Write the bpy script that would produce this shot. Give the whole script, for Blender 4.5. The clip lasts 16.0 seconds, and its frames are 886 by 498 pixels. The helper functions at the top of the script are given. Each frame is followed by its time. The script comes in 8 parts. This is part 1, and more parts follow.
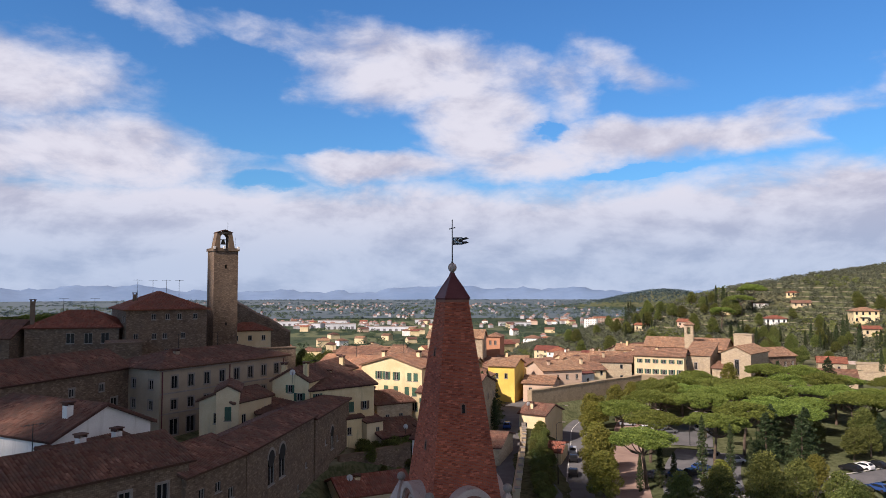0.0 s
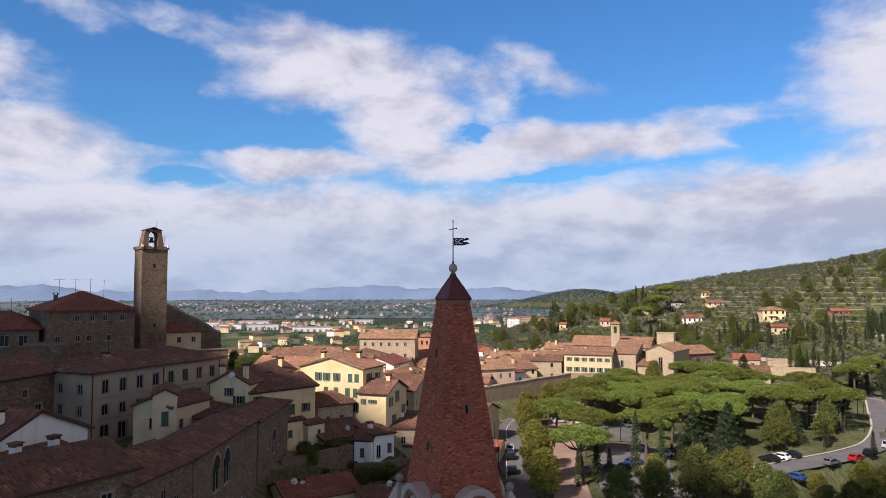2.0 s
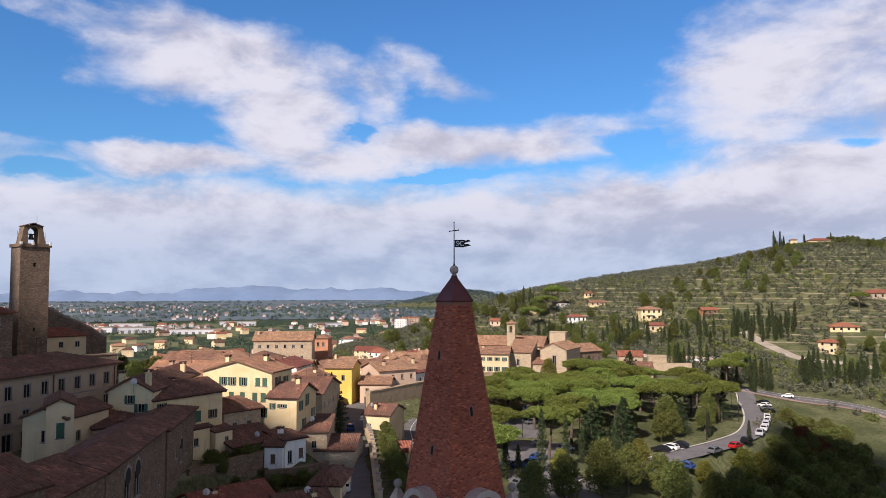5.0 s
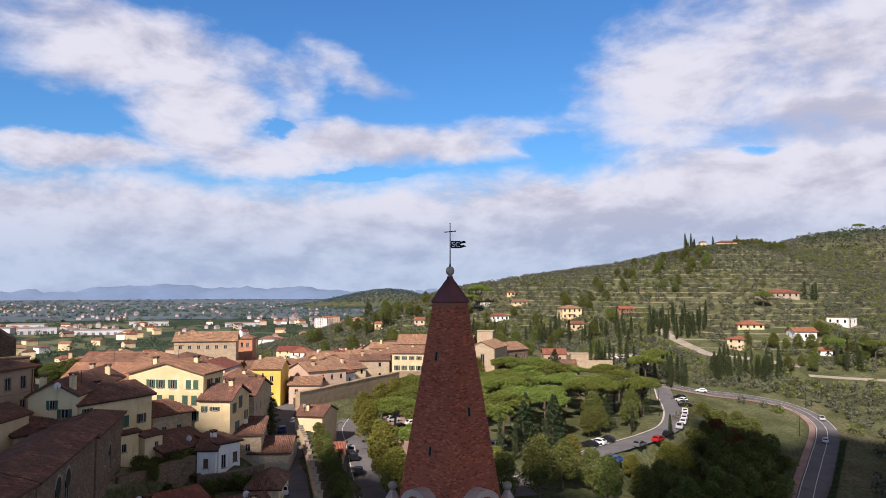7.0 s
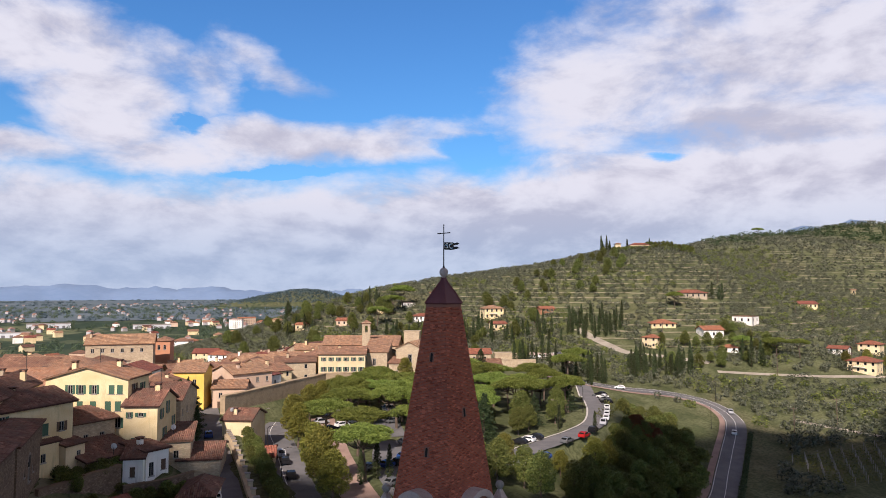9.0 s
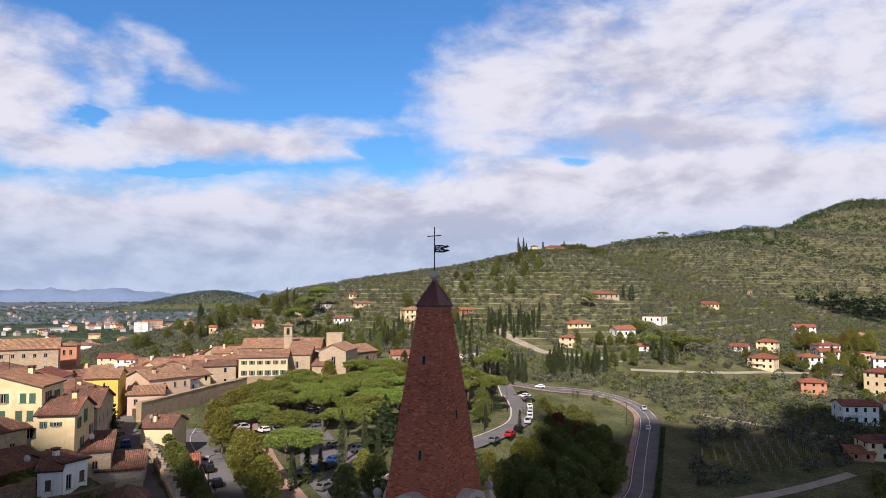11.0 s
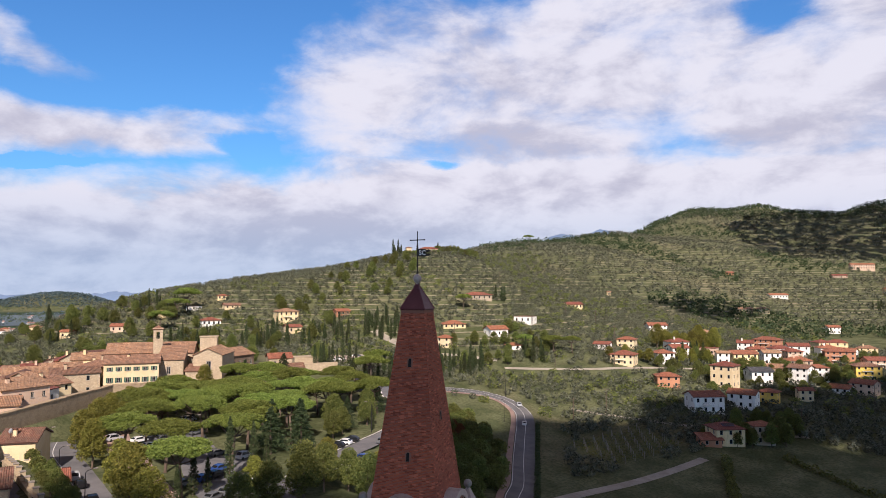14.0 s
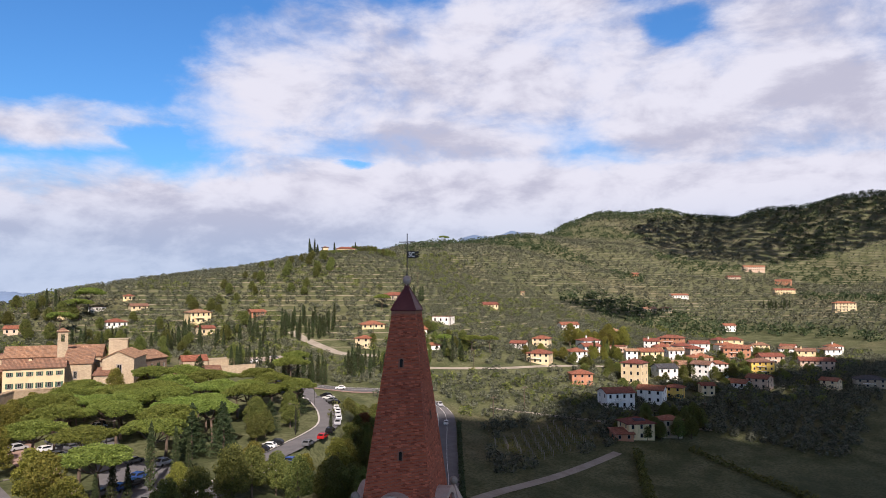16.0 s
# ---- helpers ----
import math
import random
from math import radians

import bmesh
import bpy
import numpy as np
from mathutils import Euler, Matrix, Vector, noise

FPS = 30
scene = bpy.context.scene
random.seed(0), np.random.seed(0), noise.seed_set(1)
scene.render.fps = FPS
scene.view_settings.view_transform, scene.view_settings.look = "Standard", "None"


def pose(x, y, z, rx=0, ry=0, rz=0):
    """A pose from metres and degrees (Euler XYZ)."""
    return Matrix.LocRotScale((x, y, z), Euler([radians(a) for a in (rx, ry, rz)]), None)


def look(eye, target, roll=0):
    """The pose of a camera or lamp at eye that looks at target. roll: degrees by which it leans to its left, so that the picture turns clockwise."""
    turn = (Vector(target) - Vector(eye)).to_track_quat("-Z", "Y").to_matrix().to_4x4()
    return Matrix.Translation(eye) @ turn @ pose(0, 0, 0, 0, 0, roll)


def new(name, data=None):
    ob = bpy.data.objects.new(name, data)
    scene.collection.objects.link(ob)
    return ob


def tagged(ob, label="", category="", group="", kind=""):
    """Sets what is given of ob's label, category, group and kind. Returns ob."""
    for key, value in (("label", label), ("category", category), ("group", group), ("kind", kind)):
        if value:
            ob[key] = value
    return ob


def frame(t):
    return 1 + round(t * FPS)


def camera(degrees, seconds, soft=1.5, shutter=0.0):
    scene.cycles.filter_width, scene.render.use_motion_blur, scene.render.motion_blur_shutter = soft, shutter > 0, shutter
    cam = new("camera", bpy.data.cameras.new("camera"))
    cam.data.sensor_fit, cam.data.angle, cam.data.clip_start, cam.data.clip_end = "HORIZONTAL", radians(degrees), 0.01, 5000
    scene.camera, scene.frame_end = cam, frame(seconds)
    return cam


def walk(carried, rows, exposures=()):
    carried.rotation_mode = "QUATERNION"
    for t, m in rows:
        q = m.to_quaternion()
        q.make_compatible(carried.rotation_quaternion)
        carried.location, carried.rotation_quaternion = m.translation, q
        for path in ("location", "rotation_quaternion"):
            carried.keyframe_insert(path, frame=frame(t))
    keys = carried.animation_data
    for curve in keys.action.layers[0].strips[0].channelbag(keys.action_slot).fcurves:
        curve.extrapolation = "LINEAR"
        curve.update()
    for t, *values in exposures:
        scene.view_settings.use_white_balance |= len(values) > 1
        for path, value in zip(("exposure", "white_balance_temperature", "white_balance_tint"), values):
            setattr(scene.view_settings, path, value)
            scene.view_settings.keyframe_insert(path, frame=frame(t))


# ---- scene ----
cam = camera(64.5, 16.0, soft=0.7)
PATH = [
    (0.0, 0.0, -0.0, 40.0, 93.269, 0.063, -0.003),
    (0.5, -0.835, -0.002, 40.007, 93.29, 0.03, -1.547),
    (1.0, -1.653, 0.056, 40.007, 93.297, -0.0, -3.095),
    (1.5, -2.464, 0.128, 40.014, 93.273, -0.006, -4.651),
    (2.0, -3.301, 0.181, 40.022, 93.272, 0.015, -6.253),
    (2.5, -4.131, 0.293, 40.031, 93.287, 0.023, -7.842),
    (3.0, -4.936, 0.458, 40.038, 93.305, 0.028, -9.401),
    (3.5, -5.756, 0.64, 40.045, 93.32, 0.032, -10.968),
    (4.0, -6.556, 0.862, 40.05, 93.329, 0.038, -12.515),
    (6.5, -10.44, 2.101, 40.156, 93.247, -0.019, -20.537),
    (7.0, -11.206, 2.369, 40.164, 93.233, -0.063, -22.208),
    (7.5, -11.967, 2.651, 40.164, 93.23, -0.106, -23.878),
    (8.0, -12.702, 2.975, 40.174, 93.238, -0.101, -25.549),
    (8.5, -13.437, 3.328, 40.189, 93.254, -0.077, -27.226),
    (9.0, -14.167, 3.683, 40.205, 93.262, -0.064, -28.906),
    (11.5, -17.631, 5.817, 40.277, 93.405, -0.011, -37.638),
    (12.0, -18.303, 6.289, 40.302, 93.426, 0.009, -39.435),
    (12.5, -19.023, 6.721, 40.333, 93.428, 0.04, -41.251),
    (13.0, -19.7, 7.209, 40.344, 93.448, 0.065, -43.05),
    (13.5, -20.357, 7.71, 40.35, 93.461, 0.057, -44.838),
    (14.0, -21.041, 8.216, 40.367, 93.449, 0.032, -46.628),
    (14.5, -21.728, 8.713, 40.386, 93.459, 0.016, -48.398),
    (15.0, -22.39, 9.238, 40.403, 93.453, 0.01, -50.169),
    (15.5, -23.04, 9.809, 40.413, 93.461, 0.013, -51.958),
    (16.0, -23.645, 10.392, 40.412, 93.465, 0.003, -53.734),
]
walk(cam, [(t, pose(*r)) for t, *r in PATH], [(0.0, 0.35, 6500, 21), (6.5, 0.38, 6500, 21), (11.5, 0.42, 6500, 21), (16.0, 0.44, 6500, 21)])

# ---- light ----
SUN_AZ, SUN_EL = radians(-137), radians(37)      # clockwise from +y, height
sun = new("sun", bpy.data.lights.new("sun", "SUN"))
sun.data.energy, sun.data.angle, sun.data.color = 5.0, radians(0.5), (1.0, 0.91, 0.78)
sun.matrix_world = look((math.sin(SUN_AZ) * 500, math.cos(SUN_AZ) * 500, 500 * math.tan(SUN_EL)), (0, 0, 0))


class Nodes:
    """A small writer for node trees."""

    def __init__(self, tree):
        self.tree = tree
        tree.nodes.clear()

    def add(self, kind, op=""):
        n = self.tree.nodes.new(kind)
        if op:
            n.operation = op
        return n

    def link(self, a, b):
        self.tree.links.new(a, b)

    def feed(self, sock, v):
        if hasattr(v, "is_linked"):
            self.link(v, sock)
        else:
            sock.default_value = v

    def math(self, op, a, b=0.0, c=0.0, clamp=False):
        n = self.add("ShaderNodeMath", op)
        n.use_clamp = clamp
        for s, v in zip(n.inputs, (a, b, c)):
            self.feed(s, v)
        return n.outputs[0]

    def noise(self, vec, scale, detail=4.0, rough=0.55, dist=0.0, out=0):
        n = self.add("ShaderNodeTexNoise")
        self.feed(n.inputs["Vector"], vec)
        n.inputs["Scale"].default_value, n.inputs["Detail"].default_value = scale, detail
        n.inputs["Roughness"].default_value, n.inputs["Distortion"].default_value = rough, dist
        return n.outputs[out]

    def mix(self, f, a, b, blend="MIX"):
        n = self.add("ShaderNodeMix")
        n.data_type, n.blend_type = "RGBA", blend
        self.feed(n.inputs[0], f)
        for s, v in ((n.inputs[6], a), (n.inputs[7], b)):
            self.feed(s, (*v, 1.0) if isinstance(v, tuple) and len(v) == 3 else v)
        return n.outputs[2]

    def ramp(self, v, lo, hi, a=0.0, b=1.0):
        n = self.add("ShaderNodeMapRange")
        n.interpolation_type = "SMOOTHSTEP"
        for s, x in zip(n.inputs, (v, lo, hi, a, b)):
            self.feed(s, x)
        return n.outputs[0]


world = bpy.data.worlds.new("sky")
world.use_nodes = True
scene.world = world
N = Nodes(world.node_tree)
where = N.add("ShaderNodeTexCoord").outputs["Generated"]
cut = N.add("ShaderNodeSeparateXYZ")
N.link(where, cut.inputs[0])
AZ = N.math("MULTIPLY", N.math("ARCTAN2", cut.outputs[0], cut.outputs[1]), 57.2958)
EL = N.math("MULTIPLY", N.math("ARCSINE", cut.outputs[2]), 57.2958)
flat = N.add("ShaderNodeCombineXYZ")
N.link(N.math("MULTIPLY", AZ, 0.10), flat.inputs[0])
N.link(N.math("MULTIPLY", EL, 0.20), flat.inputs[1])
FLAT = flat.outputs[0]


bend = N.add("ShaderNodeSeparateColor")
N.link(N.noise(FLAT, 1.3, 6.0, 0.6, 0.0, 1), bend.inputs[0])
AZ_BENT = N.math("ADD", AZ, N.math("MULTIPLY", N.math("SUBTRACT", bend.outputs[0], 0.5), 7.0))
EL_BENT = N.math("ADD", EL, N.math("MULTIPLY", N.math("SUBTRACT", bend.outputs[1], 0.5), 3.4))


def cloud_bank(az, el, wide, high, lean=0.0):
    """A bank of cloud round a bearing and a height, in degrees: 1 in its middle, 0 at its rim."""
    da, de = N.math("SUBTRACT", AZ_BENT, az), N.math("SUBTRACT", EL_BENT, el)
    de = N.math("SUBTRACT", de, N.math("MULTIPLY", da, lean))
    d2 = N.math("ADD", N.math("POWER", N.math("DIVIDE", da, wide), 2.0), N.math("POWER", N.math("DIVIDE", de, high), 2.0))
    return N.math("SUBTRACT", 1.0, d2)


# the low layer over the horizon, and the heavy cloud overhead
cover = N.math("DIVIDE", N.math("SUBTRACT", N.ramp(AZ, 24.0, 44.0, 8.8, 11.8), EL_BENT), 2.2)
cover = N.math("MAXIMUM", cover, N.ramp(EL, 24.0, 34.0, -1.0, 1.0))
for bank in (
    (-32.5, 14.8, 9.5, 3.2, 0.0),
    (-29.0, 10.0, 14.0, 3.2, 0.0),
    (-2.0, 17.3, 12.0, 3.4, -0.10),
    (3.2, 13.6, 5.6, 4.9, 0.0),
    (18.5, 11.7, 13.5, 2.0, 0.03),
    (7.0, 10.4, 6.0, 2.0, 0.05),
    (-4.5, 10.0, 7.5, 1.8, 0.0),
    (43.0, 15.6, 11.2, 6.0, 0.04),
    (58.0, 16.2, 20.0, 7.8, 0.05),
    (56.0, 21.5, 4.6, 2.6, 0.3),
    (62.0, 22.0, 8.0, 2.8, 0.0),
    (80.0, 14.0, 20.0, 9.5, 0.0),
):
    cover = N.math("MAXIMUM", cover, cloud_bank(*bank))
# thin wisps
for wisp in ((-11.0, 19.6, 10.0, 1.2, -0.06), (-23.0, 20.2, 5.0, 1.6, -0.35), (13.0, 18.2, 3.0, 1.6, -0.3), (16.4, 16.5, 3.6, 1.3, -0.3), (10.4, 16.2, 2.6, 2.8, 0.0), (-18.0, 8.8, 9.0, 1.6, 0.0)):
    cover = N.math("MAXIMUM", cover, N.math("SUBTRACT", N.math("MULTIPLY", cloud_bank(*wisp), 0.5), 0.15))
for bank in ((-62, 15, 20, 8), (150, 35, 45, 22), (-110, 30, 25, 15), (110, 18, 18, 9)):
    cover = N.math("MAXIMUM", cover, cloud_bank(*bank))
# clear gaps between the banks
for gap in ((-11.5, 12.4, 8.5, 1.7), (-14.3, 8.7, 3.2, 0.8), (9.3, 12.8, 1.6, 0.8), (15.7, 9.3, 5.0, 0.5), (46.6, 10.5, 2.0, 0.5), (73.0, 20.3, 3.6, 1.6), (31.0, 11.4, 3.0, 1.2), (27.5, 18.0, 7.5, 5.0), (-17.0, 17.0, 6.0, 2.2)):
    cover = N.math("SUBTRACT", cover, N.math("MULTIPLY", N.math("MAXIMUM", cloud_bank(*gap), 0.0), 0.9))
puff = N.noise(FLAT, 1.2, 11.0, 0.60, 0.2)
raised = N.add("ShaderNodeVectorMath", "ADD")
N.link(FLAT, raised.inputs[0])
raised.inputs[1].default_value = (-0.14, 0.20, 0.0)
puff_up = N.noise(raised.outputs[0], 1.2, 11.0, 0.60, 0.2)
cover = N.math("ADD", cover, N.math("MULTIPLY", N.math("SUBTRACT", puff, 0.5), 2.5))
mask = N.ramp(cover, -0.42, 0.95)
# tops catch the sun, undersides are grey
lit = N.math("ADD", N.math("MULTIPLY", N.math("SUBTRACT", puff, puff_up), 1.3), N.math("MULTIPLY", N.noise(FLAT, 0.55, 5.0, 0.5), 0.9))
for base in ((51.0, 11.9, 13.0, 1.8), (82.0, 14.8, 5.0, 2.2), (-30.0, 5.7, 6.0, 2.0), (36.0, 4.0, 16.0, 2.2)):
    lit = N.math("SUBTRACT", lit, N.math("MULTIPLY", N.math("MAXIMUM", cloud_bank(*base), 0.0), 0.26))
shade = N.ramp(lit, 0.14, 0.60)
low = N.ramp(EL, 1.0, 9.0)
white = N.mix(shade, (0.52, 0.55, 0.65), (0.78, 0.82, 0.885))
white = N.mix(low, N.mix(shade, (0.38, 0.50, 0.67), (0.53, 0.655, 0.805)), white)
air = N.add("ShaderNodeTexSky")
air.sky_type, air.sun_disc, air.sun_elevation, air.sun_rotation = "NISHITA", False, SUN_EL, SUN_AZ
air.air_density, air.dust_density, air.ozone_density, air.altitude = 1.3, 0.6, 2.0, 300
blue = N.mix(1.0, air.outputs[0], (0.041, 0.092, 0.140), "MULTIPLY")
back = N.add("ShaderNodeBackground")
# heavy dark-based cloud overhead
white = N.mix(N.ramp(EL, 25.0, 40.0), white, (0.160, 0.116, 0.115))
N.link(N.mix(mask, blue, white), back.inputs[0])
back.inputs[1].default_value = 0.73
N.link(back.outputs[0], N.add("ShaderNodeOutputWorld").inputs[0])

# ---- materials ----
def surface(name, dark, light, scale=1.0, rough=0.9, bump=0.3, fine=12.0, spread=0.08, metallic=0.0, stains=None, coord="Object", streak=False):
    """A rough surface with a grain, larger stains and a slight shift of tone from thing to thing."""
    m = bpy.data.materials.new(name)
    m.use_nodes = True
    n = Nodes(m.node_tree)
    vec = n.add("ShaderNodeTexCoord").outputs[coord]
    big, small = n.noise(vec, scale * 0.35, 5.0, 0.6, 0.5), n.noise(vec, scale * fine, 4.0, 0.6)
    col = n.mix(n.ramp(n.math("ADD", n.math("MULTIPLY", big, 0.65), n.math("MULTIPLY", small, 0.35)), 0.36, 0.64), dark, light)
    if stains:
        v2 = vec
        if streak:
            mp = n.add("ShaderNodeMapping")
            mp.inputs["Scale"].default_value = (1.0, 1.0, 0.18)
            n.link(vec, mp.inputs[0])
            v2 = mp.outputs[0]
        col = n.mix(n.ramp(n.noise(v2, scale * 1.3, 6.0, 0.7, 0.3), 0.52, 0.74, 0.0, 0.8), col, stains)
    rnd = n.add("ShaderNodeObjectInfo").outputs["Random"]
    hsv = n.add("ShaderNodeHueSaturation")
    n.link(n.math("MULTIPLY_ADD", rnd, 2 * spread, 1 - spread), hsv.inputs["Value"])
    n.link(col, hsv.inputs["Color"])
    b = n.add("ShaderNodeBsdfPrincipled")
    n.link(hsv.outputs[0], b.inputs["Base Color"])
    b.inputs["Roughness"].default_value, b.inputs["Metallic"].default_value = rough, metallic
    if bump:
        bp = n.add("ShaderNodeBump")
        bp.inputs["Strength"].default_value, bp.inputs["Distance"].default_value = bump, 0.05
        n.link(small, bp.inputs["Height"])
        n.link(bp.outputs[0], b.inputs["Normal"])
    n.link(b.outputs[0], n.add("ShaderNodeOutputMaterial").inputs[0])
    return m


def masonry(name, a, b, mortar, width, height, rough=0.95, gap=0.02, worn=(0.1, 0.08, 0.07), amount=0.5, wobble=0.12, odd=0.3):
    """Courses of brick or rubble stone laid by the wall's own metres (uv)."""
    m = bpy.data.materials.new(name)
    m.use_nodes = True
    n = Nodes(m.node_tree)
    tc = n.add("ShaderNodeTexCoord")
    uv, ob = tc.outputs["UV"], tc.outputs["Object"]
    wob = n.add("ShaderNodeVectorMath", "MULTIPLY_ADD")
    n.link(n.noise(uv, 1.4 / width * 0.25, 3.0, out=1), wob.inputs[0])
    wob.inputs[1].default_value = (wobble,) * 3
    n.link(uv, wob.inputs[2])
    br = n.add("ShaderNodeTexBrick")
    n.link(wob.outputs[0], br.inputs["Vector"])
    br.inputs["Color1"].default_value, br.inputs["Color2"].default_value, br.inputs["Mortar"].default_value = (*a, 1), (*b, 1), (*mortar, 1)
    br.inputs["Scale"].default_value, br.inputs["Mortar Size"].default_value = 1.0, gap
    br.inputs["Brick Width"].default_value, br.inputs["Row Height"].default_value = width, height
    tone = n.noise(ob, 0.5, 6.0, 0.65, 0.4)
    # single bricks that are paler or burnt
    cutw = n.add("ShaderNodeSeparateXYZ")
    n.link(wob.outputs[0], cutw.inputs[0])
    row = n.math("FLOOR", n.math("DIVIDE", cutw.outputs[1], height))
    cellb = n.add("ShaderNodeCombineXYZ")
    n.link(n.math("FLOOR", n.math("ADD", n.math("DIVIDE", cutw.outputs[0], width), n.math("MULTIPLY", n.math("MODULO", row, 2.0), 0.5))), cellb.inputs[0])
    n.link(row, cellb.inputs[1])
    pickb = n.add("ShaderNodeTexWhiteNoise")
    n.link(cellb.outputs[0], pickb.inputs["Vector"])
    col = n.mix(n.ramp(tone, 0.42, 0.72, 0.0, amount), br.outputs["Color"], worn)
    col = n.mix(n.ramp(pickb.outputs["Value"], 0.86, 0.92, 0.0, odd), col, tuple(min(1, c * 1.3 + 0.03) for c in b))
    col = n.mix(n.ramp(pickb.outputs["Value"], 0.14, 0.08, 0.0, odd), col, tuple(c * 0.4 for c in a))
    speck = n.noise(uv, 2.2 / width, 3.0, 0.6)
    col = n.mix(n.ramp(speck, 0.60, 0.76, 0.0, 0.3), col, tuple(min(1, c * 1.9 + 0.03) for c in b))
    bs = n.add("ShaderNodeBsdfPrincipled")
    n.link(col, bs.inputs["Base Color"])
    bs.inputs["Roughness"].default_value = rough
    bp = n.add("ShaderNodeBump")
    bp.inputs["Strength"].default_value, bp.inputs["Distance"].default_value = 0.6, 0.04
    n.link(n.math("SUBTRACT", speck, br.outputs["Fac"]), bp.inputs["Height"])
    n.link(bp.outputs[0], bs.inputs["Normal"])
    n.link(bs.outputs[0], n.add("ShaderNodeOutputMaterial").inputs[0])
    return m


def tiles(name, a, b, old, amount=0.5):
    """Barrel tiles: columns down the slope and short rows, in the roof's own metres (uv)."""
    m = bpy.data.materials.new(name)
    m.use_nodes = True
    n = Nodes(m.node_tree)
    tc = n.add("ShaderNodeTexCoord")
    cutuv = n.add("ShaderNodeSeparateXYZ")
    n.link(tc.outputs["UV"], cutuv.inputs[0])
    u, v = n.math("DIVIDE", cutuv.outputs[0], 0.30), n.math("DIVIDE", cutuv.outputs[1], 0.46)
    cell = n.add("ShaderNodeCombineXYZ")
    n.link(n.math("FLOOR", u), cell.inputs[0])
    n.link(n.math("FLOOR", v), cell.inputs[1])
    pick = n.add("ShaderNodeTexWhiteNoise")
    n.link(cell.outputs[0], pick.inputs["Vector"])
    rnd = n.add("ShaderNodeObjectInfo").outputs["Random"]
    moss = n.noise(tc.outputs["Object"], 0.35, 6.0, 0.65, 0.3)
    col = n.mix(pick.outputs["Value"], a, b)
    col = n.mix(n.ramp(pick.outputs["Value"], 0.86, 0.90, 0.0, 0.7), col, tuple(min(1, c * 1.5 + 0.03) for c in b))
    col = n.mix(n.ramp(n.noise(tc.outputs["UV"], 0.8, 5.0, 0.7), 0.46, 0.62, 0.0, 0.75), col, tuple(c * 0.5 for c in a))
    col = n.mix(n.ramp(n.math("MULTIPLY_ADD", pick.outputs["Value"], 0.25, moss), 0.5, 0.78, 0.0, amount), col, old)
    # darker in the channels between the rows, and at the lap of each tile
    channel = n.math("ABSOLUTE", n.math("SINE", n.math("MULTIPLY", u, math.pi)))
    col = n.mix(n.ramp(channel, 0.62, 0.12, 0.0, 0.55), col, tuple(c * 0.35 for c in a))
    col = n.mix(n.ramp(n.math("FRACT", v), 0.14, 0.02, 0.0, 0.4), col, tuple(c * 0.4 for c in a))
    hsv = n.add("ShaderNodeHueSaturation")
    n.link(n.math("MULTIPLY_ADD", rnd, 0.55, 0.75), hsv.inputs["Value"])
    n.link(n.math("MULTIPLY_ADD", rnd, 0.02, 0.49), hsv.inputs["Hue"])
    n.link(col, hsv.inputs["Color"])
    hump = n.math("ABSOLUTE", n.math("SINE", n.math("MULTIPLY", u, math.pi)))
    step = n.math("FRACT", v)
    bp = n.add("ShaderNodeBump")
    bp.inputs["Strength"].default_value, bp.inputs["Distance"].default_value = 1.0, 0.11
    n.link(n.math("MULTIPLY_ADD", step, -0.45, hump), bp.inputs["Height"])
    bs = n.add("ShaderNodeBsdfPrincipled")
    bs.inputs["Roughness"].default_value = 0.92
    n.link(hsv.outputs[0], bs.inputs["Base Color"])
    n.link(bp.outputs[0], bs.inputs["Normal"])
    n.link(bs.outputs[0], n.add("ShaderNodeOutputMaterial").inputs[0])
    return m


def foliage(name, dark, light, thin=0.25, rough=0.6):
    """Leaves whose tone differs from leaf to leaf; some light passes through."""
    m = bpy.data.materials.new(name)
    m.use_nodes = True
    n = Nodes(m.node_tree)
    leaf = n.add("ShaderNodeNewGeometry").outputs["Random Per Island"]
    rnd = n.add("ShaderNodeObjectInfo").outputs["Random"]
    col = n.mix(leaf, dark, light)
    hsv = n.add("ShaderNodeHueSaturation")
    n.link(n.math("MULTIPLY_ADD", rnd, 0.5, 0.75), hsv.inputs["Value"])
    n.link(n.math("MULTIPLY_ADD", rnd, 0.04, 0.48), hsv.inputs["Hue"])
    n.link(col, hsv.inputs["Color"])
    bs = n.add("ShaderNodeBsdfPrincipled")
    bs.inputs["Roughness"].default_value = rough
    bs.inputs["Specular IOR Level"].default_value = 0.2
    n.link(hsv.outputs[0], bs.inputs["Base Color"])
    tr = n.add("ShaderNodeBsdfTranslucent")
    n.link(hsv.outputs[0], tr.inputs[0])
    mx = n.add("ShaderNodeMixShader")
    mx.inputs[0].default_value = thin
    n.link(bs.outputs[0], mx.inputs[1])
    n.link(tr.outputs[0], mx.inputs[2])
    n.link(mx.outputs[0], n.add("ShaderNodeOutputMaterial").inputs[0])
    return m


def plain(name, colour, rough=0.5, metallic=0.0, glass=False):
    m = bpy.data.materials.new(name)
    m.use_nodes = True
    b = m.node_tree.nodes["Principled BSDF"]
    b.inputs["Base Color"].default_value = (*colour, 1)
    b.inputs["Roughness"].default_value, b.inputs["Metallic"].default_value = rough, metallic
    if glass:
        b.inputs["Specular IOR Level"].default_value = 0.3
    return m


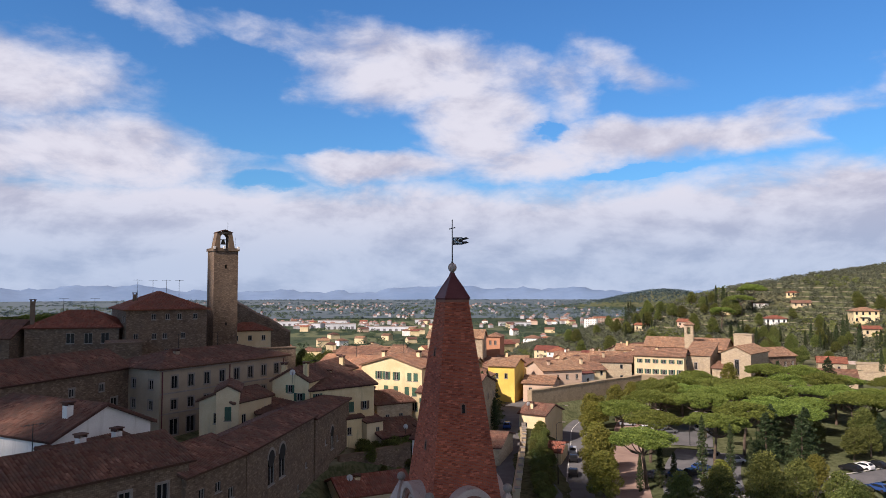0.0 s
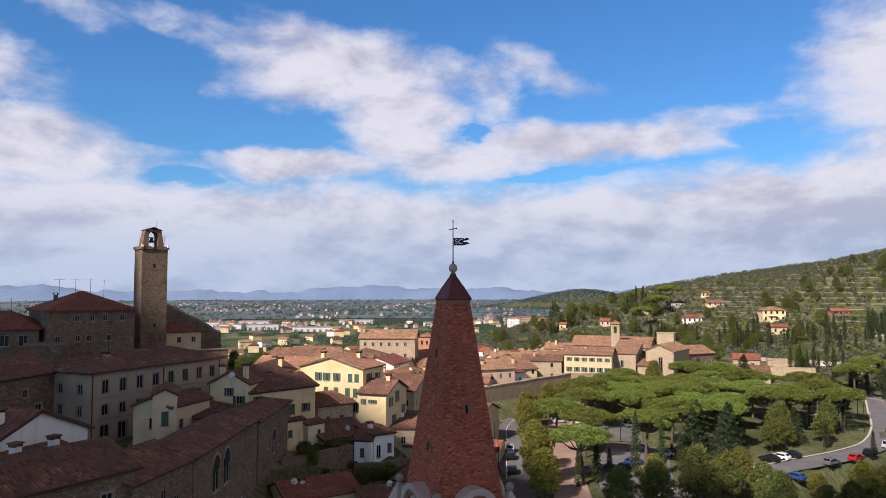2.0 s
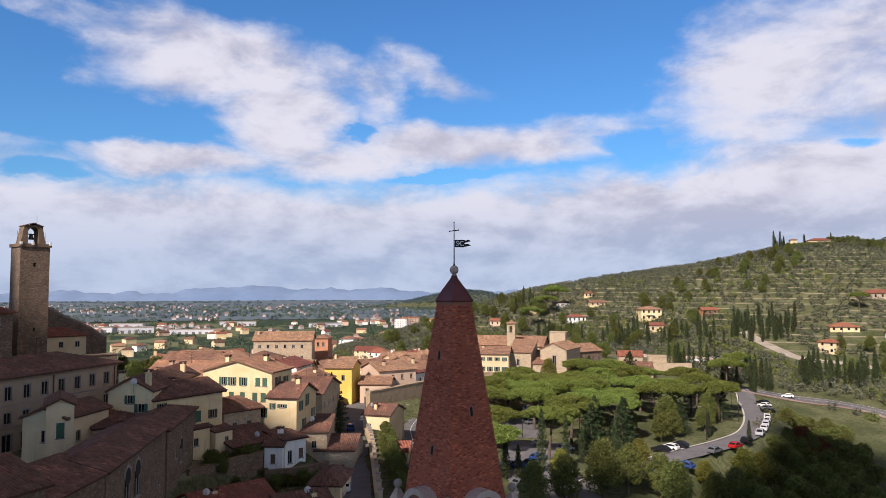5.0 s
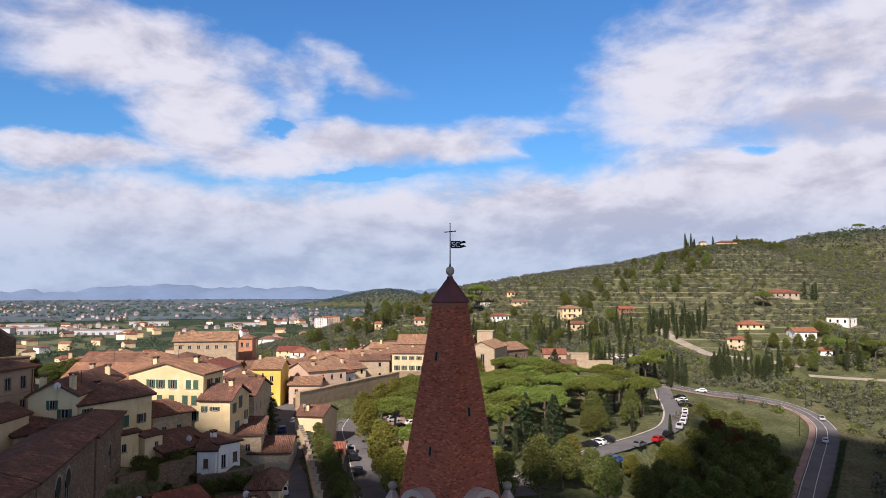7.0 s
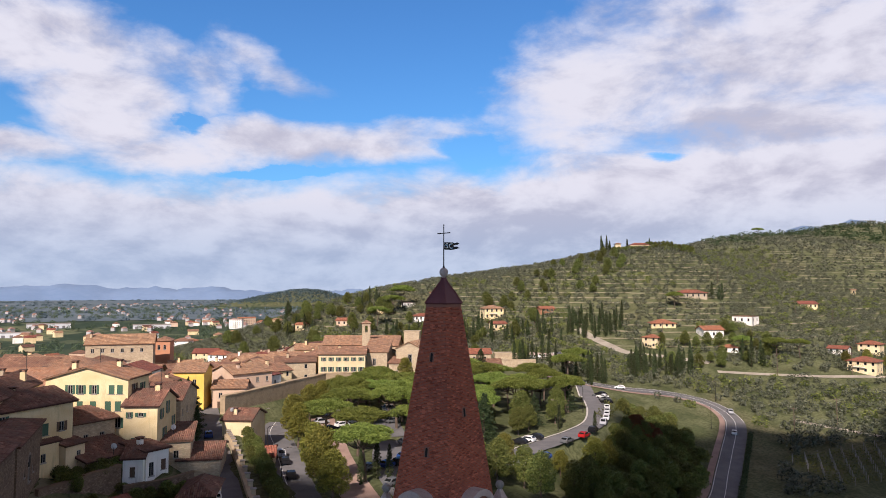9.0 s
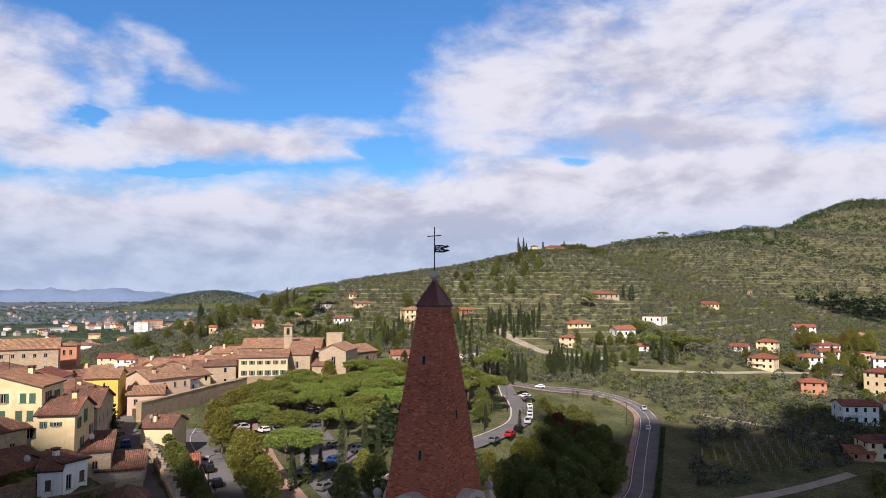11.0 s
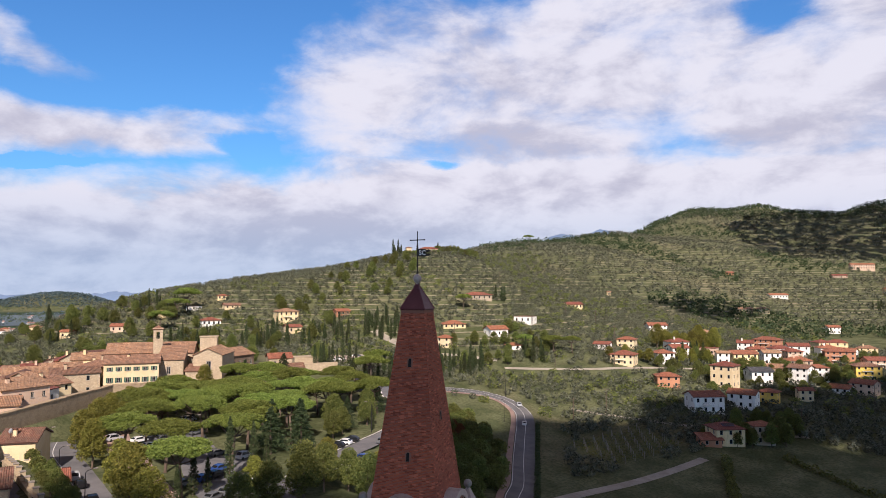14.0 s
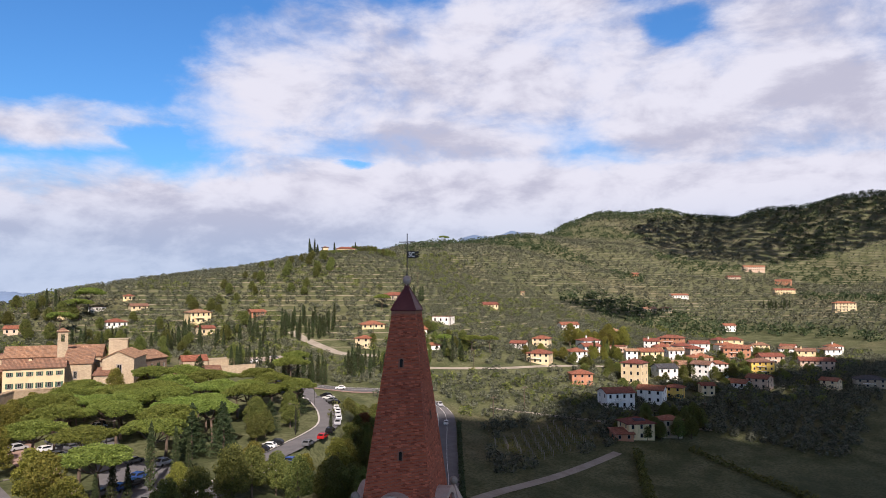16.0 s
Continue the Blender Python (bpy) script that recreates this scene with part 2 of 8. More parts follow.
BRICK = masonry("old_brick", (0.36, 0.068, 0.029), (0.49, 0.118, 0.052), (0.28, 0.125, 0.085), 0.17, 0.056, gap=0.009, wobble=0.004, worn=(0.17, 0.05, 0.036), amount=0.42, odd=0.6)
STONE = masonry("rubble_stone", (0.15, 0.101, 0.065), (0.245, 0.171, 0.114), (0.135, 0.098, 0.069), 0.36, 0.17, gap=0.02, worn=(0.085, 0.058, 0.043), amount=0.7, odd=0.4)
STONE_PALE = masonry("pale_stone", (0.40, 0.31, 0.20), (0.50, 0.40, 0.27), (0.38, 0.31, 0.22), 0.42, 0.22, gap=0.02, worn=(0.27, 0.20, 0.14), amount=0.5, odd=0.2)
TRIM = surface("grey_stone_trim", (0.21, 0.18, 0.155), (0.32, 0.285, 0.25), 1.5, 0.85, 0.3)
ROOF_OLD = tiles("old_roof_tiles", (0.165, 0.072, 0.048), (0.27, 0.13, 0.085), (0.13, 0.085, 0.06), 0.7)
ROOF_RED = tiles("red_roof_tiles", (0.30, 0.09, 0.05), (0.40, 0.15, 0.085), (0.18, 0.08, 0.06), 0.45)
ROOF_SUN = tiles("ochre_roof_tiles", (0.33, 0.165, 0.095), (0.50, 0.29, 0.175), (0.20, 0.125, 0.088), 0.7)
YELLOW = surface("yellow_plaster", (0.63, 0.48, 0.25), (0.76, 0.62, 0.37), 0.7, 0.95, 0.12, stains=(0.44, 0.36, 0.20), streak=True)
OCHRE = surface("ochre_plaster", (0.62, 0.40, 0.08), (0.74, 0.52, 0.12), 0.7, 0.95, 0.12, stains=(0.50, 0.34, 0.12), streak=True)
CREAM = surface("cream_plaster", (0.60, 0.46, 0.265), (0.72, 0.59, 0.37), 0.7, 0.95, 0.12, stains=(0.48, 0.41, 0.30), streak=True)
WHITE = surface("white_plaster", (0.70, 0.68, 0.62), (0.82, 0.80, 0.75), 0.7, 0.95, 0.10, stains=(0.52, 0.49, 0.43), streak=True)
BEIGE = surface("beige_plaster", (0.33, 0.265, 0.185), (0.43, 0.35, 0.25), 0.7, 0.95, 0.15, stains=(0.33, 0.27, 0.21), streak=True)
PINK = surface("pink_plaster", (0.5, 0.35, 0.25), (0.6, 0.45, 0.33), 0.7, 0.95, 0.12, stains=(0.5, 0.36, 0.28), streak=True)
ORANGE = surface("orange_plaster", (0.40, 0.18, 0.10), (0.48, 0.23, 0.13), 0.7, 0.95, 0.12, stains=(0.40, 0.18, 0.11), streak=True)
GLASS = plain("window_glass", (0.012, 0.014, 0.016), 0.22, glass=True)
DARK = plain("dark_interior", (0.012, 0.011, 0.010), 0.9)
SHUT_GREEN = surface("green_shutter_paint", (0.03, 0.08, 0.05), (0.05, 0.12, 0.075), 3.0, 0.6, 0.1)
SHUT_BROWN = surface("brown_shutter_paint", (0.07, 0.04, 0.025), (0.12, 0.07, 0.04), 3.0, 0.6, 0.1)
FRAME_W = surface("pale_window_frame", (0.25, 0.235, 0.21), (0.34, 0.32, 0.29), 3.0, 0.7, 0.1)
IRON = surface("wrought_iron", (0.012, 0.011, 0.012), (0.03, 0.027, 0.027), 6.0, 0.6, 0.2, metallic=0.4)
COPPER = surface("dark_red_metal", (0.10, 0.025, 0.03), (0.17, 0.05, 0.05), 2.0, 0.5, 0.15, metallic=0.3)
BARK = surface("bark", (0.07, 0.05, 0.035), (0.15, 0.11, 0.08), 2.0, 0.95, 0.5)
ASPHALT = surface("asphalt", (0.10, 0.10, 0.105), (0.16, 0.155, 0.16), 0.6, 0.9, 0.2, fine=30)
PAVING = surface("reddish_paving", (0.26, 0.17, 0.14), (0.36, 0.25, 0.20), 0.6, 0.9, 0.2, fine=20)
GRAVEL = surface("pale_gravel", (0.26, 0.23, 0.185), (0.38, 0.34, 0.28), 0.6, 0.95, 0.3, fine=24)
LINE = surface("road_paint", (0.60, 0.60, 0.58), (0.75, 0.75, 0.72), 4.0, 0.7, 0.05)
PINE = foliage("pine_needles", (0.09, 0.125, 0.024), (0.235, 0.285, 0.062), 0.24)
CYPRESS = foliage("cypress_leaves", (0.022, 0.036, 0.014), (0.070, 0.088, 0.034), 0.1)
CEDAR = foliage("cedar_needles", (0.020, 0.038, 0.016), (0.062, 0.088, 0.036), 0.1)
LIME = foliage("lime_tree_leaves", (0.10, 0.105, 0.02), (0.255, 0.24, 0.05), 0.25)
LEAF = foliage("broad_leaves", (0.055, 0.076, 0.019), (0.205, 0.22, 0.06), 0.25)
OLIVE = foliage("olive_leaves", (0.024, 0.032, 0.019), (0.175, 0.182, 0.125), 0.12)
RUST = foliage("autumn_leaves", (0.1, 0.04, 0.018), (0.2, 0.085, 0.03), 0.25)


def clay(name, a, b, old):
    """Single curved clay tiles, each of its own tone, with lichen in patches."""
    m = bpy.data.materials.new(name)
    m.use_nodes = True
    n = Nodes(m.node_tree)
    one = n.add("ShaderNodeNewGeometry").outputs["Random Per Island"]
    ob = n.add("ShaderNodeTexCoord").outputs["Object"]
    col = n.mix(one, a, b)
    col = n.mix(n.ramp(one, 0.88, 0.92, 0.0, 0.7), col, tuple(min(1, c * 1.35 + 0.03) for c in b))
    col = n.mix(n.ramp(n.math("MULTIPLY_ADD", one, 0.3, n.noise(ob, 0.4, 6.0, 0.65, 0.3)), 0.52, 0.80, 0.0, 0.75), col, old)
    col = n.mix(n.ramp(n.noise(ob, 5.0, 3.0, 0.6), 0.55, 0.72, 0.0, 0.4), col, tuple(c * 0.5 for c in a))
    bs = n.add("ShaderNodeBsdfPrincipled")
    bs.inputs["Roughness"].default_value = 0.92
    n.link(col, bs.inputs["Base Color"])
    n.link(bs.outputs[0], n.add("ShaderNodeOutputMaterial").inputs[0])
    return m


CLAY = {
    ROOF_OLD.name: clay("old_clay", (0.115, 0.048, 0.034), (0.335, 0.165, 0.11), (0.085, 0.058, 0.045)),
    ROOF_RED.name: clay("red_clay", (0.21, 0.058, 0.038), (0.42, 0.16, 0.10), (0.16, 0.075, 0.055)),
    ROOF_SUN.name: clay("ochre_clay", (0.27, 0.125, 0.07), (0.54, 0.30, 0.18), (0.20, 0.12, 0.085)),
}

SOLAR = plain("solar_glass", (0.012, 0.018, 0.045), 0.15)
DISH = surface("dish_paint", (0.55, 0.55, 0.54), (0.68, 0.68, 0.66), 2.0, 0.5, 0.05)
SPIRE_STONE = surface("pale_spire_stone", (0.40, 0.31, 0.27), (0.54, 0.44, 0.39), 3.0, 0.85, 0.3, stains=(0.28, 0.21, 0.18))
# walls and roofs of the far village, greyed in their colour for haze
HAZY_WALL = surface("hazy_plaster", (0.34, 0.33, 0.33), (0.46, 0.44, 0.43), 0.5, 0.95, 0.0)
HAZY_ROOF = surface("hazy_roofs", (0.22, 0.13, 0.11), (0.30, 0.18, 0.145), 0.5, 0.95, 0.0)
# bright sky showing through the pierced letters is put into this white
LETTER = plain("letter_sky_white", (0.88, 0.87, 0.85), 0.6)


# ---- ground ----
# hills: x, y, breadth, height over the plain
NEAR_HILLS = [
    (-60, 155, 60, 18.8),
    (-40, 90, 55, -14.0),
    (10, 200, 70, 3.5),
    (90, 240, 60, 20.0),
    (0, 60, 70, 21.6),
    (70, 135, 50, 2.5),
    (150, 190, 60, 7.0),
    (190, 110, 70, 4.4),
    (250, 60, 90, -0.8),
    (240, 215, 50, 6.4),
    (215, 300, 70, 5.1),
    (290, 300, 70, 21.4),
    (320, 385, 70, 29.5),
    (372, 345, 32, 7.5),
    (290, 402, 30, -5.0),
    (280, 160, 50, 5.5),
    (380, 260, 90, 5.5),
    (380, 110, 110, 11.1),
]
FAR_HILLS = [
    (520, 430, 150, 66),
    (620, 210, 150, -20.2),
    (830, 620, 220, 99),
    (950, 380, 220, 15.0),
    (1200, 400, 320, 44.4),
    (200, 480, 110, 42.0),
    (212, 492, 62, 8.5),
    (-140, 110, 110, 36.5),
    (60, 330, 90, 7.6),
    (800, 120, 200, -2.7),
    (1480, 560, 260, 166),
    (1620, 60, 300, 149.9),
    (1500, -350, 330, 153.3),
    (1150, 150, 180, -37.1),
    (700, -60, 200, 36.9),
    (1000, -150, 200, 18.2),
    (2900, 900, 420, 300),
    (3600, 1500, 520, 330),
    (2700, -300, 500, 260),
]
PLAIN = -22.0
CREST_AZ = [55.0, 63.6, 66.3, 68.5, 70.9, 72.7, 76.4, 78.3, 81.0, 83.1, 86.2, 100.0]
CREST_SCALE = [1.05, 1.13, 1.08, 1.0, 0.963, 0.869, 0.83, 0.887, 0.90, 0.943, 0.935, 0.95]
RIM_Y = [90, 109, 116, 124, 132, 140, 153, 171, 195]
RIM_X = [44, 48, 58, 73, 92, 104, 117, 130, 147]


def ease(v, lo, hi):
    t = np.clip((v - lo) / (hi - lo), 0, 1)
    return t * t * (3 - 2 * t)


def ground(x, y):
    """The height of the ground, in metres."""
    x, y = np.asarray(x, float), np.asarray(y, float)
    z = np.full(np.broadcast(x, y).shape, PLAIN)
    for hx, hy, r, h in NEAR_HILLS + FAR_HILLS:
        z = z + h * np.exp(-((x - hx) ** 2 + (y - hy) ** 2) / (2 * r * r))
    # the wooded knoll in the plain
    d = np.hypot((x - 735) / 1.25, y - 2400) / 150
    z = z + 57 * np.exp(-d * d) * (1 + 0.1 * np.sin(x / 60))
    # far ridge: its crest rises and falls along the bearing
    crest = np.interp(np.degrees(np.arctan2(x + 22, y - 9)), CREST_AZ, CREST_SCALE)
    z = PLAIN + (z - PLAIN) * (1 + (crest - 1) * ease(np.hypot(x, y), 1150, 1400))
    # folds and gullies of the far slopes
    fold = ease(np.hypot(x, y), 560, 900) * ease(z, 10, 60)
    z = z + fold * (2.4 * np.sin(x / 47 + 1.3 * np.sin(y / 61)) + 1.8 * np.sin(y / 29 - x / 53) + 1.6 * np.sin(x / 17 + y / 23))
    # the terrace of the park and its car park, up to the rim beside the loop road
    rim = np.interp(y, RIM_Y, RIM_X)
    park = ease(x - (14 + 0.14 * (y - 107)), 0, 4) * ease(rim + 5 - x, -12, 0) * ease(y - 88, 0, 14) * ease(np.minimum(175 + 0.857 * (x - 22), 206 - 0.35 * (x - 57)) - y, 0, 5)
    z = z * (1 - park) + 7.0 * park
    # the street
    street = ease(8 - np.abs(x - (7 + 0.155 * (y - 107))), 0, 5) * ease(y - 60, 0, 30) * ease(205 - y, 0, 15)
    z = z * (1 - street) + 10.4 * street
    # the walled garden, and the yards between the halls and the street
    edge = 105.4 + 1.10 * np.clip(x + 13.5, -3, 8.2)
    garden = ease(x + 16, 0, 2) * ease(-3 - x, 0, 3) * ease(y - edge, 0, 1.0) * ease(124 - y, 0, 6)
    z = z * (1 - garden) + 14.4 * garden
    yard = ease(x + 16, 0, 2) * ease(6 - x, 0, 3) * ease(y - 84, 0, 5) * ease(edge - y, -0.6, 0.6)
    z = z * (1 - yard) + 10.3 * yard
    return z


def gz(x, y):
    return float(ground(x, y))


def part(name, bm, material, parent, label="", smooth=False):
    """One mesh object out of a bmesh, under a thing or a part."""
    me = bpy.data.meshes.new(name)
    bm.to_mesh(me)
    bm.free()
    return hang(name, me, material, parent, label, smooth)


def hang(name, me, material, parent, label="", smooth=False, m=None):
    if not me.materials:
        me.materials.append(material)
    if smooth:
        me.shade_smooth()
    ob = new(name, me)
    ob.parent = parent
    if m is not None:
        ob.matrix_basis = m
    return tagged(ob, label)


def thing(name, m, label, category, group="", kind=""):
    ob = new(name)
    ob.empty_display_size = 0.5
    ob.matrix_basis = m
    return tagged(ob, label, category, group, kind)


def mesh_from(name, verts, faces, uvs=None):
    """A mesh out of arrays of corners and faces; uvs go by face corner."""
    me = bpy.data.meshes.new(name)
    me.from_pydata([tuple(v) for v in verts], [], [tuple(f) for f in faces])
    if uvs is not None:
        me.uv_layers.new(name="UVMap").data.foreach_set("uv", np.asarray(uvs, np.float32).ravel())
    me.update()
    return me


def axis_steps(fine_lo, fine_hi, fine, lo, hi, grow=1.12):
    """Coordinates that are close together in the middle and wider apart outwards."""
    mid = list(np.arange(fine_lo, fine_hi + fine, fine))
    step, v, up = fine, mid[-1], []
    while v < hi:
        step = min(step * grow, 90)
        v += step
        up.append(v)
    step, v, down = fine, mid[0], []
    while v > lo:
        step = min(step * grow, 90)
        v -= step
        down.append(v)
    return np.array(down[::-1] + mid + up)


def build_ground():
    xs, ys = axis_steps(-150, 460, 3.5, -4500, 4500), axis_steps(-20, 480, 3.5, -2600, 4600)
    X, Y = np.meshgrid(xs, ys)
    Z = ground(X, Y)
    far = np.hypot(X, Y)
    n = len(xs)
    verts = np.stack([X, Y, Z], -1).reshape(-1, 3)
    keep = (far.ravel() < 4600)
    idx = np.arange(len(verts)).reshape(len(ys), n)
    quads = np.stack([idx[:-1, :-1], idx[:-1, 1:], idx[1:, 1:], idx[1:, :-1]], -1).reshape(-1, 4)
    quads = quads[keep[quads].all(1)]
    me = mesh_from("ground", verts, quads)
    me.shade_smooth()
    me.materials.append(ground_material())
    return tagged(new("ground", me), "grassy hills, olive terraces and a wide plain of fields", "ground", kind="structure")


def ground_material():
    m = bpy.data.materials.new("land")
    m.use_nodes = True
    n = Nodes(m.node_tree)
    pos = n.add("ShaderNodeTexCoord").outputs["Object"]
    big, mid, small = n.noise(pos, 0.012, 5, 0.6, 0.4), n.noise(pos, 0.09, 5, 0.6), n.noise(pos, 1.2, 4, 0.65)
    grass = n.mix(n.ramp(mid, 0.36, 0.64), (0.074, 0.088, 0.040), (0.145, 0.153, 0.080))
    grass = n.mix(n.ramp(big, 0.52, 0.64, 0.0, 0.35), grass, (0.23, 0.19, 0.12))
    grass = n.mix(n.ramp(small, 0.42, 0.62, 0.0, 0.65), grass, (0.042, 0.052, 0.02))
    # dry-stone terraces follow the contours of the slopes
    cutz = n.add("ShaderNodeSeparateXYZ")
    n.link(pos, cutz.inputs[0])
    lev = n.math("FRACT", n.math("ADD", n.math("DIVIDE", cutz.outputs[2], 2.6), n.math("MULTIPLY", mid, 0.5)))
    ter = n.math("MULTIPLY", n.ramp(lev, 0.80, 0.92), n.ramp(cutz.outputs[2], 10.0, 18.0))
    ter = n.math("MULTIPLY", ter, n.ramp(n.noise(pos, 0.03, 3, 0.6), 0.36, 0.50))
    grass = n.mix(n.math("MULTIPLY", ter, 0.9), grass, (0.30, 0.26, 0.19))
    # fields of the plain: a patchwork
    cells = n.add("ShaderNodeTexVoronoi")
    cells.inputs["Scale"].default_value = 0.009
    mp = n.add("ShaderNodeMapping")
    mp.inputs["Rotation"].default_value = (0, 0, 0.5)
    mp.inputs["Scale"].default_value = (1.0, 0.45, 1.0)
    n.link(pos, mp.inputs[0])
    n.link(mp.outputs[0], cells.inputs["Vector"])
    field = n.mix(n.ramp(cells.outputs["Color"], 0.2, 0.8), (0.05, 0.07, 0.042), (0.135, 0.15, 0.082))
    field = n.mix(n.ramp(n.noise(mp.outputs[0], 0.02, 4, 0.6), 0.45, 0.55), field, (0.03, 0.05, 0.03))
    cutp = n.add("ShaderNodeSeparateXYZ")
    n.link(pos, cutp.inputs[0])
    col = n.mix(n.ramp(cutp.outputs[2], -19.0, -12.0), field, grass)
    b = n.add("ShaderNodeBsdfPrincipled")
    b.inputs["Roughness"].default_value = 0.95
    b.inputs["Specular IOR Level"].default_value = 0.1
    n.link(col, b.inputs["Base Color"])
    bp = n.add("ShaderNodeBump")
    bp.inputs["Strength"].default_value, bp.inputs["Distance"].default_value = 0.5, 0.4
    n.link(small, bp.inputs["Height"])
    n.link(bp.outputs[0], b.inputs["Normal"])
    n.link(b.outputs[0], n.add("ShaderNodeOutputMaterial").inputs[0])
    return m


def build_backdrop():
    """The mountains along the rim of the plain, with the haze's blue put into their colour."""
    m = surface("hazy_mountains", (0.135, 0.215, 0.355), (0.17, 0.255, 0.40), 0.004, 1.0, 0.0, fine=6.0, spread=0.0)
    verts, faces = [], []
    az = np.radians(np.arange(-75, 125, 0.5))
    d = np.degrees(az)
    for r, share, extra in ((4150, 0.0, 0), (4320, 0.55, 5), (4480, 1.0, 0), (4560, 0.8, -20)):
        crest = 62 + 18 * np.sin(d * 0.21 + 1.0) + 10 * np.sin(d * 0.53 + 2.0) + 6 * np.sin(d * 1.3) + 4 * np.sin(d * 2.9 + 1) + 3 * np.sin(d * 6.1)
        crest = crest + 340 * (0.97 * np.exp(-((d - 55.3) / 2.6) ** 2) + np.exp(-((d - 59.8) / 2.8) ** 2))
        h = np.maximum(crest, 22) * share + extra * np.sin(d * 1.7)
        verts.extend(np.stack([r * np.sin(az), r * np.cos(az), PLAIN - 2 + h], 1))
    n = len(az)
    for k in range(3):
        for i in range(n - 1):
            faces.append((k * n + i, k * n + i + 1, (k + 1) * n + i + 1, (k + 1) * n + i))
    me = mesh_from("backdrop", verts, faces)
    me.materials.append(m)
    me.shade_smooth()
    tagged(new("backdrop", me), "low mountains beyond the wide plain, painted haze blue", "mountains", kind="structure")


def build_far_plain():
    """The far side of the plain, more than a kilometre off, with haze put into its colour."""
    m = surface("hazy_fields", (0.055, 0.085, 0.105), (0.095, 0.13, 0.15), 0.012, 1.0, 0.0, fine=5.0, spread=0.0, stains=(0.12, 0.145, 0.15))
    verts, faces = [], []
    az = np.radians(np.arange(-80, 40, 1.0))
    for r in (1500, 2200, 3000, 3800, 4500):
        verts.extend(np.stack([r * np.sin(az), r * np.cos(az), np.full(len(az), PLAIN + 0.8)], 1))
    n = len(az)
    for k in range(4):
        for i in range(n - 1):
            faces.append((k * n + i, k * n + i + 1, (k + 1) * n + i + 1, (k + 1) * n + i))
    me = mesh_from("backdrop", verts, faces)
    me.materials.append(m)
    tagged(new("backdrop", me), "distant fields of the wide plain, painted haze blue-green", "plain", kind="structure")


build_ground()
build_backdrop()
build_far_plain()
FOOT = []                                         # footprints: x, y, radius


def ribbon(name, line, width, material, label, category, lift=0.15, side=0.0, kind="structure", flat=None):
    """A road or path laid on the ground along a line of points, smoothed."""
    pts = [Vector((*p, 0)) for p in line]
    run = []
    for i in range(len(pts) - 1):
        p0, p1, p2, p3 = pts[max(i - 1, 0)], pts[i], pts[i + 1], pts[min(i + 2, len(pts) - 1)]
        steps = max(2, int((p2 - p1).length / 2.5))
        for k in range(steps):
            t = k / steps
            run.append(0.5 * ((2 * p1) + (p2 - p0) * t + (2 * p0 - 5 * p1 + 4 * p2 - p3) * t * t + (3 * p1 - p0 - 3 * p2 + p3) * t ** 3))
    run.append(pts[-1])
    verts, faces, uvs, far = [], [], [], 0.0
    cols = [-0.5, -0.25, 0, 0.25, 0.5] if width > 2 else [-0.5, 0.5]
    nc = len(cols)
    for i, p in enumerate(run):
        d = (run[min(i + 1, len(run) - 1)] - run[max(i - 1, 0)]).normalized()
        nrm = Vector((-d.y, d.x, 0))
        c = p + nrm * side
        mid = gz(c.x, c.y)
        for k in cols:
            q = c + nrm * (k * width)
            verts.append((q.x, q.y, max(gz(q.x, q.y), mid - 0.3) + lift))
    for i in range(len(run) - 1):
        for k in range(nc - 1):
            a = i * nc + k
            faces.append((a + 1, a, a + nc, a + nc + 1))
    me = mesh_from(name, verts, faces)
    me.materials.append(material)
    return tagged(new(name, me), label, category, kind=kind)


VALLEY = [(48, 58), (80, 84), (99, 100), (113, 109), (131, 122.5), (149.5, 136), (166, 148), (176, 157), (181.5, 168), (180, 178), (172, 186), (163, 190), (150, 200), (140, 212)]
ribbon("road", VALLEY, 6.0, ASPHALT, "grey asphalt valley road with a pale edge line", "road")
ribbon("verge", VALLEY, 1.6, PAVING, "reddish brick footway along the valley road", "footway", 0.22, 3.9)
ribbon("road_marking", VALLEY, 0.13, LINE, "white centre line painted on the road", "marking", 0.20, 0.0)
ribbon("road_marking", VALLEY, 0.14, LINE, "white edge line painted on the road", "marking", 0.20, -2.75)
ribbon("road_marking", VALLEY, 0.14, LINE, "white edge line painted on the road", "marking", 0.20, 2.75)
LOOP = [(47, 109.5), (57, 116), (72, 123.5), (82, 128), (92.5, 132.6), (104, 139.7), (117, 153.5), (130, 171), (145, 192), (150, 200)]
ribbon("road", LOOP, 5.2, ASPHALT, "curving asphalt road along the park's edge", "road")
ribbon("street", [(1, 66), (4, 88), (7, 107), (13.5, 150), (20, 192), (23, 212)], 6.5, ASPHALT, "narrow asphalt street between old houses", "street", 0.12)
KERB = surface("pale_kerb", (0.42, 0.40, 0.37), (0.55, 0.53, 0.49), 2.0, 0.9, 0.1)
ribbon("kerb", LOOP, 0.45, KERB, "pale stone kerb along the loop road", "kerb", 0.28, 2.8)
LANE = [(18.5, 98), (20.6, 112), (22.8, 124.4), (25.4, 137), (28.4, 151.5), (31.3, 166), (36, 178)]
ribbon("road", LANE, 6.5, ASPHALT, "asphalt lane with painted parking bays", "road")
ribbon("road_marking", LANE, 0.14, LINE, "white edge line painted on the lane", "marking", 0.20, 1.2)
ribbon("pavement", [(27.5, 100), (30, 113), (33, 127), (36.5, 141), (40.5, 154.5), (43, 166), (47, 178)], 6.0, PAVING, "reddish paved drive through the car park", "pavement")
ribbon("pavement", [(40, 104), (43, 118), (48, 132), (54, 144)], 13.0, ASPHALT, "asphalt car park under the pines", "car park", 0.13)
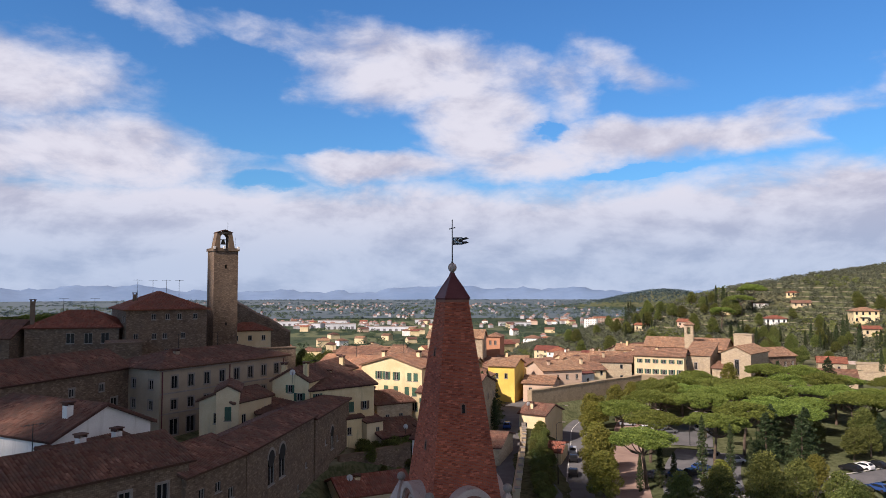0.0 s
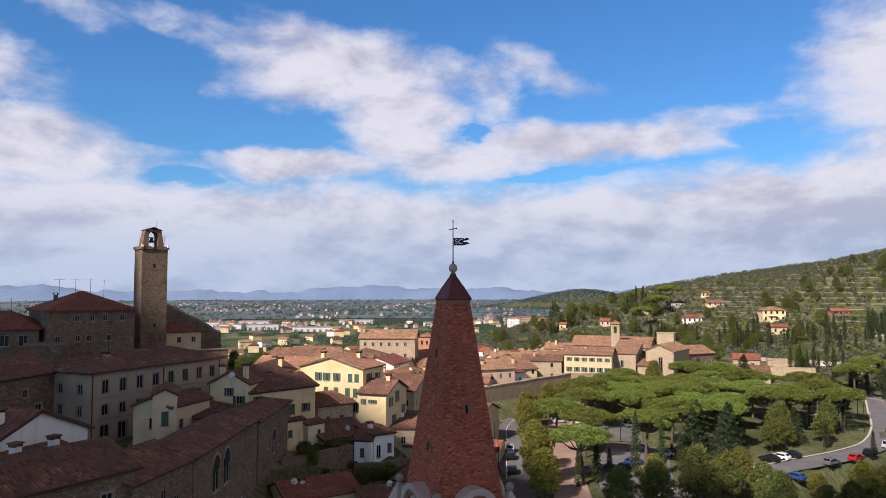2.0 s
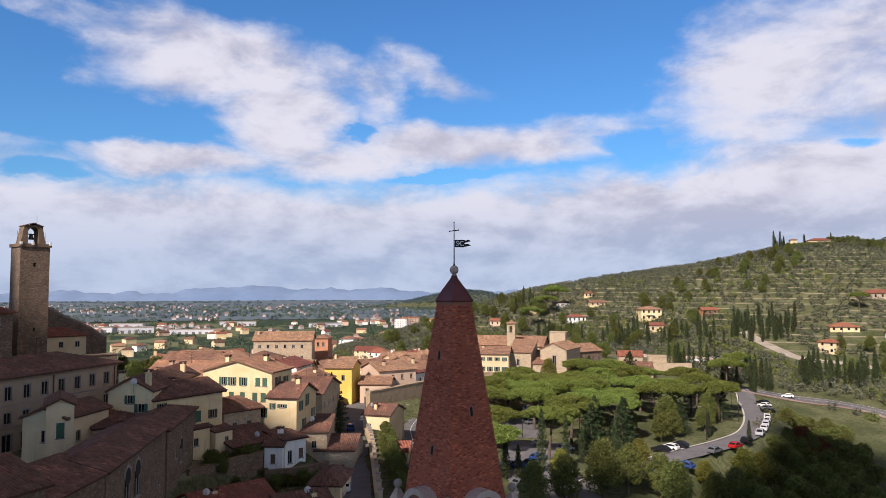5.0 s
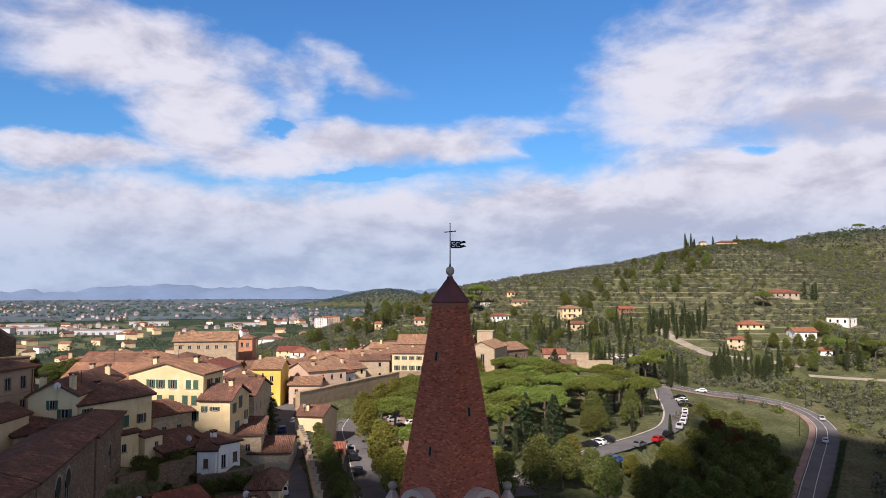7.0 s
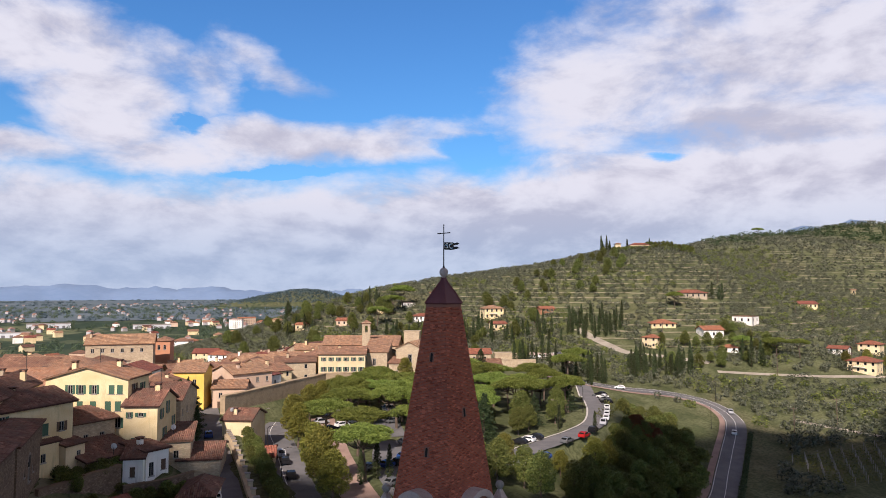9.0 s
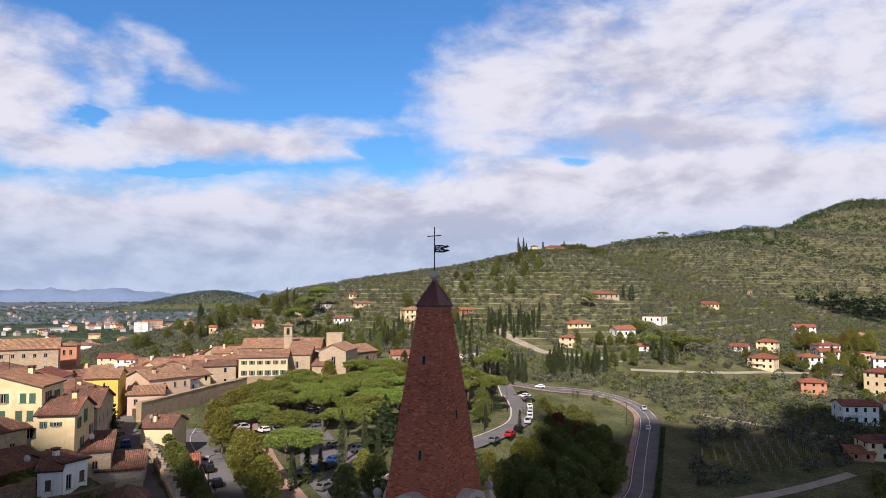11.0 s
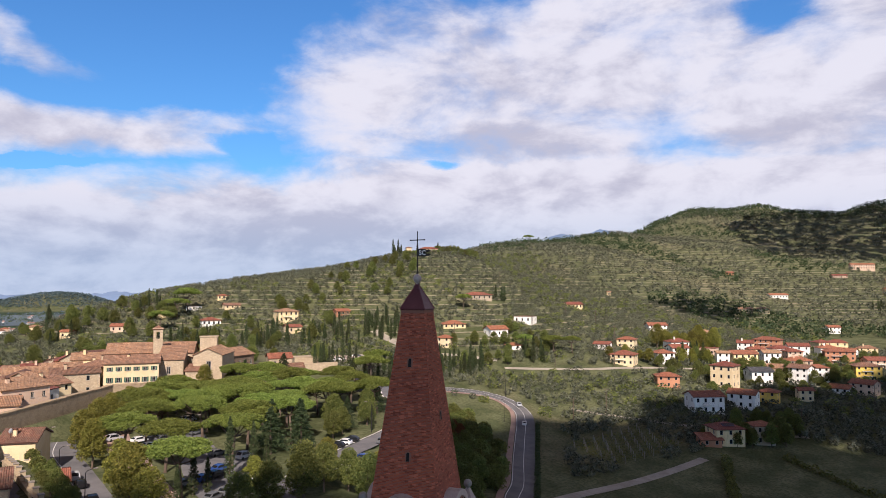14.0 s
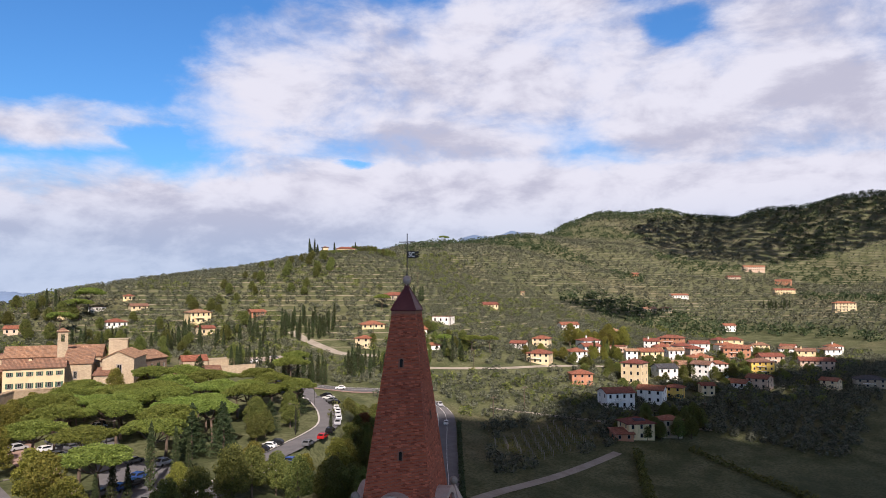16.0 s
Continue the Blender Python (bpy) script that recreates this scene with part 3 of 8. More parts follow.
ribbon("pavement", [(50, 150), (56, 166), (64, 182)], 13.0, ASPHALT, "asphalt car park between trees", "car park", 0.13)
ribbon("path", [(108, 98), (124.6, 99.6), (153, 99), (172, 98.5), (188, 98)], 3.0, GRAVEL, "pale gravel farm track over the meadow", "path")
ribbon("path", [(216, 196), (230, 185), (249, 173), (271, 163.5), (304, 147.5), (318, 131), (326, 97), (350, 70)], 2.8, GRAVEL, "pale gravel lane along the houses", "lane")
ribbon("path", [(214, 278), (210, 264), (207, 249), (205, 234), (212, 222), (222, 205)], 4.5, GRAVEL, "pale dirt road climbing between cypresses", "lane")
ribbon("pavement", [(148, 240), (165, 246), (184, 246)], 11.0, GRAVEL, "pale gravel car park below the cypresses", "car park")
ribbon("path", [(196, 150), (215, 120), (228, 100), (240, 84)], 2.5, GRAVEL, "pale track through the olive grove", "path")


# ---- builders for houses ----
BOX_FACES = ((0, 3, 2, 1), (4, 5, 6, 7), (0, 1, 5, 4), (1, 2, 6, 5), (2, 3, 7, 6), (3, 0, 4, 7))


def box(bm, x0, x1, y0, y1, z0, z1):
    v = [bm.verts.new(p) for p in ((x0, y0, z0), (x1, y0, z0), (x1, y1, z0), (x0, y1, z0), (x0, y0, z1), (x1, y0, z1), (x1, y1, z1), (x0, y1, z1))]
    for f in BOX_FACES:
        bm.faces.new([v[i] for i in f])


def boxes(name, material, parent, rows, label="", bevel=0.0):
    bm = bmesh.new()
    for r in rows:
        box(bm, *r)
    if bevel:
        bmesh.ops.bevel(bm, geom=bm.edges[:], offset=bevel, segments=1, affect="EDGES")
    return part(name, bm, material, parent, label)


WINDOW_MESHES = {}


def window_meshes(w, h, style):
    """Frame, pane and shutters of a window, standing in the wall's plane, looking along -y."""
    key = (round(w, 2), round(h, 2), style)
    if key not in WINDOW_MESHES:
        def made(name, rows, material):
            bm = bmesh.new()
            for r in rows:
                box(bm, *r)
            me = bpy.data.meshes.new(name)
            bm.to_mesh(me)
            bm.free()
            me.materials.append(material)
            return me
        a, t = w / 2, 0.07
        trim = FRAME_W if "plain" in style or "white" in style else TRIM
        frame = made("window_frame", [(-a, -a + t, 0.05, 0.15, 0, h), (a - t, a, 0.05, 0.15, 0, h), (-a, a, 0.05, 0.15, 0, t), (-a, a, 0.05, 0.15, h - t, h), (-0.04, 0.04, 0.06, 0.14, 0, h)], FRAME_W)
        pane = made("pane", [(-a, a, 0.16, 0.19, 0, h)], GLASS)
        sill = made("sill", [(-a - 0.12, a + 0.12, -0.10, 0.06, -0.10, 0.0)], trim)
        out = [("pane", pane), ("sill", sill)]
        if "stone" in style:
            out.append(("surround", made("surround", [(-a - 0.16, -a, -0.04, 0.08, -0.05, h + 0.2), (a, a + 0.16, -0.04, 0.08, -0.05, h + 0.2), (-a, a, -0.04, 0.08, h, h + 0.2)], TRIM)))
        if "green" in style or "brown" in style:
            leaf = SHUT_GREEN if "green" in style else SHUT_BROWN
            slats = [(0.0, 0.05, -0.05, 0.0, 0, h), (a - 0.05, a, -0.05, 0.0, 0, h), (0, a, -0.04, -0.012, 0, h)] + [(0.05, a - 0.05, -0.052, -0.03, 0.06 + 0.16 * k, 0.15 + 0.16 * k) for k in range(int((h - 0.1) / 0.16))]
            sh = made("shutter", slats, leaf)
            out.append(("shutter", sh))
        WINDOW_MESHES[key] = (frame, out)
    return WINDOW_MESHES[key]


def simple_window(w, h):
    """Frame, pane and sill of a far window in one piece."""
    key = (round(w, 2), round(h, 2), "far")
    if key not in WINDOW_MESHES:
        a, t = w / 2, 0.09
        ring = [(-a, 0.04, 0), (a, 0.04, 0), (a, 0.04, h), (-a, 0.04, h), (-a + t, 0.04, t), (a - t, 0.04, t), (a - t, 0.04, h - t), (-a + t, 0.04, h - t)]
        deep = [(x, 0.14, z) for x, _, z in ring[4:]]
        bm = bmesh.new()
        v = [bm.verts.new(p) for p in ring + deep]
        for i in range(4):
            j = (i + 1) % 4
            bm.faces.new((v[i], v[j], v[4 + j], v[4 + i]))
            bm.faces.new((v[4 + i], v[4 + j], v[8 + j], v[8 + i]))
        bm.faces.new(v[8:]).material_index = 1
        me = bpy.data.meshes.new("window")
        bm.to_mesh(me)
        bm.free()
        me.materials.append(FRAME_W)
        me.materials.append(GLASS)
        WINDOW_MESHES[key] = me
    return WINDOW_MESHES[key]


def put_window(parent, m, w, h, style):
    if "far" in style:
        return hang("window", simple_window(w, h), FRAME_W, parent, m=m)
    frame, rest = window_meshes(w, h, style)
    top = hang("window", frame, FRAME_W, parent, m=m)
    for name, me in rest:
        if name == "shutter":
            if "shut" in style:
                hang("shutter", me, SHUT_GREEN, top, m=pose(-w / 2, 0.06, 0))
                hang("shutter", me, SHUT_GREEN, top, m=pose(0, 0.06, 0))
            else:
                hang("shutter", me, SHUT_GREEN, top, m=pose(-w - 0.02, -0.01, 0))
                hang("shutter", me, SHUT_GREEN, top, m=pose(w / 2 + 0.02, -0.01, 0))
        else:
            hang(name, me, GLASS, top)
    return top


def wall_mesh(name, length, height, holes, thick=0.22, gable=0.0, base=0.0):
    """A wall along +x that looks along -y, with rectangular openings and their reveals; gable: height of a triangle on top, peak in the middle or at a share of the length."""
    us = sorted({0.0, length, *[h[0] - h[2] / 2 for h in holes], *[h[0] + h[2] / 2 for h in holes]})
    zs = sorted({base, height, *[h[1] for h in holes], *[h[1] + h[3] for h in holes]})
    verts, faces, uvs = [], [], []

    def face(*pts):
        i = len(verts)
        verts.extend(pts)
        faces.append(tuple(range(i, i + len(pts))))
        uvs.extend([(p[0] + p[1], p[2]) for p in pts])

    for a, b in zip(us, us[1:]):
        if b - a < 1e-4:
            continue
        for c, d in zip(zs, zs[1:]):
            if d - c < 1e-4:
                continue
            mu, mz = (a + b) / 2, (c + d) / 2
            if any(abs(mu - h[0]) < h[2] / 2 and h[1] < mz < h[1] + h[3] for h in holes):
                continue
            face((a, 0, c), (b, 0, c), (b, 0, d), (a, 0, d))
    for u, z, w, h in holes:
        a, b, c, d = u - w / 2, u + w / 2, z, z + h
        face((a, 0, c), (a, 0, d), (a, thick, d), (a, thick, c))
        face((b, 0, d), (b, 0, c), (b, thick, c), (b, thick, d))
        face((a, 0, d), (b, 0, d), (b, thick, d), (a, thick, d))
        face((b, 0, c), (a, 0, c), (a, thick, c), (b, thick, c))
    if gable:
        share = gable[1] if isinstance(gable, tuple) else 0.5
        rise = gable[0] if isinstance(gable, tuple) else gable
        face((0, 0, height), (length, 0, height), (length * share, 0, height + rise))
    return mesh_from(name, verts, faces, uvs)


SLOPES = []                                       # outlines of the slopes made last


def slope(verts, faces, uvs, pts, thick=0.22):
    """One roof slope out of its outline, lower edge first; uv in metres along the eave and up the slope."""
    SLOPES.append(pts)
    p = [Vector(q) for q in pts]
    along = (p[1] - p[0]).normalized()
    nrm = along.cross(p[-1] - p[0])
    nrm = (along.cross(p[2] - p[0]) if nrm.length < 1e-6 else nrm).normalized()
    if nrm.z < 0:
        nrm = -nrm
    up = nrm.cross(along)
    i, n = len(verts), len(p)
    verts.extend([tuple(q) for q in p] + [tuple(q - nrm * thick) for q in p])
    faces.append(tuple(range(i, i + n)))
    uvs.extend([((q - p[0]).dot(along), (q - p[0]).dot(up)) for q in p])
    faces.append(tuple(range(i + 2 * n - 1, i + n - 1, -1)))
    uvs.extend([(0, 0)] * n)
    for k in range(n):
        j = (k + 1) % n
        faces.append((i + k, i + n + k, i + n + j, i + j))
        uvs.extend([(0, 0)] * 4)


def lay_tiles(slopes, seed):
    """Rows of curved clay tiles over roof slopes, every tile a shell of its own."""
    rnd = np.random.default_rng(seed)
    low, high = [], []
    for pts in slopes:
        p = [np.array(q, float) for q in pts]
        along = (p[1] - p[0]) / np.linalg.norm(p[1] - p[0])
        nrm = np.cross(along, p[-1] - p[0])
        nrm = nrm / np.linalg.norm(nrm)
        if nrm[2] < 0:
            nrm = -nrm
        up = np.cross(nrm, along)
        flat2 = [((q - p[0]) @ along, (q - p[0]) @ up) for q in p]
        sgn = 1.0 if max(v for _, v in flat2) > 0.01 else -1.0
        for u in np.arange(0.15, np.linalg.norm(p[1] - p[0]), 0.30):
            hits = [a[1] + (b[1] - a[1]) * (u - a[0]) / (b[0] - a[0]) for a, b in zip(flat2, flat2[1:] + flat2[:1]) if (a[0] - u) * (b[0] - u) < 0]
            if len(hits) < 2:
                continue
            v0, v1 = sorted((min(hits) * sgn, max(hits) * sgn))
            for v in np.arange(v0, v1 - 0.1, 0.46):
                e = min(v + 0.52, v1)
                du, lift = rnd.normal(0, 0.012), rnd.uniform(0, 0.02)
                for dst, vv, h in ((low, v, 0.055 + lift), (high, e, 0.005 + lift)):
                    dst.append([p[0] + along * (u + du + k) + up * vv * sgn + nrm * (h + g) for k, g in ((-0.135, 0.0), (-0.07, 0.075), (0.07, 0.075), (0.135, 0.0))])
    v = np.concatenate([np.array(low), np.array(high)], 1).reshape(-1, 3)
    quad = np.array([[0, 1, 5, 4], [1, 2, 6, 5], [2, 3, 7, 6], [3, 2, 1, 0]])
    f = (np.arange(len(low))[:, None, None] * 8 + quad).reshape(-1, 4)
    me = bpy.data.meshes.new("roof_tiles")
    me.vertices.add(len(v))
    me.vertices.foreach_set("co", v.astype(np.float32).ravel())
    me.loops.add(f.size)
    me.loops.foreach_set("vertex_index", f.ravel().astype(np.int32))
    me.polygons.add(len(f))
    me.polygons.foreach_set("loop_start", np.arange(0, f.size, 4, dtype=np.int32))
    me.update(calc_edges=True)
    return me


def roof_mesh(L, D, z, kind, rise, over=0.5):
    verts, faces, uvs = [], [], []
    o = over
    k = rise / (D / 2 if kind in ("gable", "hip") else (L / 2 if kind in ("cross", "hipx") else D))
    e = z - o * k
    if kind == "gable":          # ridge along the front
        slope(verts, faces, uvs, [(-o, -o, e), (L + o, -o, e), (L + o, D / 2, z + rise), (-o, D / 2, z + rise)])
        slope(verts, faces, uvs, [(L + o, D + o, e), (-o, D + o, e), (-o, D / 2, z + rise), (L + o, D / 2, z + rise)])
    elif kind == "cross":        # gable over the front
        slope(verts, faces, uvs, [(-o, D + o, e), (-o, -o, e), (L / 2, -o, z + rise), (L / 2, D + o, z + rise)])
        slope(verts, faces, uvs, [(L + o, -o, e), (L + o, D + o, e), (L / 2, D + o, z + rise), (L / 2, -o, z + rise)])
    elif kind == "shed":         # falls to the front
        slope(verts, faces, uvs, [(-o, -o, e), (L + o, -o, e), (L + o, D + o, z + rise + o * k), (-o, D + o, z + rise + o * k)])
    elif kind == "flat":
        slope(verts, faces, uvs, [(-0.2, -0.2, z + 0.15), (L + 0.2, -0.2, z + 0.15), (L + 0.2, D + 0.2, z + 0.15), (-0.2, D + 0.2, z + 0.15)])
    else:                        # hipped
        m = min(L, D) / 2
        if L >= D:
            a, b = (m, D / 2, z + rise), (L - m, D / 2, z + rise)
        else:
            a, b = (L / 2, m, z + rise), (L / 2, D - m, z + rise)
        e = z - o * rise / m
        c = [(-o, -o, e), (L + o, -o, e), (L + o, D + o, e), (-o, D + o, e)]
        if L >= D:
            slope(verts, faces, uvs, [c[0], c[1], b, a])
            slope(verts, faces, uvs, [c[2], c[3], a, b])
            slope(verts, faces, uvs, [c[1], c[2], b])
            slope(verts, faces, uvs, [c[3], c[0], a])
        else:
            slope(verts, faces, uvs, [c[0], c[1], a])
            slope(verts, faces, uvs, [c[1], c[2], b, a])
            slope(verts, faces, uvs, [c[2], c[3], b])
            slope(verts, faces, uvs, [c[3], c[0], a, b])
    return mesh_from("roof", verts, faces, uvs)


def rows_of(length, floors, n, w=1.0, h=1.5, first=1.0, rise=3.2, edge=None, skip=()):
    """Even rows of window openings: centre, sill height, width, height."""
    out = []
    edge = edge if edge is not None else length / (2 * n)
    for f in range(floors):
        for i in range(n):
            if (f, i) in skip:
                continue
            u = length / 2 if n == 1 else edge + i * (length - 2 * edge) / (n - 1)
            out.append((u, first + f * rise, w, h))
    return out


def house(label, p1, p2, deep, z0, z1, wall, roof, kind="gable", rise=2.0, over=0.5, front=(), right=(), left=(), style="plain", sink=4.0, name="house", category="house", chimneys=(), roof_label="", peak=0.5, doors=(), aerials=()):
    """A house on the line p1 to p2 (left to right as its front is seen), deep metres, eaves at z1. The walls go sink metres into the slope."""
    a, b = Vector((*p1, 0)), Vector((*p2, 0))
    L = (b - a).length
    yaw = math.degrees(math.atan2(b.y - a.y, b.x - a.x))
    H = z1 - z0
    top = thing(name, pose(a.x, a.y, z0, 0, 0, yaw), label, category)
    FOOT.append(((a.x + b.x) / 2 - math.sin(radians(yaw)) * deep / 2, (a.y + b.y) / 2 + math.cos(radians(yaw)) * deep / 2, 0.5 * math.hypot(L, deep) * 0.86))
    sides = ((L, front, pose(0, 0, 0), kind == "cross", "front"), (deep, right, pose(L, 0, 0, 0, 0, 90), kind in ("gable", "shed"), "right"),
             (L, (), pose(L, deep, 0, 0, 0, 180), kind == "cross", "back"), (deep, left, pose(0, deep, 0, 0, 0, -90), kind in ("gable", "shed"), "left"))
    for length, holes, m, pointed, side in sides:
        tri = 0.0
        if pointed:
            tri = (rise, 0.5)
            if kind == "shed":
                tri = (rise, 1.0 if side == "right" else 0.0)
        elif kind == "shed" and side == "back":
            me = wall_mesh("wall", length, H + rise, [], base=-sink)
            hang("wall", me, wall, top, m=m)
            continue
        holes = [h for h in holes if h[0] - h[2] / 2 > 0.1 and h[0] + h[2] / 2 < length - 0.1 and h[1] + h[3] < H - 0.05]
        me = wall_mesh("wall", length, H, [h[:4] for h in holes], gable=tri, base=-sink)
        w = hang("wall", me, wall, top, m=m)
        for h in holes:
            put_window(w, pose(h[0], 0.0, h[1]), h[2], h[3], h[4] if len(h) > 4 else style)
        for u, dw, dh in doors if side == "front" else ():
            boxes("door", SHUT_BROWN, w, [(u - dw / 2, u + dw / 2, -0.05, 0.02, 0, dh), (u - dw / 2 - 0.12, u + dw / 2 + 0.12, -0.06, -0.01, dh, dh + 0.15)])
    SLOPES.clear()
    base = hang("roof", roof_mesh(L, deep, H, kind, rise, over), roof, top, roof_label)
    if a.y < 165 and -90 < a.x < 30 and kind != "flat" and roof.name in CLAY:
        tagged(hang("roof_tiles", lay_tiles(SLOPES, len(FOOT)), CLAY[roof.name], base), "curved clay tiles laid in rows", kind="stuff")
    for cx, cy, ch in chimneys:
        zc = H + rise * 0.45
        c = boxes("chimney", wall, top, [(cx - 0.35, cx + 0.35, cy - 0.35, cy + 0.35, zc - 1.2, zc + ch)])
        boxes("chimney_cap", ROOF_OLD, c, [(cx - 0.5, cx + 0.5, cy - 0.5, cy + 0.5, zc + ch + 0.25, zc + ch + 0.38), (cx - 0.4, cx - 0.3, cy - 0.4, cy + 0.4, zc + ch, zc + ch + 0.25), (cx + 0.3, cx + 0.4, cy - 0.4, cy + 0.4, zc + ch, zc + ch + 0.25)])
    for ax, ay in aerials:
        zc = H + rise * 0.3
        mast = boxes("aerial", IRON, top, [(ax - 0.03, ax + 0.03, ay - 0.03, ay + 0.03, zc, zc + rise * 0.7 + 2.4)], "thin metal television aerial")
        zt = zc + rise * 0.7 + 2.3
        boxes("aerial_arm", IRON, mast, [(ax - 0.9, ax + 0.9, ay - 0.02, ay + 0.02, zt - 0.02, zt + 0.02)] + [(ax - 0.8 + 0.3 * q, ax - 0.77 + 0.3 * q, ay - 0.45, ay + 0.45, zt - 0.015, zt + 0.015) for q in range(6)])
    return top


def far_house(label, x, y, yaw, L, deep, h, wall, roof, kind="gable", rise=1.8, floors=2, n=0, name="house", sink=4.0, z=None, group="town houses", chimney=False, dark=0.0):
    """A house seen from afar: walls in one piece, windows where they can be told apart. The middle of its plan stands at x, y."""
    z = gz(x, y) if z is None else z
    top = thing(name, pose(x, y, z, 0, 0, yaw) @ pose(-L / 2, -deep / 2, 0), label, "house", group)
    FOOT.append((x, y, 0.5 * math.hypot(L, deep) * 0.8))
    k = h / floors
    front = rows_of(L, floors, n, 0.9, min(1.4, k * 0.5), k * 0.32, k) if n else []
    verts, faces, uvs = [], [], []
    for length, holes, m, side in ((L, front, pose(0, 0, 0), 0), (deep, [], pose(L, 0, 0, 0, 0, 90), 1), (L, [], pose(L, deep, 0, 0, 0, 180), 0), (deep, [], pose(0, deep, 0, 0, 0, -90), 1)):
        tri = (rise, 0.5) if (kind == "gable" and side) or (kind == "cross" and not side) else 0.0
        me = wall_mesh("tmp", length, h, holes, gable=tri, base=-sink)
        i = len(verts)
        verts.extend([tuple(m @ v.co) for v in me.vertices])
        faces.extend([tuple(i + q for q in p.vertices) for p in me.polygons])
        uvs.extend([tuple(d.uv) for d in me.uv_layers[0].data])
        bpy.data.meshes.remove(me)
    walls = hang("wall", mesh_from("wall", verts, faces, uvs), wall, top)
    for q in front:
        put_window(walls, pose(q[0], 0, q[1]), q[2], q[3], "far")
    hang("roof", roof_mesh(L, deep, h, kind, rise, 0.45), roof, top)
    if chimney:
        cx, cy = L * 0.3, deep * 0.35
        c = boxes("chimney", wall, top, [(cx - 0.35, cx + 0.35, cy - 0.3, cy + 0.3, h, h + rise + 0.9)])
        boxes("chimney_cap", ROOF_OLD, c, [(cx - 0.5, cx + 0.5, cy - 0.45, cy + 0.45, h + rise + 0.9, h + rise + 1.02)])
    return top


# ---- the bell tower's spire ----
SX, SY, SYAW = 0.4, 30.0, 22.2


def tapered(bm, s0, z0, s1, z1, uv, n=1):
    """A four-sided taper with uv in metres."""
    for k in range(n):
        t0, t1 = k / n, (k + 1) / n
        a, b = (s0 + (s1 - s0) * t0) / 2, (s0 + (s1 - s0) * t1) / 2
        za, zb = z0 + (z1 - z0) * t0, z0 + (z1 - z0) * t1
        lo = [(-a, -a), (a, -a), (a, a), (-a, a)]
        hi = [(-b, -b), (b, -b), (b, b), (-b, b)]
        for i in range(4):
            j = (i + 1) % 4
            f = bm.faces.new([bm.verts.new((*p, z)) for p, z in ((lo[i], za), (lo[j], za), (hi[j], zb), (hi[i], zb))])
            for loop, uu in zip(f.loops, ((-a, za), (a, za), (b, zb), (-b, zb))):
                loop[uv].uv = (uu[0] + i * 7.3, uu[1])


def ring_arch(bm, r0, r1, y0, y1, z, n=18, span=180):
    """A half ring, standing, from y0 to y1."""
    rows = []
    for k in range(n + 1):
        a = radians(-(span - 180) / 2 + span * k / n)
        c, s = math.cos(a), math.sin(a)
        rows.append([bm.verts.new((r * c, y, z + r * s)) for r, y in ((r0, y0), (r1, y0), (r1, y1), (r0, y1))])
    for p, q in zip(rows, rows[1:]):
        for i in range(4):
            j = (i + 1) % 4
            bm.faces.new((p[i], q[i], q[j], p[j]))
    for end in (rows[0], rows[-1]):
        bm.faces.new(end)
    bmesh.ops.recalc_face_normals(bm, faces=bm.faces[:])


def ball(bm, r, x, y, z, squash=1.0, seg=20):
    bmesh.ops.create_uvsphere(bm, u_segments=seg, v_segments=seg // 2 + 2, radius=r, matrix=Matrix.Translation((x, y, z)) @ Matrix.Diagonal((1, 1, squash, 1)))


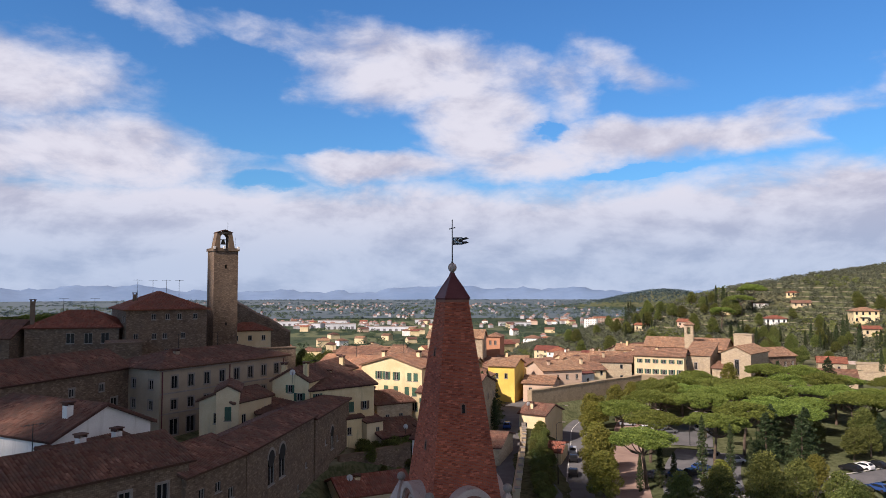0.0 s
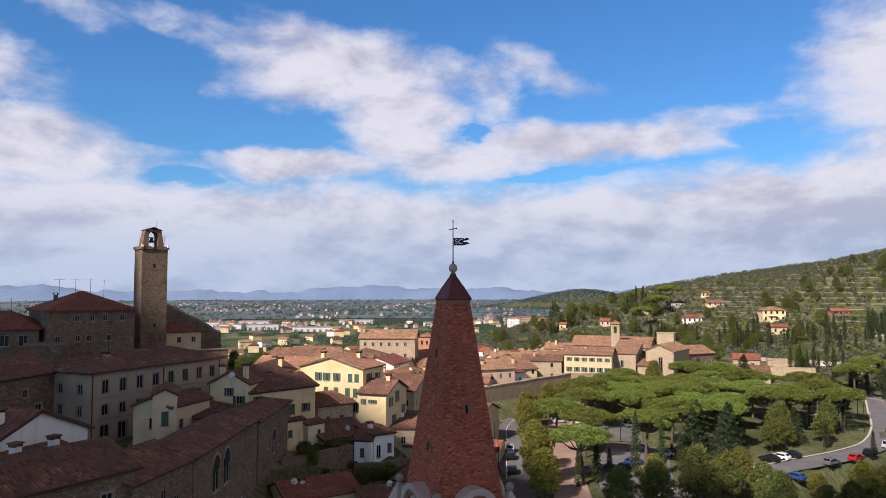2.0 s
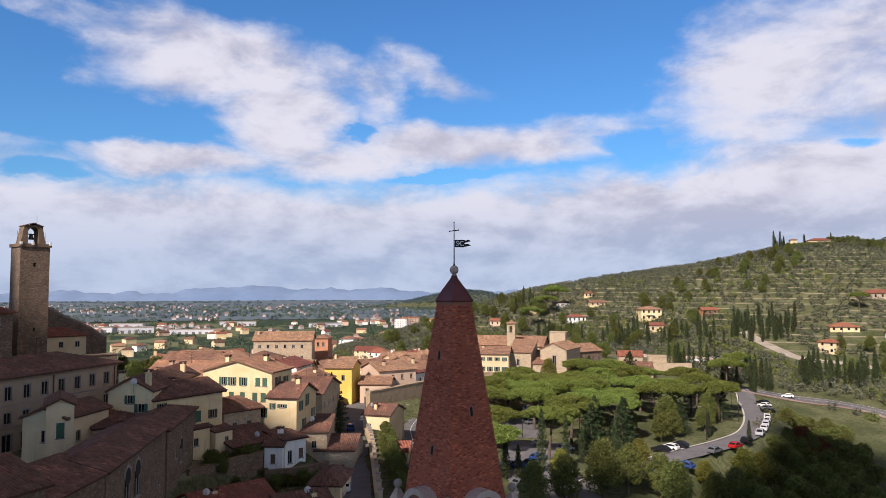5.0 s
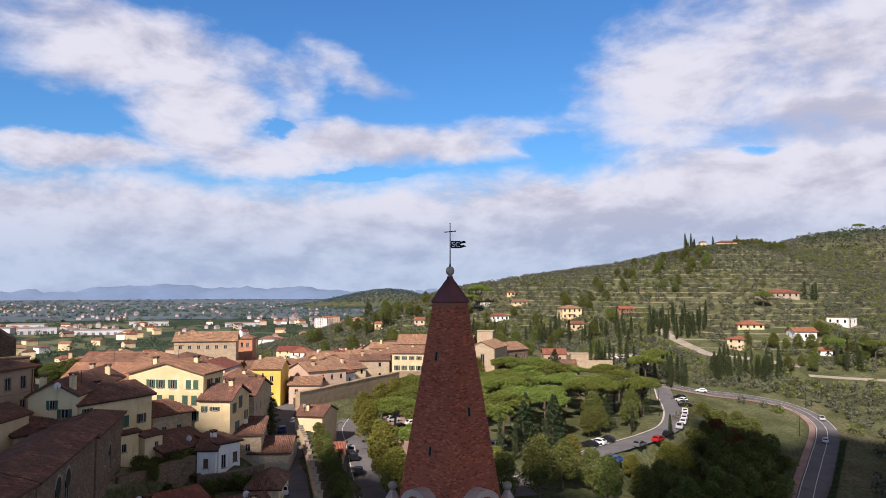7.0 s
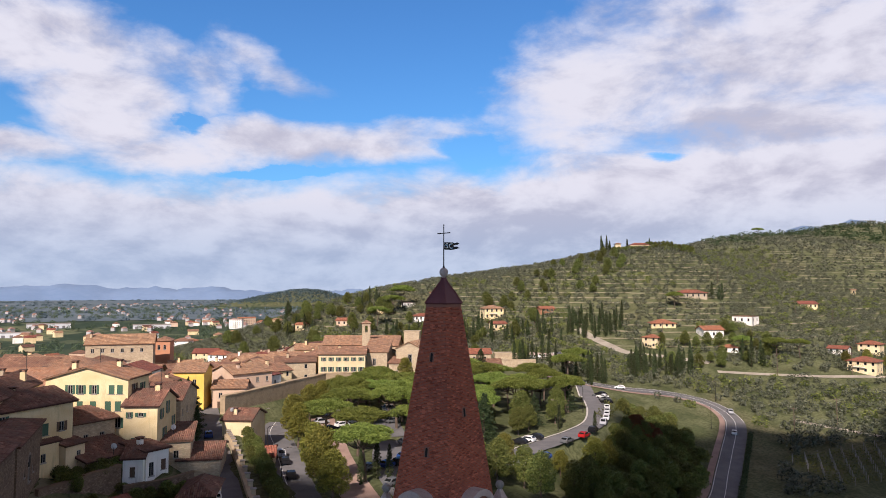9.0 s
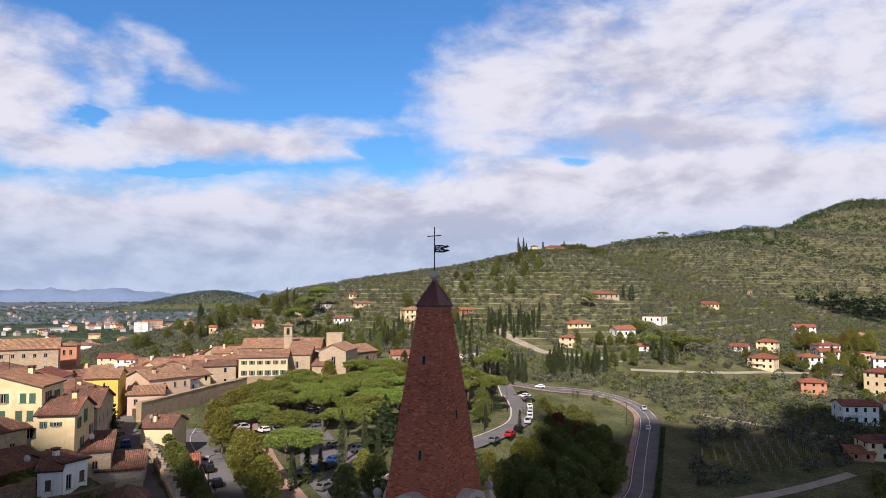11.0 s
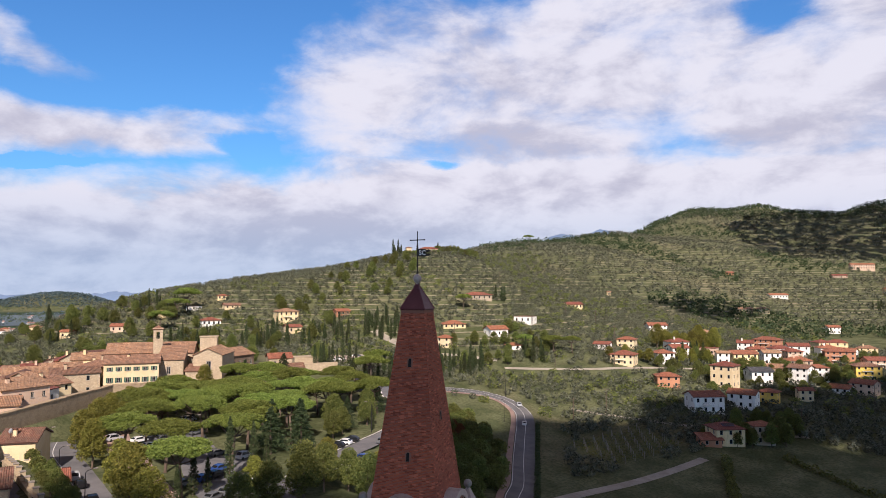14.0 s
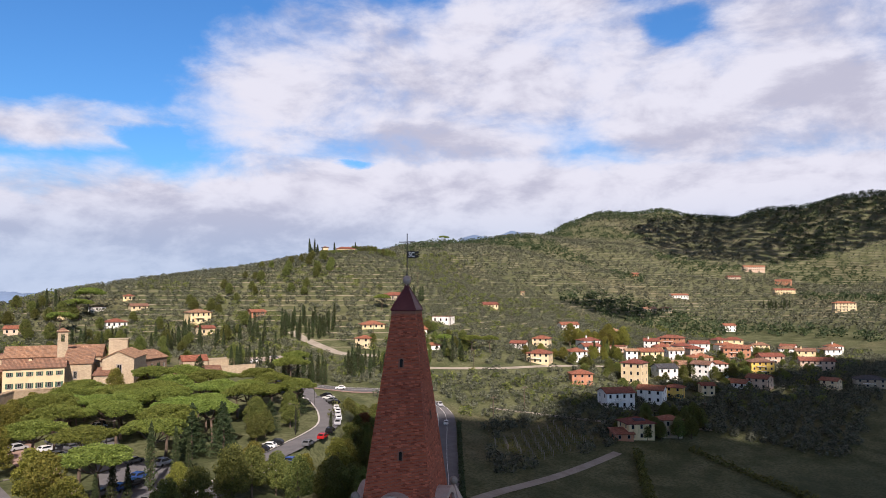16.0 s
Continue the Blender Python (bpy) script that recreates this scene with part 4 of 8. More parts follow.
def build_spire():
    top = thing("bell_tower", pose(SX, SY, 0, 0, 0, SYAW), "red brick bell tower spire with ball, cross and flag", "bell tower")
    bm = bmesh.new()
    uv = bm.loops.layers.uv.new("UVMap")
    tapered(bm, 3.14, 30.9, 1.02, 39.62, uv, 10)
    spire = part("spire", bm, BRICK, top, "weathered red brick spire")
    bm = bmesh.new()
    uv = bm.loops.layers.uv.new("UVMap")
    tapered(bm, 3.7, 0.0, 3.7, 30.3, uv, 1)
    part("shaft", bm, BRICK, top, "red brick tower shaft")
    boxes("cornice", TRIM, top, [(-2.1, 2.1, -2.1, 2.1, 30.3, 30.55), (-1.95, 1.95, -1.95, 1.95, 30.55, 30.9)], "grey stone cornice", 0.04)
    # rough top courses just under the cap
    boxes("top_course", BRICK, top, [(-0.54, 0.54, -0.54, 0.54, 39.45, 39.62)])
    # the dark metal cap, sides drawn in towards the tip
    bm = bmesh.new()
    prof = [(0.55, 39.56), (0.57, 39.62), (0.47, 39.82), (0.36, 40.06), (0.22, 40.32), (0.10, 40.55), (0.05, 40.72)]
    rows = [[bm.verts.new((sx * s, sy * s, z)) for sx, sy in ((-1, -1), (1, -1), (1, 1), (-1, 1))] for s, z in prof]
    for p, q in zip(rows, rows[1:]):
        for i in range(4):
            j = (i + 1) % 4
            bm.faces.new((p[i], p[j], q[j], q[i]))
    bm.faces.new(rows[-1])
    cap = part("cap", bm, COPPER, top, "dark red metal cap with ribbed corners")
    for sx, sy in ((-1, -1), (1, -1), (1, 1), (-1, 1)):
        bm = bmesh.new()
        for (s0, z0), (s1, z1) in zip(prof[1:], prof[2:]):
            a, b = Vector((sx * s0, sy * s0, z0)), Vector((sx * s1, sy * s1, z1))
            m = Matrix.Translation((a + b) / 2) @ (b - a).to_track_quat("Z", "Y").to_matrix().to_4x4()
            bmesh.ops.create_cone(bm, cap_ends=True, segments=6, radius1=0.025, radius2=0.022, depth=(b - a).length * 1.04, matrix=m)
        part("rib", bm, COPPER, cap)
    # slits
    k = (3.14 - 1.02) / (39.62 - 30.9)
    tilt = math.degrees(math.atan(k / 2))
    for face, u, z in ((0, 0.03, 35.1), (-90, 0.0, 37.35), (-90, 0.12, 33.55)):
        half = (3.14 - k * (z - 30.9)) / 2
        m = pose(0, 0, 0, 0, 0, face) @ pose(u, -half, z, -tilt, 0, 0)
        bm = bmesh.new()
        box(bm, -0.07, 0.07, -0.012, 0.05, -0.17, 0.12)
        bmesh.ops.create_cone(bm, cap_ends=True, segments=16, radius1=0.07, radius2=0.07, depth=0.062, matrix=pose(0, 0.019, 0.12, 90))
        w = part("slit_window", bm, DARK, spire, "dark narrow arched opening")
        w.matrix_basis = m
        bm = bmesh.new()
        ring_arch(bm, 0.07, 0.125, -0.03, 0.03, 0.12)
        box(bm, -0.125, -0.07, -0.03, 0.03, -0.19, 0.12)
        box(bm, 0.07, 0.125, -0.03, 0.03, -0.19, 0.12)
        part("surround", bm, BRICK, w, "raised brick surround")
    # rounded hoods at the foot of each face
    for face in (0, 90, 180, 270):
        m = pose(0, 0, 0, 0, 0, face)
        bm = bmesh.new()
        ring_arch(bm, 0.72, 0.98, -2.0, -1.15, 31.15, span=200)
        hood = part("hood", bm, SPIRE_STONE, top, "rounded grey stone hood")
        hood.matrix_basis = m
        bm = bmesh.new()
        ring_arch(bm, 0.50, 0.72, -1.9, -1.3, 31.15)
        part("brick_arch", bm, BRICK, hood, "brick arch under the hood")
        bm = bmesh.new()
        ring_arch(bm, 0.34, 0.50, -1.82, -1.3, 31.15)
        part("inner_arch", bm, SPIRE_STONE, hood)
        bm = bmesh.new()
        bmesh.ops.create_cone(bm, cap_ends=True, segments=32, radius1=0.36, radius2=0.36, depth=0.3, matrix=pose(0, -1.6, 31.15, 90))
        part("tympanum", bm, BRICK, hood)
    for i, (sx, sy) in enumerate(((-1, -1), (1, -1), (1, 1), (-1, 1))):
        x, y = sx * 1.70, sy * 1.70
        bm = bmesh.new()
        bmesh.ops.create_cone(bm, cap_ends=True, segments=4, radius1=0.62, radius2=0.10, depth=0.9, matrix=pose(x, y, 31.30, 0, 0, 45))
        box(bm, x - 0.45, x + 0.45, y - 0.45, y + 0.45, 30.5, 30.88)
        pin = part("pinnacle", bm, SPIRE_STONE, top, "grey stone corner pinnacle")
        bm = bmesh.new()
        ball(bm, 0.185, x, y, 31.92)
        bmesh.ops.create_cone(bm, cap_ends=True, segments=12, radius1=0.1, radius2=0.07, depth=0.1, matrix=pose(x, y, 31.73))
        part("finial_ball", bm, TRIM, pin, "weathered stone ball", True)
    # ball, pole, cross and flag
    bm = bmesh.new()
    ball(bm, 0.185, 0, 0, 40.92, 1.08, 28)
    bmesh.ops.create_cone(bm, cap_ends=True, segments=12, radius1=0.07, radius2=0.07, depth=0.12, matrix=pose(0, 0, 40.73))
    part("ball", bm, SPIRE_STONE, top, "grey stone ball on the tip", True)
    bm = bmesh.new()
    bmesh.ops.create_cone(bm, cap_ends=True, segments=10, radius1=0.026, radius2=0.018, depth=1.85, matrix=pose(0, 0, 42.02))
    bmesh.ops.create_cone(bm, cap_ends=True, segments=10, radius1=0.05, radius2=0.03, depth=0.1, matrix=pose(0, 0, 41.16))
    pole = part("pole", bm, IRON, top, "dark iron pole")
    bm = bmesh.new()
    m = pose(0, 0, 42.60, 0, 90, 0)
    bmesh.ops.create_cone(bm, cap_ends=True, segments=8, radius1=0.02, radius2=0.02, depth=0.70, matrix=m)
    for e in (-0.35, 0.35):
        ball(bm, 0.03, e, 0, 42.60, 1.0, 8)
    ball(bm, 0.03, 0, 0, 42.95, 1.0, 8)
    bar = part("cross_bar", bm, IRON, pole)
    bar.matrix_basis = pose(0, 0, 0, 0, 0, -73 - SYAW)
    # swallow-tailed flag; two solid letters carry the white of sky seen through piercings
    outline = [(0.03, 42.210), (0.40, 42.210), (0.50, 42.180), (0.60, 42.220), (0.72, 42.160), (0.60, 42.110), (0.48, 42.090), (0.43, 42.055), (0.50, 42.030), (0.60, 42.040), (0.73, 41.970), (0.62, 41.945), (0.50, 41.910), (0.40, 41.890), (0.03, 41.890)]
    bm = bmesh.new()
    f = bm.faces.new([bm.verts.new((x, -0.008, z)) for x, z in outline])
    ext = bmesh.ops.extrude_face_region(bm, geom=[f])
    bmesh.ops.translate(bm, vec=(0, 0.016, 0), verts=[v for v in ext["geom"] if isinstance(v, bmesh.types.BMVert)])
    bmesh.ops.recalc_face_normals(bm, faces=bm.faces[:])
    flag = part("flag", bm, IRON, pole, "dark iron swallow-tailed flag with pale letters")
    flag.matrix_basis = pose(0, 0, 0, 0, 0, -11 - SYAW)
    for text, x in (("S", 0.07), ("C", 0.22)):
        cu = bpy.data.curves.new("letter", "FONT")
        cu.body, cu.size, cu.extrude, cu.offset = text, 0.30, 0.012, 0.004
        tmp = new("letter", cu)
        me = bpy.data.meshes.new_from_object(tmp.evaluated_get(bpy.context.evaluated_depsgraph_get()))
        bpy.data.objects.remove(tmp)
        me.materials.clear()
        hang("letter", me, LETTER, flag, "pale letter", m=pose(x, 0, 41.955, 90))


build_spire()


# ---- the old town ----
SLATE = tiles("dark_slates", (0.05, 0.05, 0.055), (0.09, 0.09, 0.10), (0.04, 0.04, 0.04), 0.4)


def castle_tower():
    top = thing("castle_tower", pose(-50.3, 154.2, 24.0, 0, 0, 33), "tall square rubble-stone tower with an open bell gable", "tower")
    S, H = 5.3, 24.6
    slots = [(2.6, 20.6, 0.5, 0.8), (2.9, 8.0, 0.5, 0.7)]
    for k, m in enumerate((pose(0, 0, 0), pose(S, 0, 0, 0, 0, 90), pose(S, S, 0, 0, 0, 180), pose(0, S, 0, 0, 0, -90))):
        w = hang("wall", wall_mesh("wall", S, H, slots if k == 0 else [], 0.6, base=-4), STONE, top, m=m)
        if k == 0:
            for u, z, a, b in slots:
                boxes("slit", DARK, w, [(u - a / 2, u + a / 2, 0.5, 0.55, z, z + b)])
    boxes("parapet", STONE, top, [(-0.25, S + 0.25, -0.25, 0.25, H - 0.1, H + 0.55), (-0.25, S + 0.25, S - 0.25, S + 0.25, H - 0.1, H + 0.55), (-0.25, 0.25, 0.25, S - 0.25, H - 0.1, H + 0.55), (S - 0.25, S + 0.25, 0.25, S - 0.25, H - 0.1, H + 0.55)])
    boxes("deck", STONE, top, [(0.25, S - 0.25, 0.25, S - 0.25, H - 0.4, H)])
    # bell gable: two leaning piers under a small gabled roof
    z0, z1, za = H, H + 4.3, H + 2.9
    for sx in (-1, 1):
        bm = bmesh.new()
        lo = [S / 2 + sx * 0.95, S / 2 + sx * 2.4]
        hi = [S / 2 + sx * 0.95, S / 2 + sx * 1.6]
        v = [bm.verts.new(p) for y in (S / 2 - 1.3, S / 2 + 1.3) for p in ((lo[0], y, z0), (lo[1], y, z0), (hi[1], y, z1), (hi[0], y, z1))]
        for f in ((0, 1, 2, 3), (7, 6, 5, 4), (0, 4, 5, 1), (1, 5, 6, 2), (2, 6, 7, 3), (3, 7, 4, 0)):
            bm.faces.new([v[i] for i in f])
        bmesh.ops.recalc_face_normals(bm, faces=bm.faces[:])
        part("pier", bm, STONE, top)
    bm = bmesh.new()
    rows = []
    for i in range(13):
        a = math.pi * i / 12
        x, z = S / 2 + 0.95 * math.cos(a), za + 0.95 * math.sin(a)
        rows.append([bm.verts.new((x, S / 2 - 1.3, z)), bm.verts.new((x, S / 2 + 1.3, z)), bm.verts.new((x, S / 2 + 1.3, z1)), bm.verts.new((x, S / 2 - 1.3, z1))])
    for p, q in zip(rows, rows[1:]):
        for i in range(4):
            j = (i + 1) % 4
            bm.faces.new((p[i], p[j], q[j], q[i]))
    bmesh.ops.recalc_face_normals(bm, faces=bm.faces[:])
    part("arch", bm, STONE, top)
    vv, ff, uu = [], [], []
    slope(vv, ff, uu, [(0.85, S / 2 - 1.6, z1 - 0.15), (0.85, S / 2 + 1.6, z1 - 0.15), (S / 2, S / 2 + 1.6, z1 + 0.5), (S / 2, S / 2 - 1.6, z1 + 0.5)], 0.15)
    slope(vv, ff, uu, [(S - 0.85, S / 2 + 1.6, z1 - 0.15), (S - 0.85, S / 2 - 1.6, z1 - 0.15), (S / 2, S / 2 - 1.6, z1 + 0.5), (S / 2, S / 2 + 1.6, z1 + 0.5)], 0.15)
    hang("gable_roof", mesh_from("gable_roof", vv, ff, uu), ROOF_OLD, top)
    bm = bmesh.new()
    prof = [(0.62, 0.0), (0.52, 0.18), (0.40, 0.55), (0.34, 0.85), (0.18, 1.0), (0.0, 1.05)]
    rows = [[bm.verts.new((S / 2 + r * math.cos(a * math.pi / 8), S / 2 + r * math.sin(a * math.pi / 8), z0 + 1.5 + z)) for a in range(16)] for r, z in prof[:-1]]
    for p, q in zip(rows, rows[1:]):
        for i in range(16):
            bm.faces.new((p[i], p[(i + 1) % 16], q[(i + 1) % 16], q[i]))
    bm.faces.new(rows[-1])
    part("bell", bm, plain("bronze", (0.10, 0.09, 0.06), 0.45, 0.8), top, "dark bronze bell", True)
    boxes("bell_beam", BARK, top, [(S / 2 - 1.0, S / 2 + 1.0, 3.4, 3.6, z0 + 2.5, z0 + 2.7)])
    for x in (0.4, S / 2 + 1.2, 5.6):
        boxes("aerial", IRON, top, [(x, x + 0.04, 3.4, 3.44, H, H + (6.5 if x > 1 and x < 5 else 3.2))])
    # small whitish merlons on the tower's front edge; they give no light
    for x, y in ((0.0, 0.0), (S, 0.0), (2.1, 0.0)):
        boxes("corner_lamp", WHITE, top, [(x - 0.2, x + 0.2, y - 0.4, y, H + 0.3, H + 0.9)])


castle_tower()


def rampart():
    """The ruined rampart that falls away behind the tower."""
    top = thing("rampart", pose(-53.0, 178.0, 20.0, 0, 0, 8), "ruined stone rampart sloping down behind the castle tower", "rampart")
    rnd = random.Random(4)
    n, L = 10, 14.0
    verts, faces, uvs = [], [], []
    hs = [17.2 - 0.58 * k * L / n + rnd.uniform(-0.25, 0.25) for k in range(n + 1)]
    for k in range(n + 1):
        a = k * L / n
        verts.extend([(a, 0, -4), (a, 0, hs[k]), (a, 3, hs[k] + 0.3), (a, 3, -4)])
    for k in range(n):
        for q in range(3):
            f = (4 * k + q, 4 * k + 4 + q, 4 * k + 5 + q, 4 * k + 1 + q)
            faces.append(f)
            uvs.extend([(verts[p][0], verts[p][2] + verts[p][1]) for p in f])
    hang("face", mesh_from("face", verts, faces, uvs), STONE, top)


rampart()


def small_holes(length, rows):
    """Rows of small square windows: sill height and shares of the length."""
    return [(s * length, z, 0.85, 1.15) for z, shares in rows for s in shares]


C = math.cos(radians(33)), math.sin(radians(33))
house("massive rubble-stone palace block with a red hipped roof", (-61.4, 136.6), (-48.6, 145.0), 18, 24.0, 36.3, STONE, ROOF_RED, "hip", 3.3, 0.6,
      small_holes(15.3, ((10.0, (0.33, 0.5, 0.65, 0.85)), (6.2, (0.12, 0.34, 0.47, 0.70)), (3.0, (0.5, 0.85)))), (), small_holes(18, ((9.5, (0.75, 0.88)), (6.0, (0.8,)))), "plain", 6, "castle_block", "castle", [(3.0, 9.0, 1.2)], aerials=[(3, 6), (6.5, 9), (9, 8), (12, 10)])
house("stone hall with three arched windows and low roof", (-79.5, 134.0), (-63.2, 137.6), 12, 22.0, 32.9, STONE, ROOF_RED, "hip", 3.0, 0.5,
      [(8.0, 7.6, 1.5, 2.0), (11.2, 7.6, 1.5, 2.0), (14.2, 7.6, 1.5, 2.0)], (), (), "plain", 6, "stone_hall", "house", [(1.0, 1.0, 3.5)], aerials=[(5, 6), (11, 5)])
house("old stone house with dark tiled roof beside the hall", (-101, 130), (-80.5, 131), 12, 21.0, 31.2, STONE, ROOF_OLD, "gable", 3.0, 0.5, rows_of(20, 2, 5, 0.9, 1.2, 3.5, 3.2), name="stone_house")
house("blunt square stone bastion with flat top", (-60.0, 125.5), (-54.6, 128.0), 9, 18.0, 30.3, STONE, STONE, "flat", 0.2, 0.1, name="bastion", category="bastion")
house("curtain wall of rubble stone under the castle", (-46.0, 158.2), (-34.0, 163.0), 1.5, 20.0, 26.6, STONE, STONE, "flat", 0.1, 0.0, name="curtain_wall", category="wall")
house("small cream house with a tiled roof behind the castle wall", (-49.5, 163.5), (-41.0, 168.0), 7, 23.0, 30.6, CREAM, ROOF_RED, "hip", 1.5, 0.5, rows_of(9.5, 1, 3, 0.9, 1.2, 5.0, 3), name="house")
house("long low stone building with patched brown tile roof", (-54.4, 84.5), (-47.6, 108.0), 10, 20.5, 28.4, STONE, ROOF_OLD, "gable", 2.4, 0.5,
      [(6.0, 4.6, 0.9, 1.1), (13.0, 4.8, 0.9, 1.1), (18.5, 4.8, 0.9, 1.1), (21.0, 1.2, 1.3, 2.4)], (), rows_of(10, 1, 2, 0.9, 1.1, 4.5), "stone", 6, "stone_building", "house")
PW = 26.05
palace = house("beige three-storey palace with shuttered windows and stone trim", (-41.5, 103.8), (-28.2, 126.2), 12, 18.2, 28.6, BEIGE, ROOF_OLD, "hip", 1.8, 0.8,
      [(2.6 + 3.05 * i, z, 1.1, h, "stone") for z, h in ((7.0, 1.9), (3.9, 1.5)) for i in range(8)] + [(2.6 + 3.05 * i, 0.15, 1.5, 2.4, "stone") for i in range(8)],
      (), rows_of(12, 2, 3, 1.0, 1.4, 4.0, 3.0), "stone", 6, "town_palace", "palace", [(6, 4, 0.9)], aerials=[(8, 6), (16, 6)])
boxes("string_course", TRIM, palace, [(0.0, PW, -0.10, -0.005, 3.3, 3.5)], "grey stone string course")
boxes("string_course", TRIM, palace, [(0.0, PW, -0.10, -0.005, 6.3, 6.5)], "grey stone string course")
boxes("eaves_moulding", TRIM, palace, [(0.0, PW, -0.30, -0.005, 9.7, 9.95)], "stone moulding under the eaves")
for u in (0.35, 13.2, 25.6):
    boxes("downpipe", COPPER, palace, [(u - 0.06, u + 0.06, -0.2, -0.08, 0.0, 9.8)], "thin metal downpipe")
house("white gabled house with green shutters and brown tile roof", (-36.8, 66.9), (-31.7, 77.0), 15, 17.5, 26.0, WHITE, ROOF_OLD, "cross", 2.5, 0.5,
      [(5.3, 5.6, 1.6, 1.5, "green"), (8.6, 6.3, 0.8, 0.9), (2.0, 2.2, 1.1, 2.0, "green"), (9.0, 2.4, 1.0, 1.4, "green")], (), [(12.5, 4.2, 1.0, 1.9, "green"), (9.0, 4.4, 0.9, 1.4, "green"), (4, 4.4, 0.9, 1.4, "brown")], "plain", 6, "white_house", "house", [(3, 2, 1.4)])
house("white lean-to with tiled roof against the gabled house", (-33.8, 64.3), (-29.9, 72.0), 4.0, 17.5, 24.4, WHITE, ROOF_OLD, "shed", 0.9, 0.4, [(3.5, 4.5, 0.7, 1.9), (6.4, 4.3, 0.8, 1.0)], name="lean_to", chimneys=[(5.8, 1.0, 1.3), (1.6, 0.6, 1.5)])
house("brown-stone house with grey-framed windows and old tile roof", (-38.0, 47.5), (-23.6, 66.2), 10, 13.5, 24.4, STONE, ROOF_OLD, "gable", 1.9, 0.5,
      [(5.5, 7.4, 1.1, 1.7, "stone"), (12.2, 7.4, 1.1, 1.7, "stone"), (17.5, 7.4, 1.1, 1.7, "stone"), (21.0, 7.4, 1.1, 1.7, "stone"), (8, 3, 1.0, 1.5, "stone"), (17.5, 3.2, 1.0, 1.5, "stone")], (), (), "stone", 6, "stone_house", "house", aerials=[(12, 5)])
house("patched rubble house with sagging tile roof", (-23.6, 65.5), (-20.7, 75.0), 9, 12.5, 23.0, STONE, ROOF_OLD, "gable", 1.5, 0.5, [(2.4, 7.6, 0.9, 1.0), (5.0, 7.6, 0.9, 1.0), (7.2, 6.4, 0.9, 1.1)], name="stone_house")


def arch_hall():
    L = 21.5
    top = house("long stone hall with tall arched openings and tiled roof", (-20.6, 75.0), (-17.5, 96.3), 6.5, 11.5, 23.1, STONE, ROOF_OLD, "gable", 1.1, 0.5,
                [(6.6, 6.2, 1.9, 3.0), (10.0, 6.2, 1.9, 3.0), (15.6, 3.0, 0.7, 0.8), (18.5, 5.2, 0.6, 0.7), (13.0, 1.0, 0.7, 0.8), (17.0, 0.9, 1.0, 1.6), (8.0, 1.2, 0.7, 0.8), (19.8, 0.2, 1.3, 2.4)], name="stone_hall", category="hall")
    for u in (6.6, 10.0):
        bm = bmesh.new()
        ring_arch(bm, 0.95, 1.25, -0.06, 0.2, 9.2, 16)
        a = part("arch", bm, TRIM, top, "stone arch over the opening")
        a.matrix_basis = pose(u, 0, 0)
        bm = bmesh.new()
        bmesh.ops.create_cone(bm, cap_ends=True, segments=24, radius1=0.95, radius2=0.95, depth=0.06, matrix=pose(0, -0.01, 9.2, 90))
        b = part("lunette", bm, DARK, top, "dark lunette")
        b.matrix_basis = pose(u, 0, 0)
    t2 = house("taller stone end bay with arched window and metal door", (-17.3, 96.5), (-15.0, 114.5), 6.5, 10.6, 22.6, STONE, ROOF_OLD, "gable", 0.9, 0.4,
               [(8.0, 6.0, 1.5, 2.6), (4.8, 7.3, 0.8, 0.8), (10.8, 6.6, 0.8, 0.9), (3.0, 1.2, 0.7, 0.8), (8.6, 1.5, 0.6, 0.7)], name="stone_hall", category="hall", doors=[(6.4, 2.2, 3.0), (13.6, 1.6, 2.2)])
    bm = bmesh.new()
    ring_arch(bm, 0.75, 1.0, -0.06, 0.2, 8.6, 16)
    part("arch", bm, TRIM, t2).matrix_basis = pose(8.0, 0, 0)
    bm = bmesh.new()
    bmesh.ops.create_cone(bm, cap_ends=True, segments=24, radius1=0.75, radius2=0.75, depth=0.06, matrix=pose(0, -0.01, 8.6, 90))
    part("lunette", bm, DARK, t2).matrix_basis = pose(8.0, 0, 0)
    return L


arch_hall()
# the yellow houses
house("cream gabled house with a green door and brown roof", (-31.6, 98.8), (-28.6, 99.5), 7, 17.5, 25.9, CREAM, ROOF_OLD, "cross", 0.8, 0.3, [(1.6, 4.2, 0.9, 1.9, "green shut")], name="house")
house("cream house with stepped tile roofs between larger houses", (-29.4, 99.4), (-26.0, 107.5), 6, 17.0, 24.2, CREAM, ROOF_OLD, "gable", 1.2, 0.4, [(2.4, 3.8, 0.9, 1.4), (6.0, 3.6, 0.8, 1.2)], (), [(3, 4, 0.9, 1.5)], name="house", chimneys=[(2, 3, 1.1)])
house("yellow house with arched attic window and brown roof", (-26.6, 110.5), (-20.6, 109.0), 20, 15.0, 26.0, YELLOW, ROOF_OLD, "cross", 1.7, 0.4, [(3.0, 9.0, 0.7, 1.2), (4.6, 7.8, 0.9, 1.2)], rows_of(20, 2, 5, 1.0, 1.5, 4.0, 3.4), (), "green", 6, "house", "house", [(1.0, 2.0, 1.3), (5.2, 1.0, 1.6), (5, 16, 1.2)])
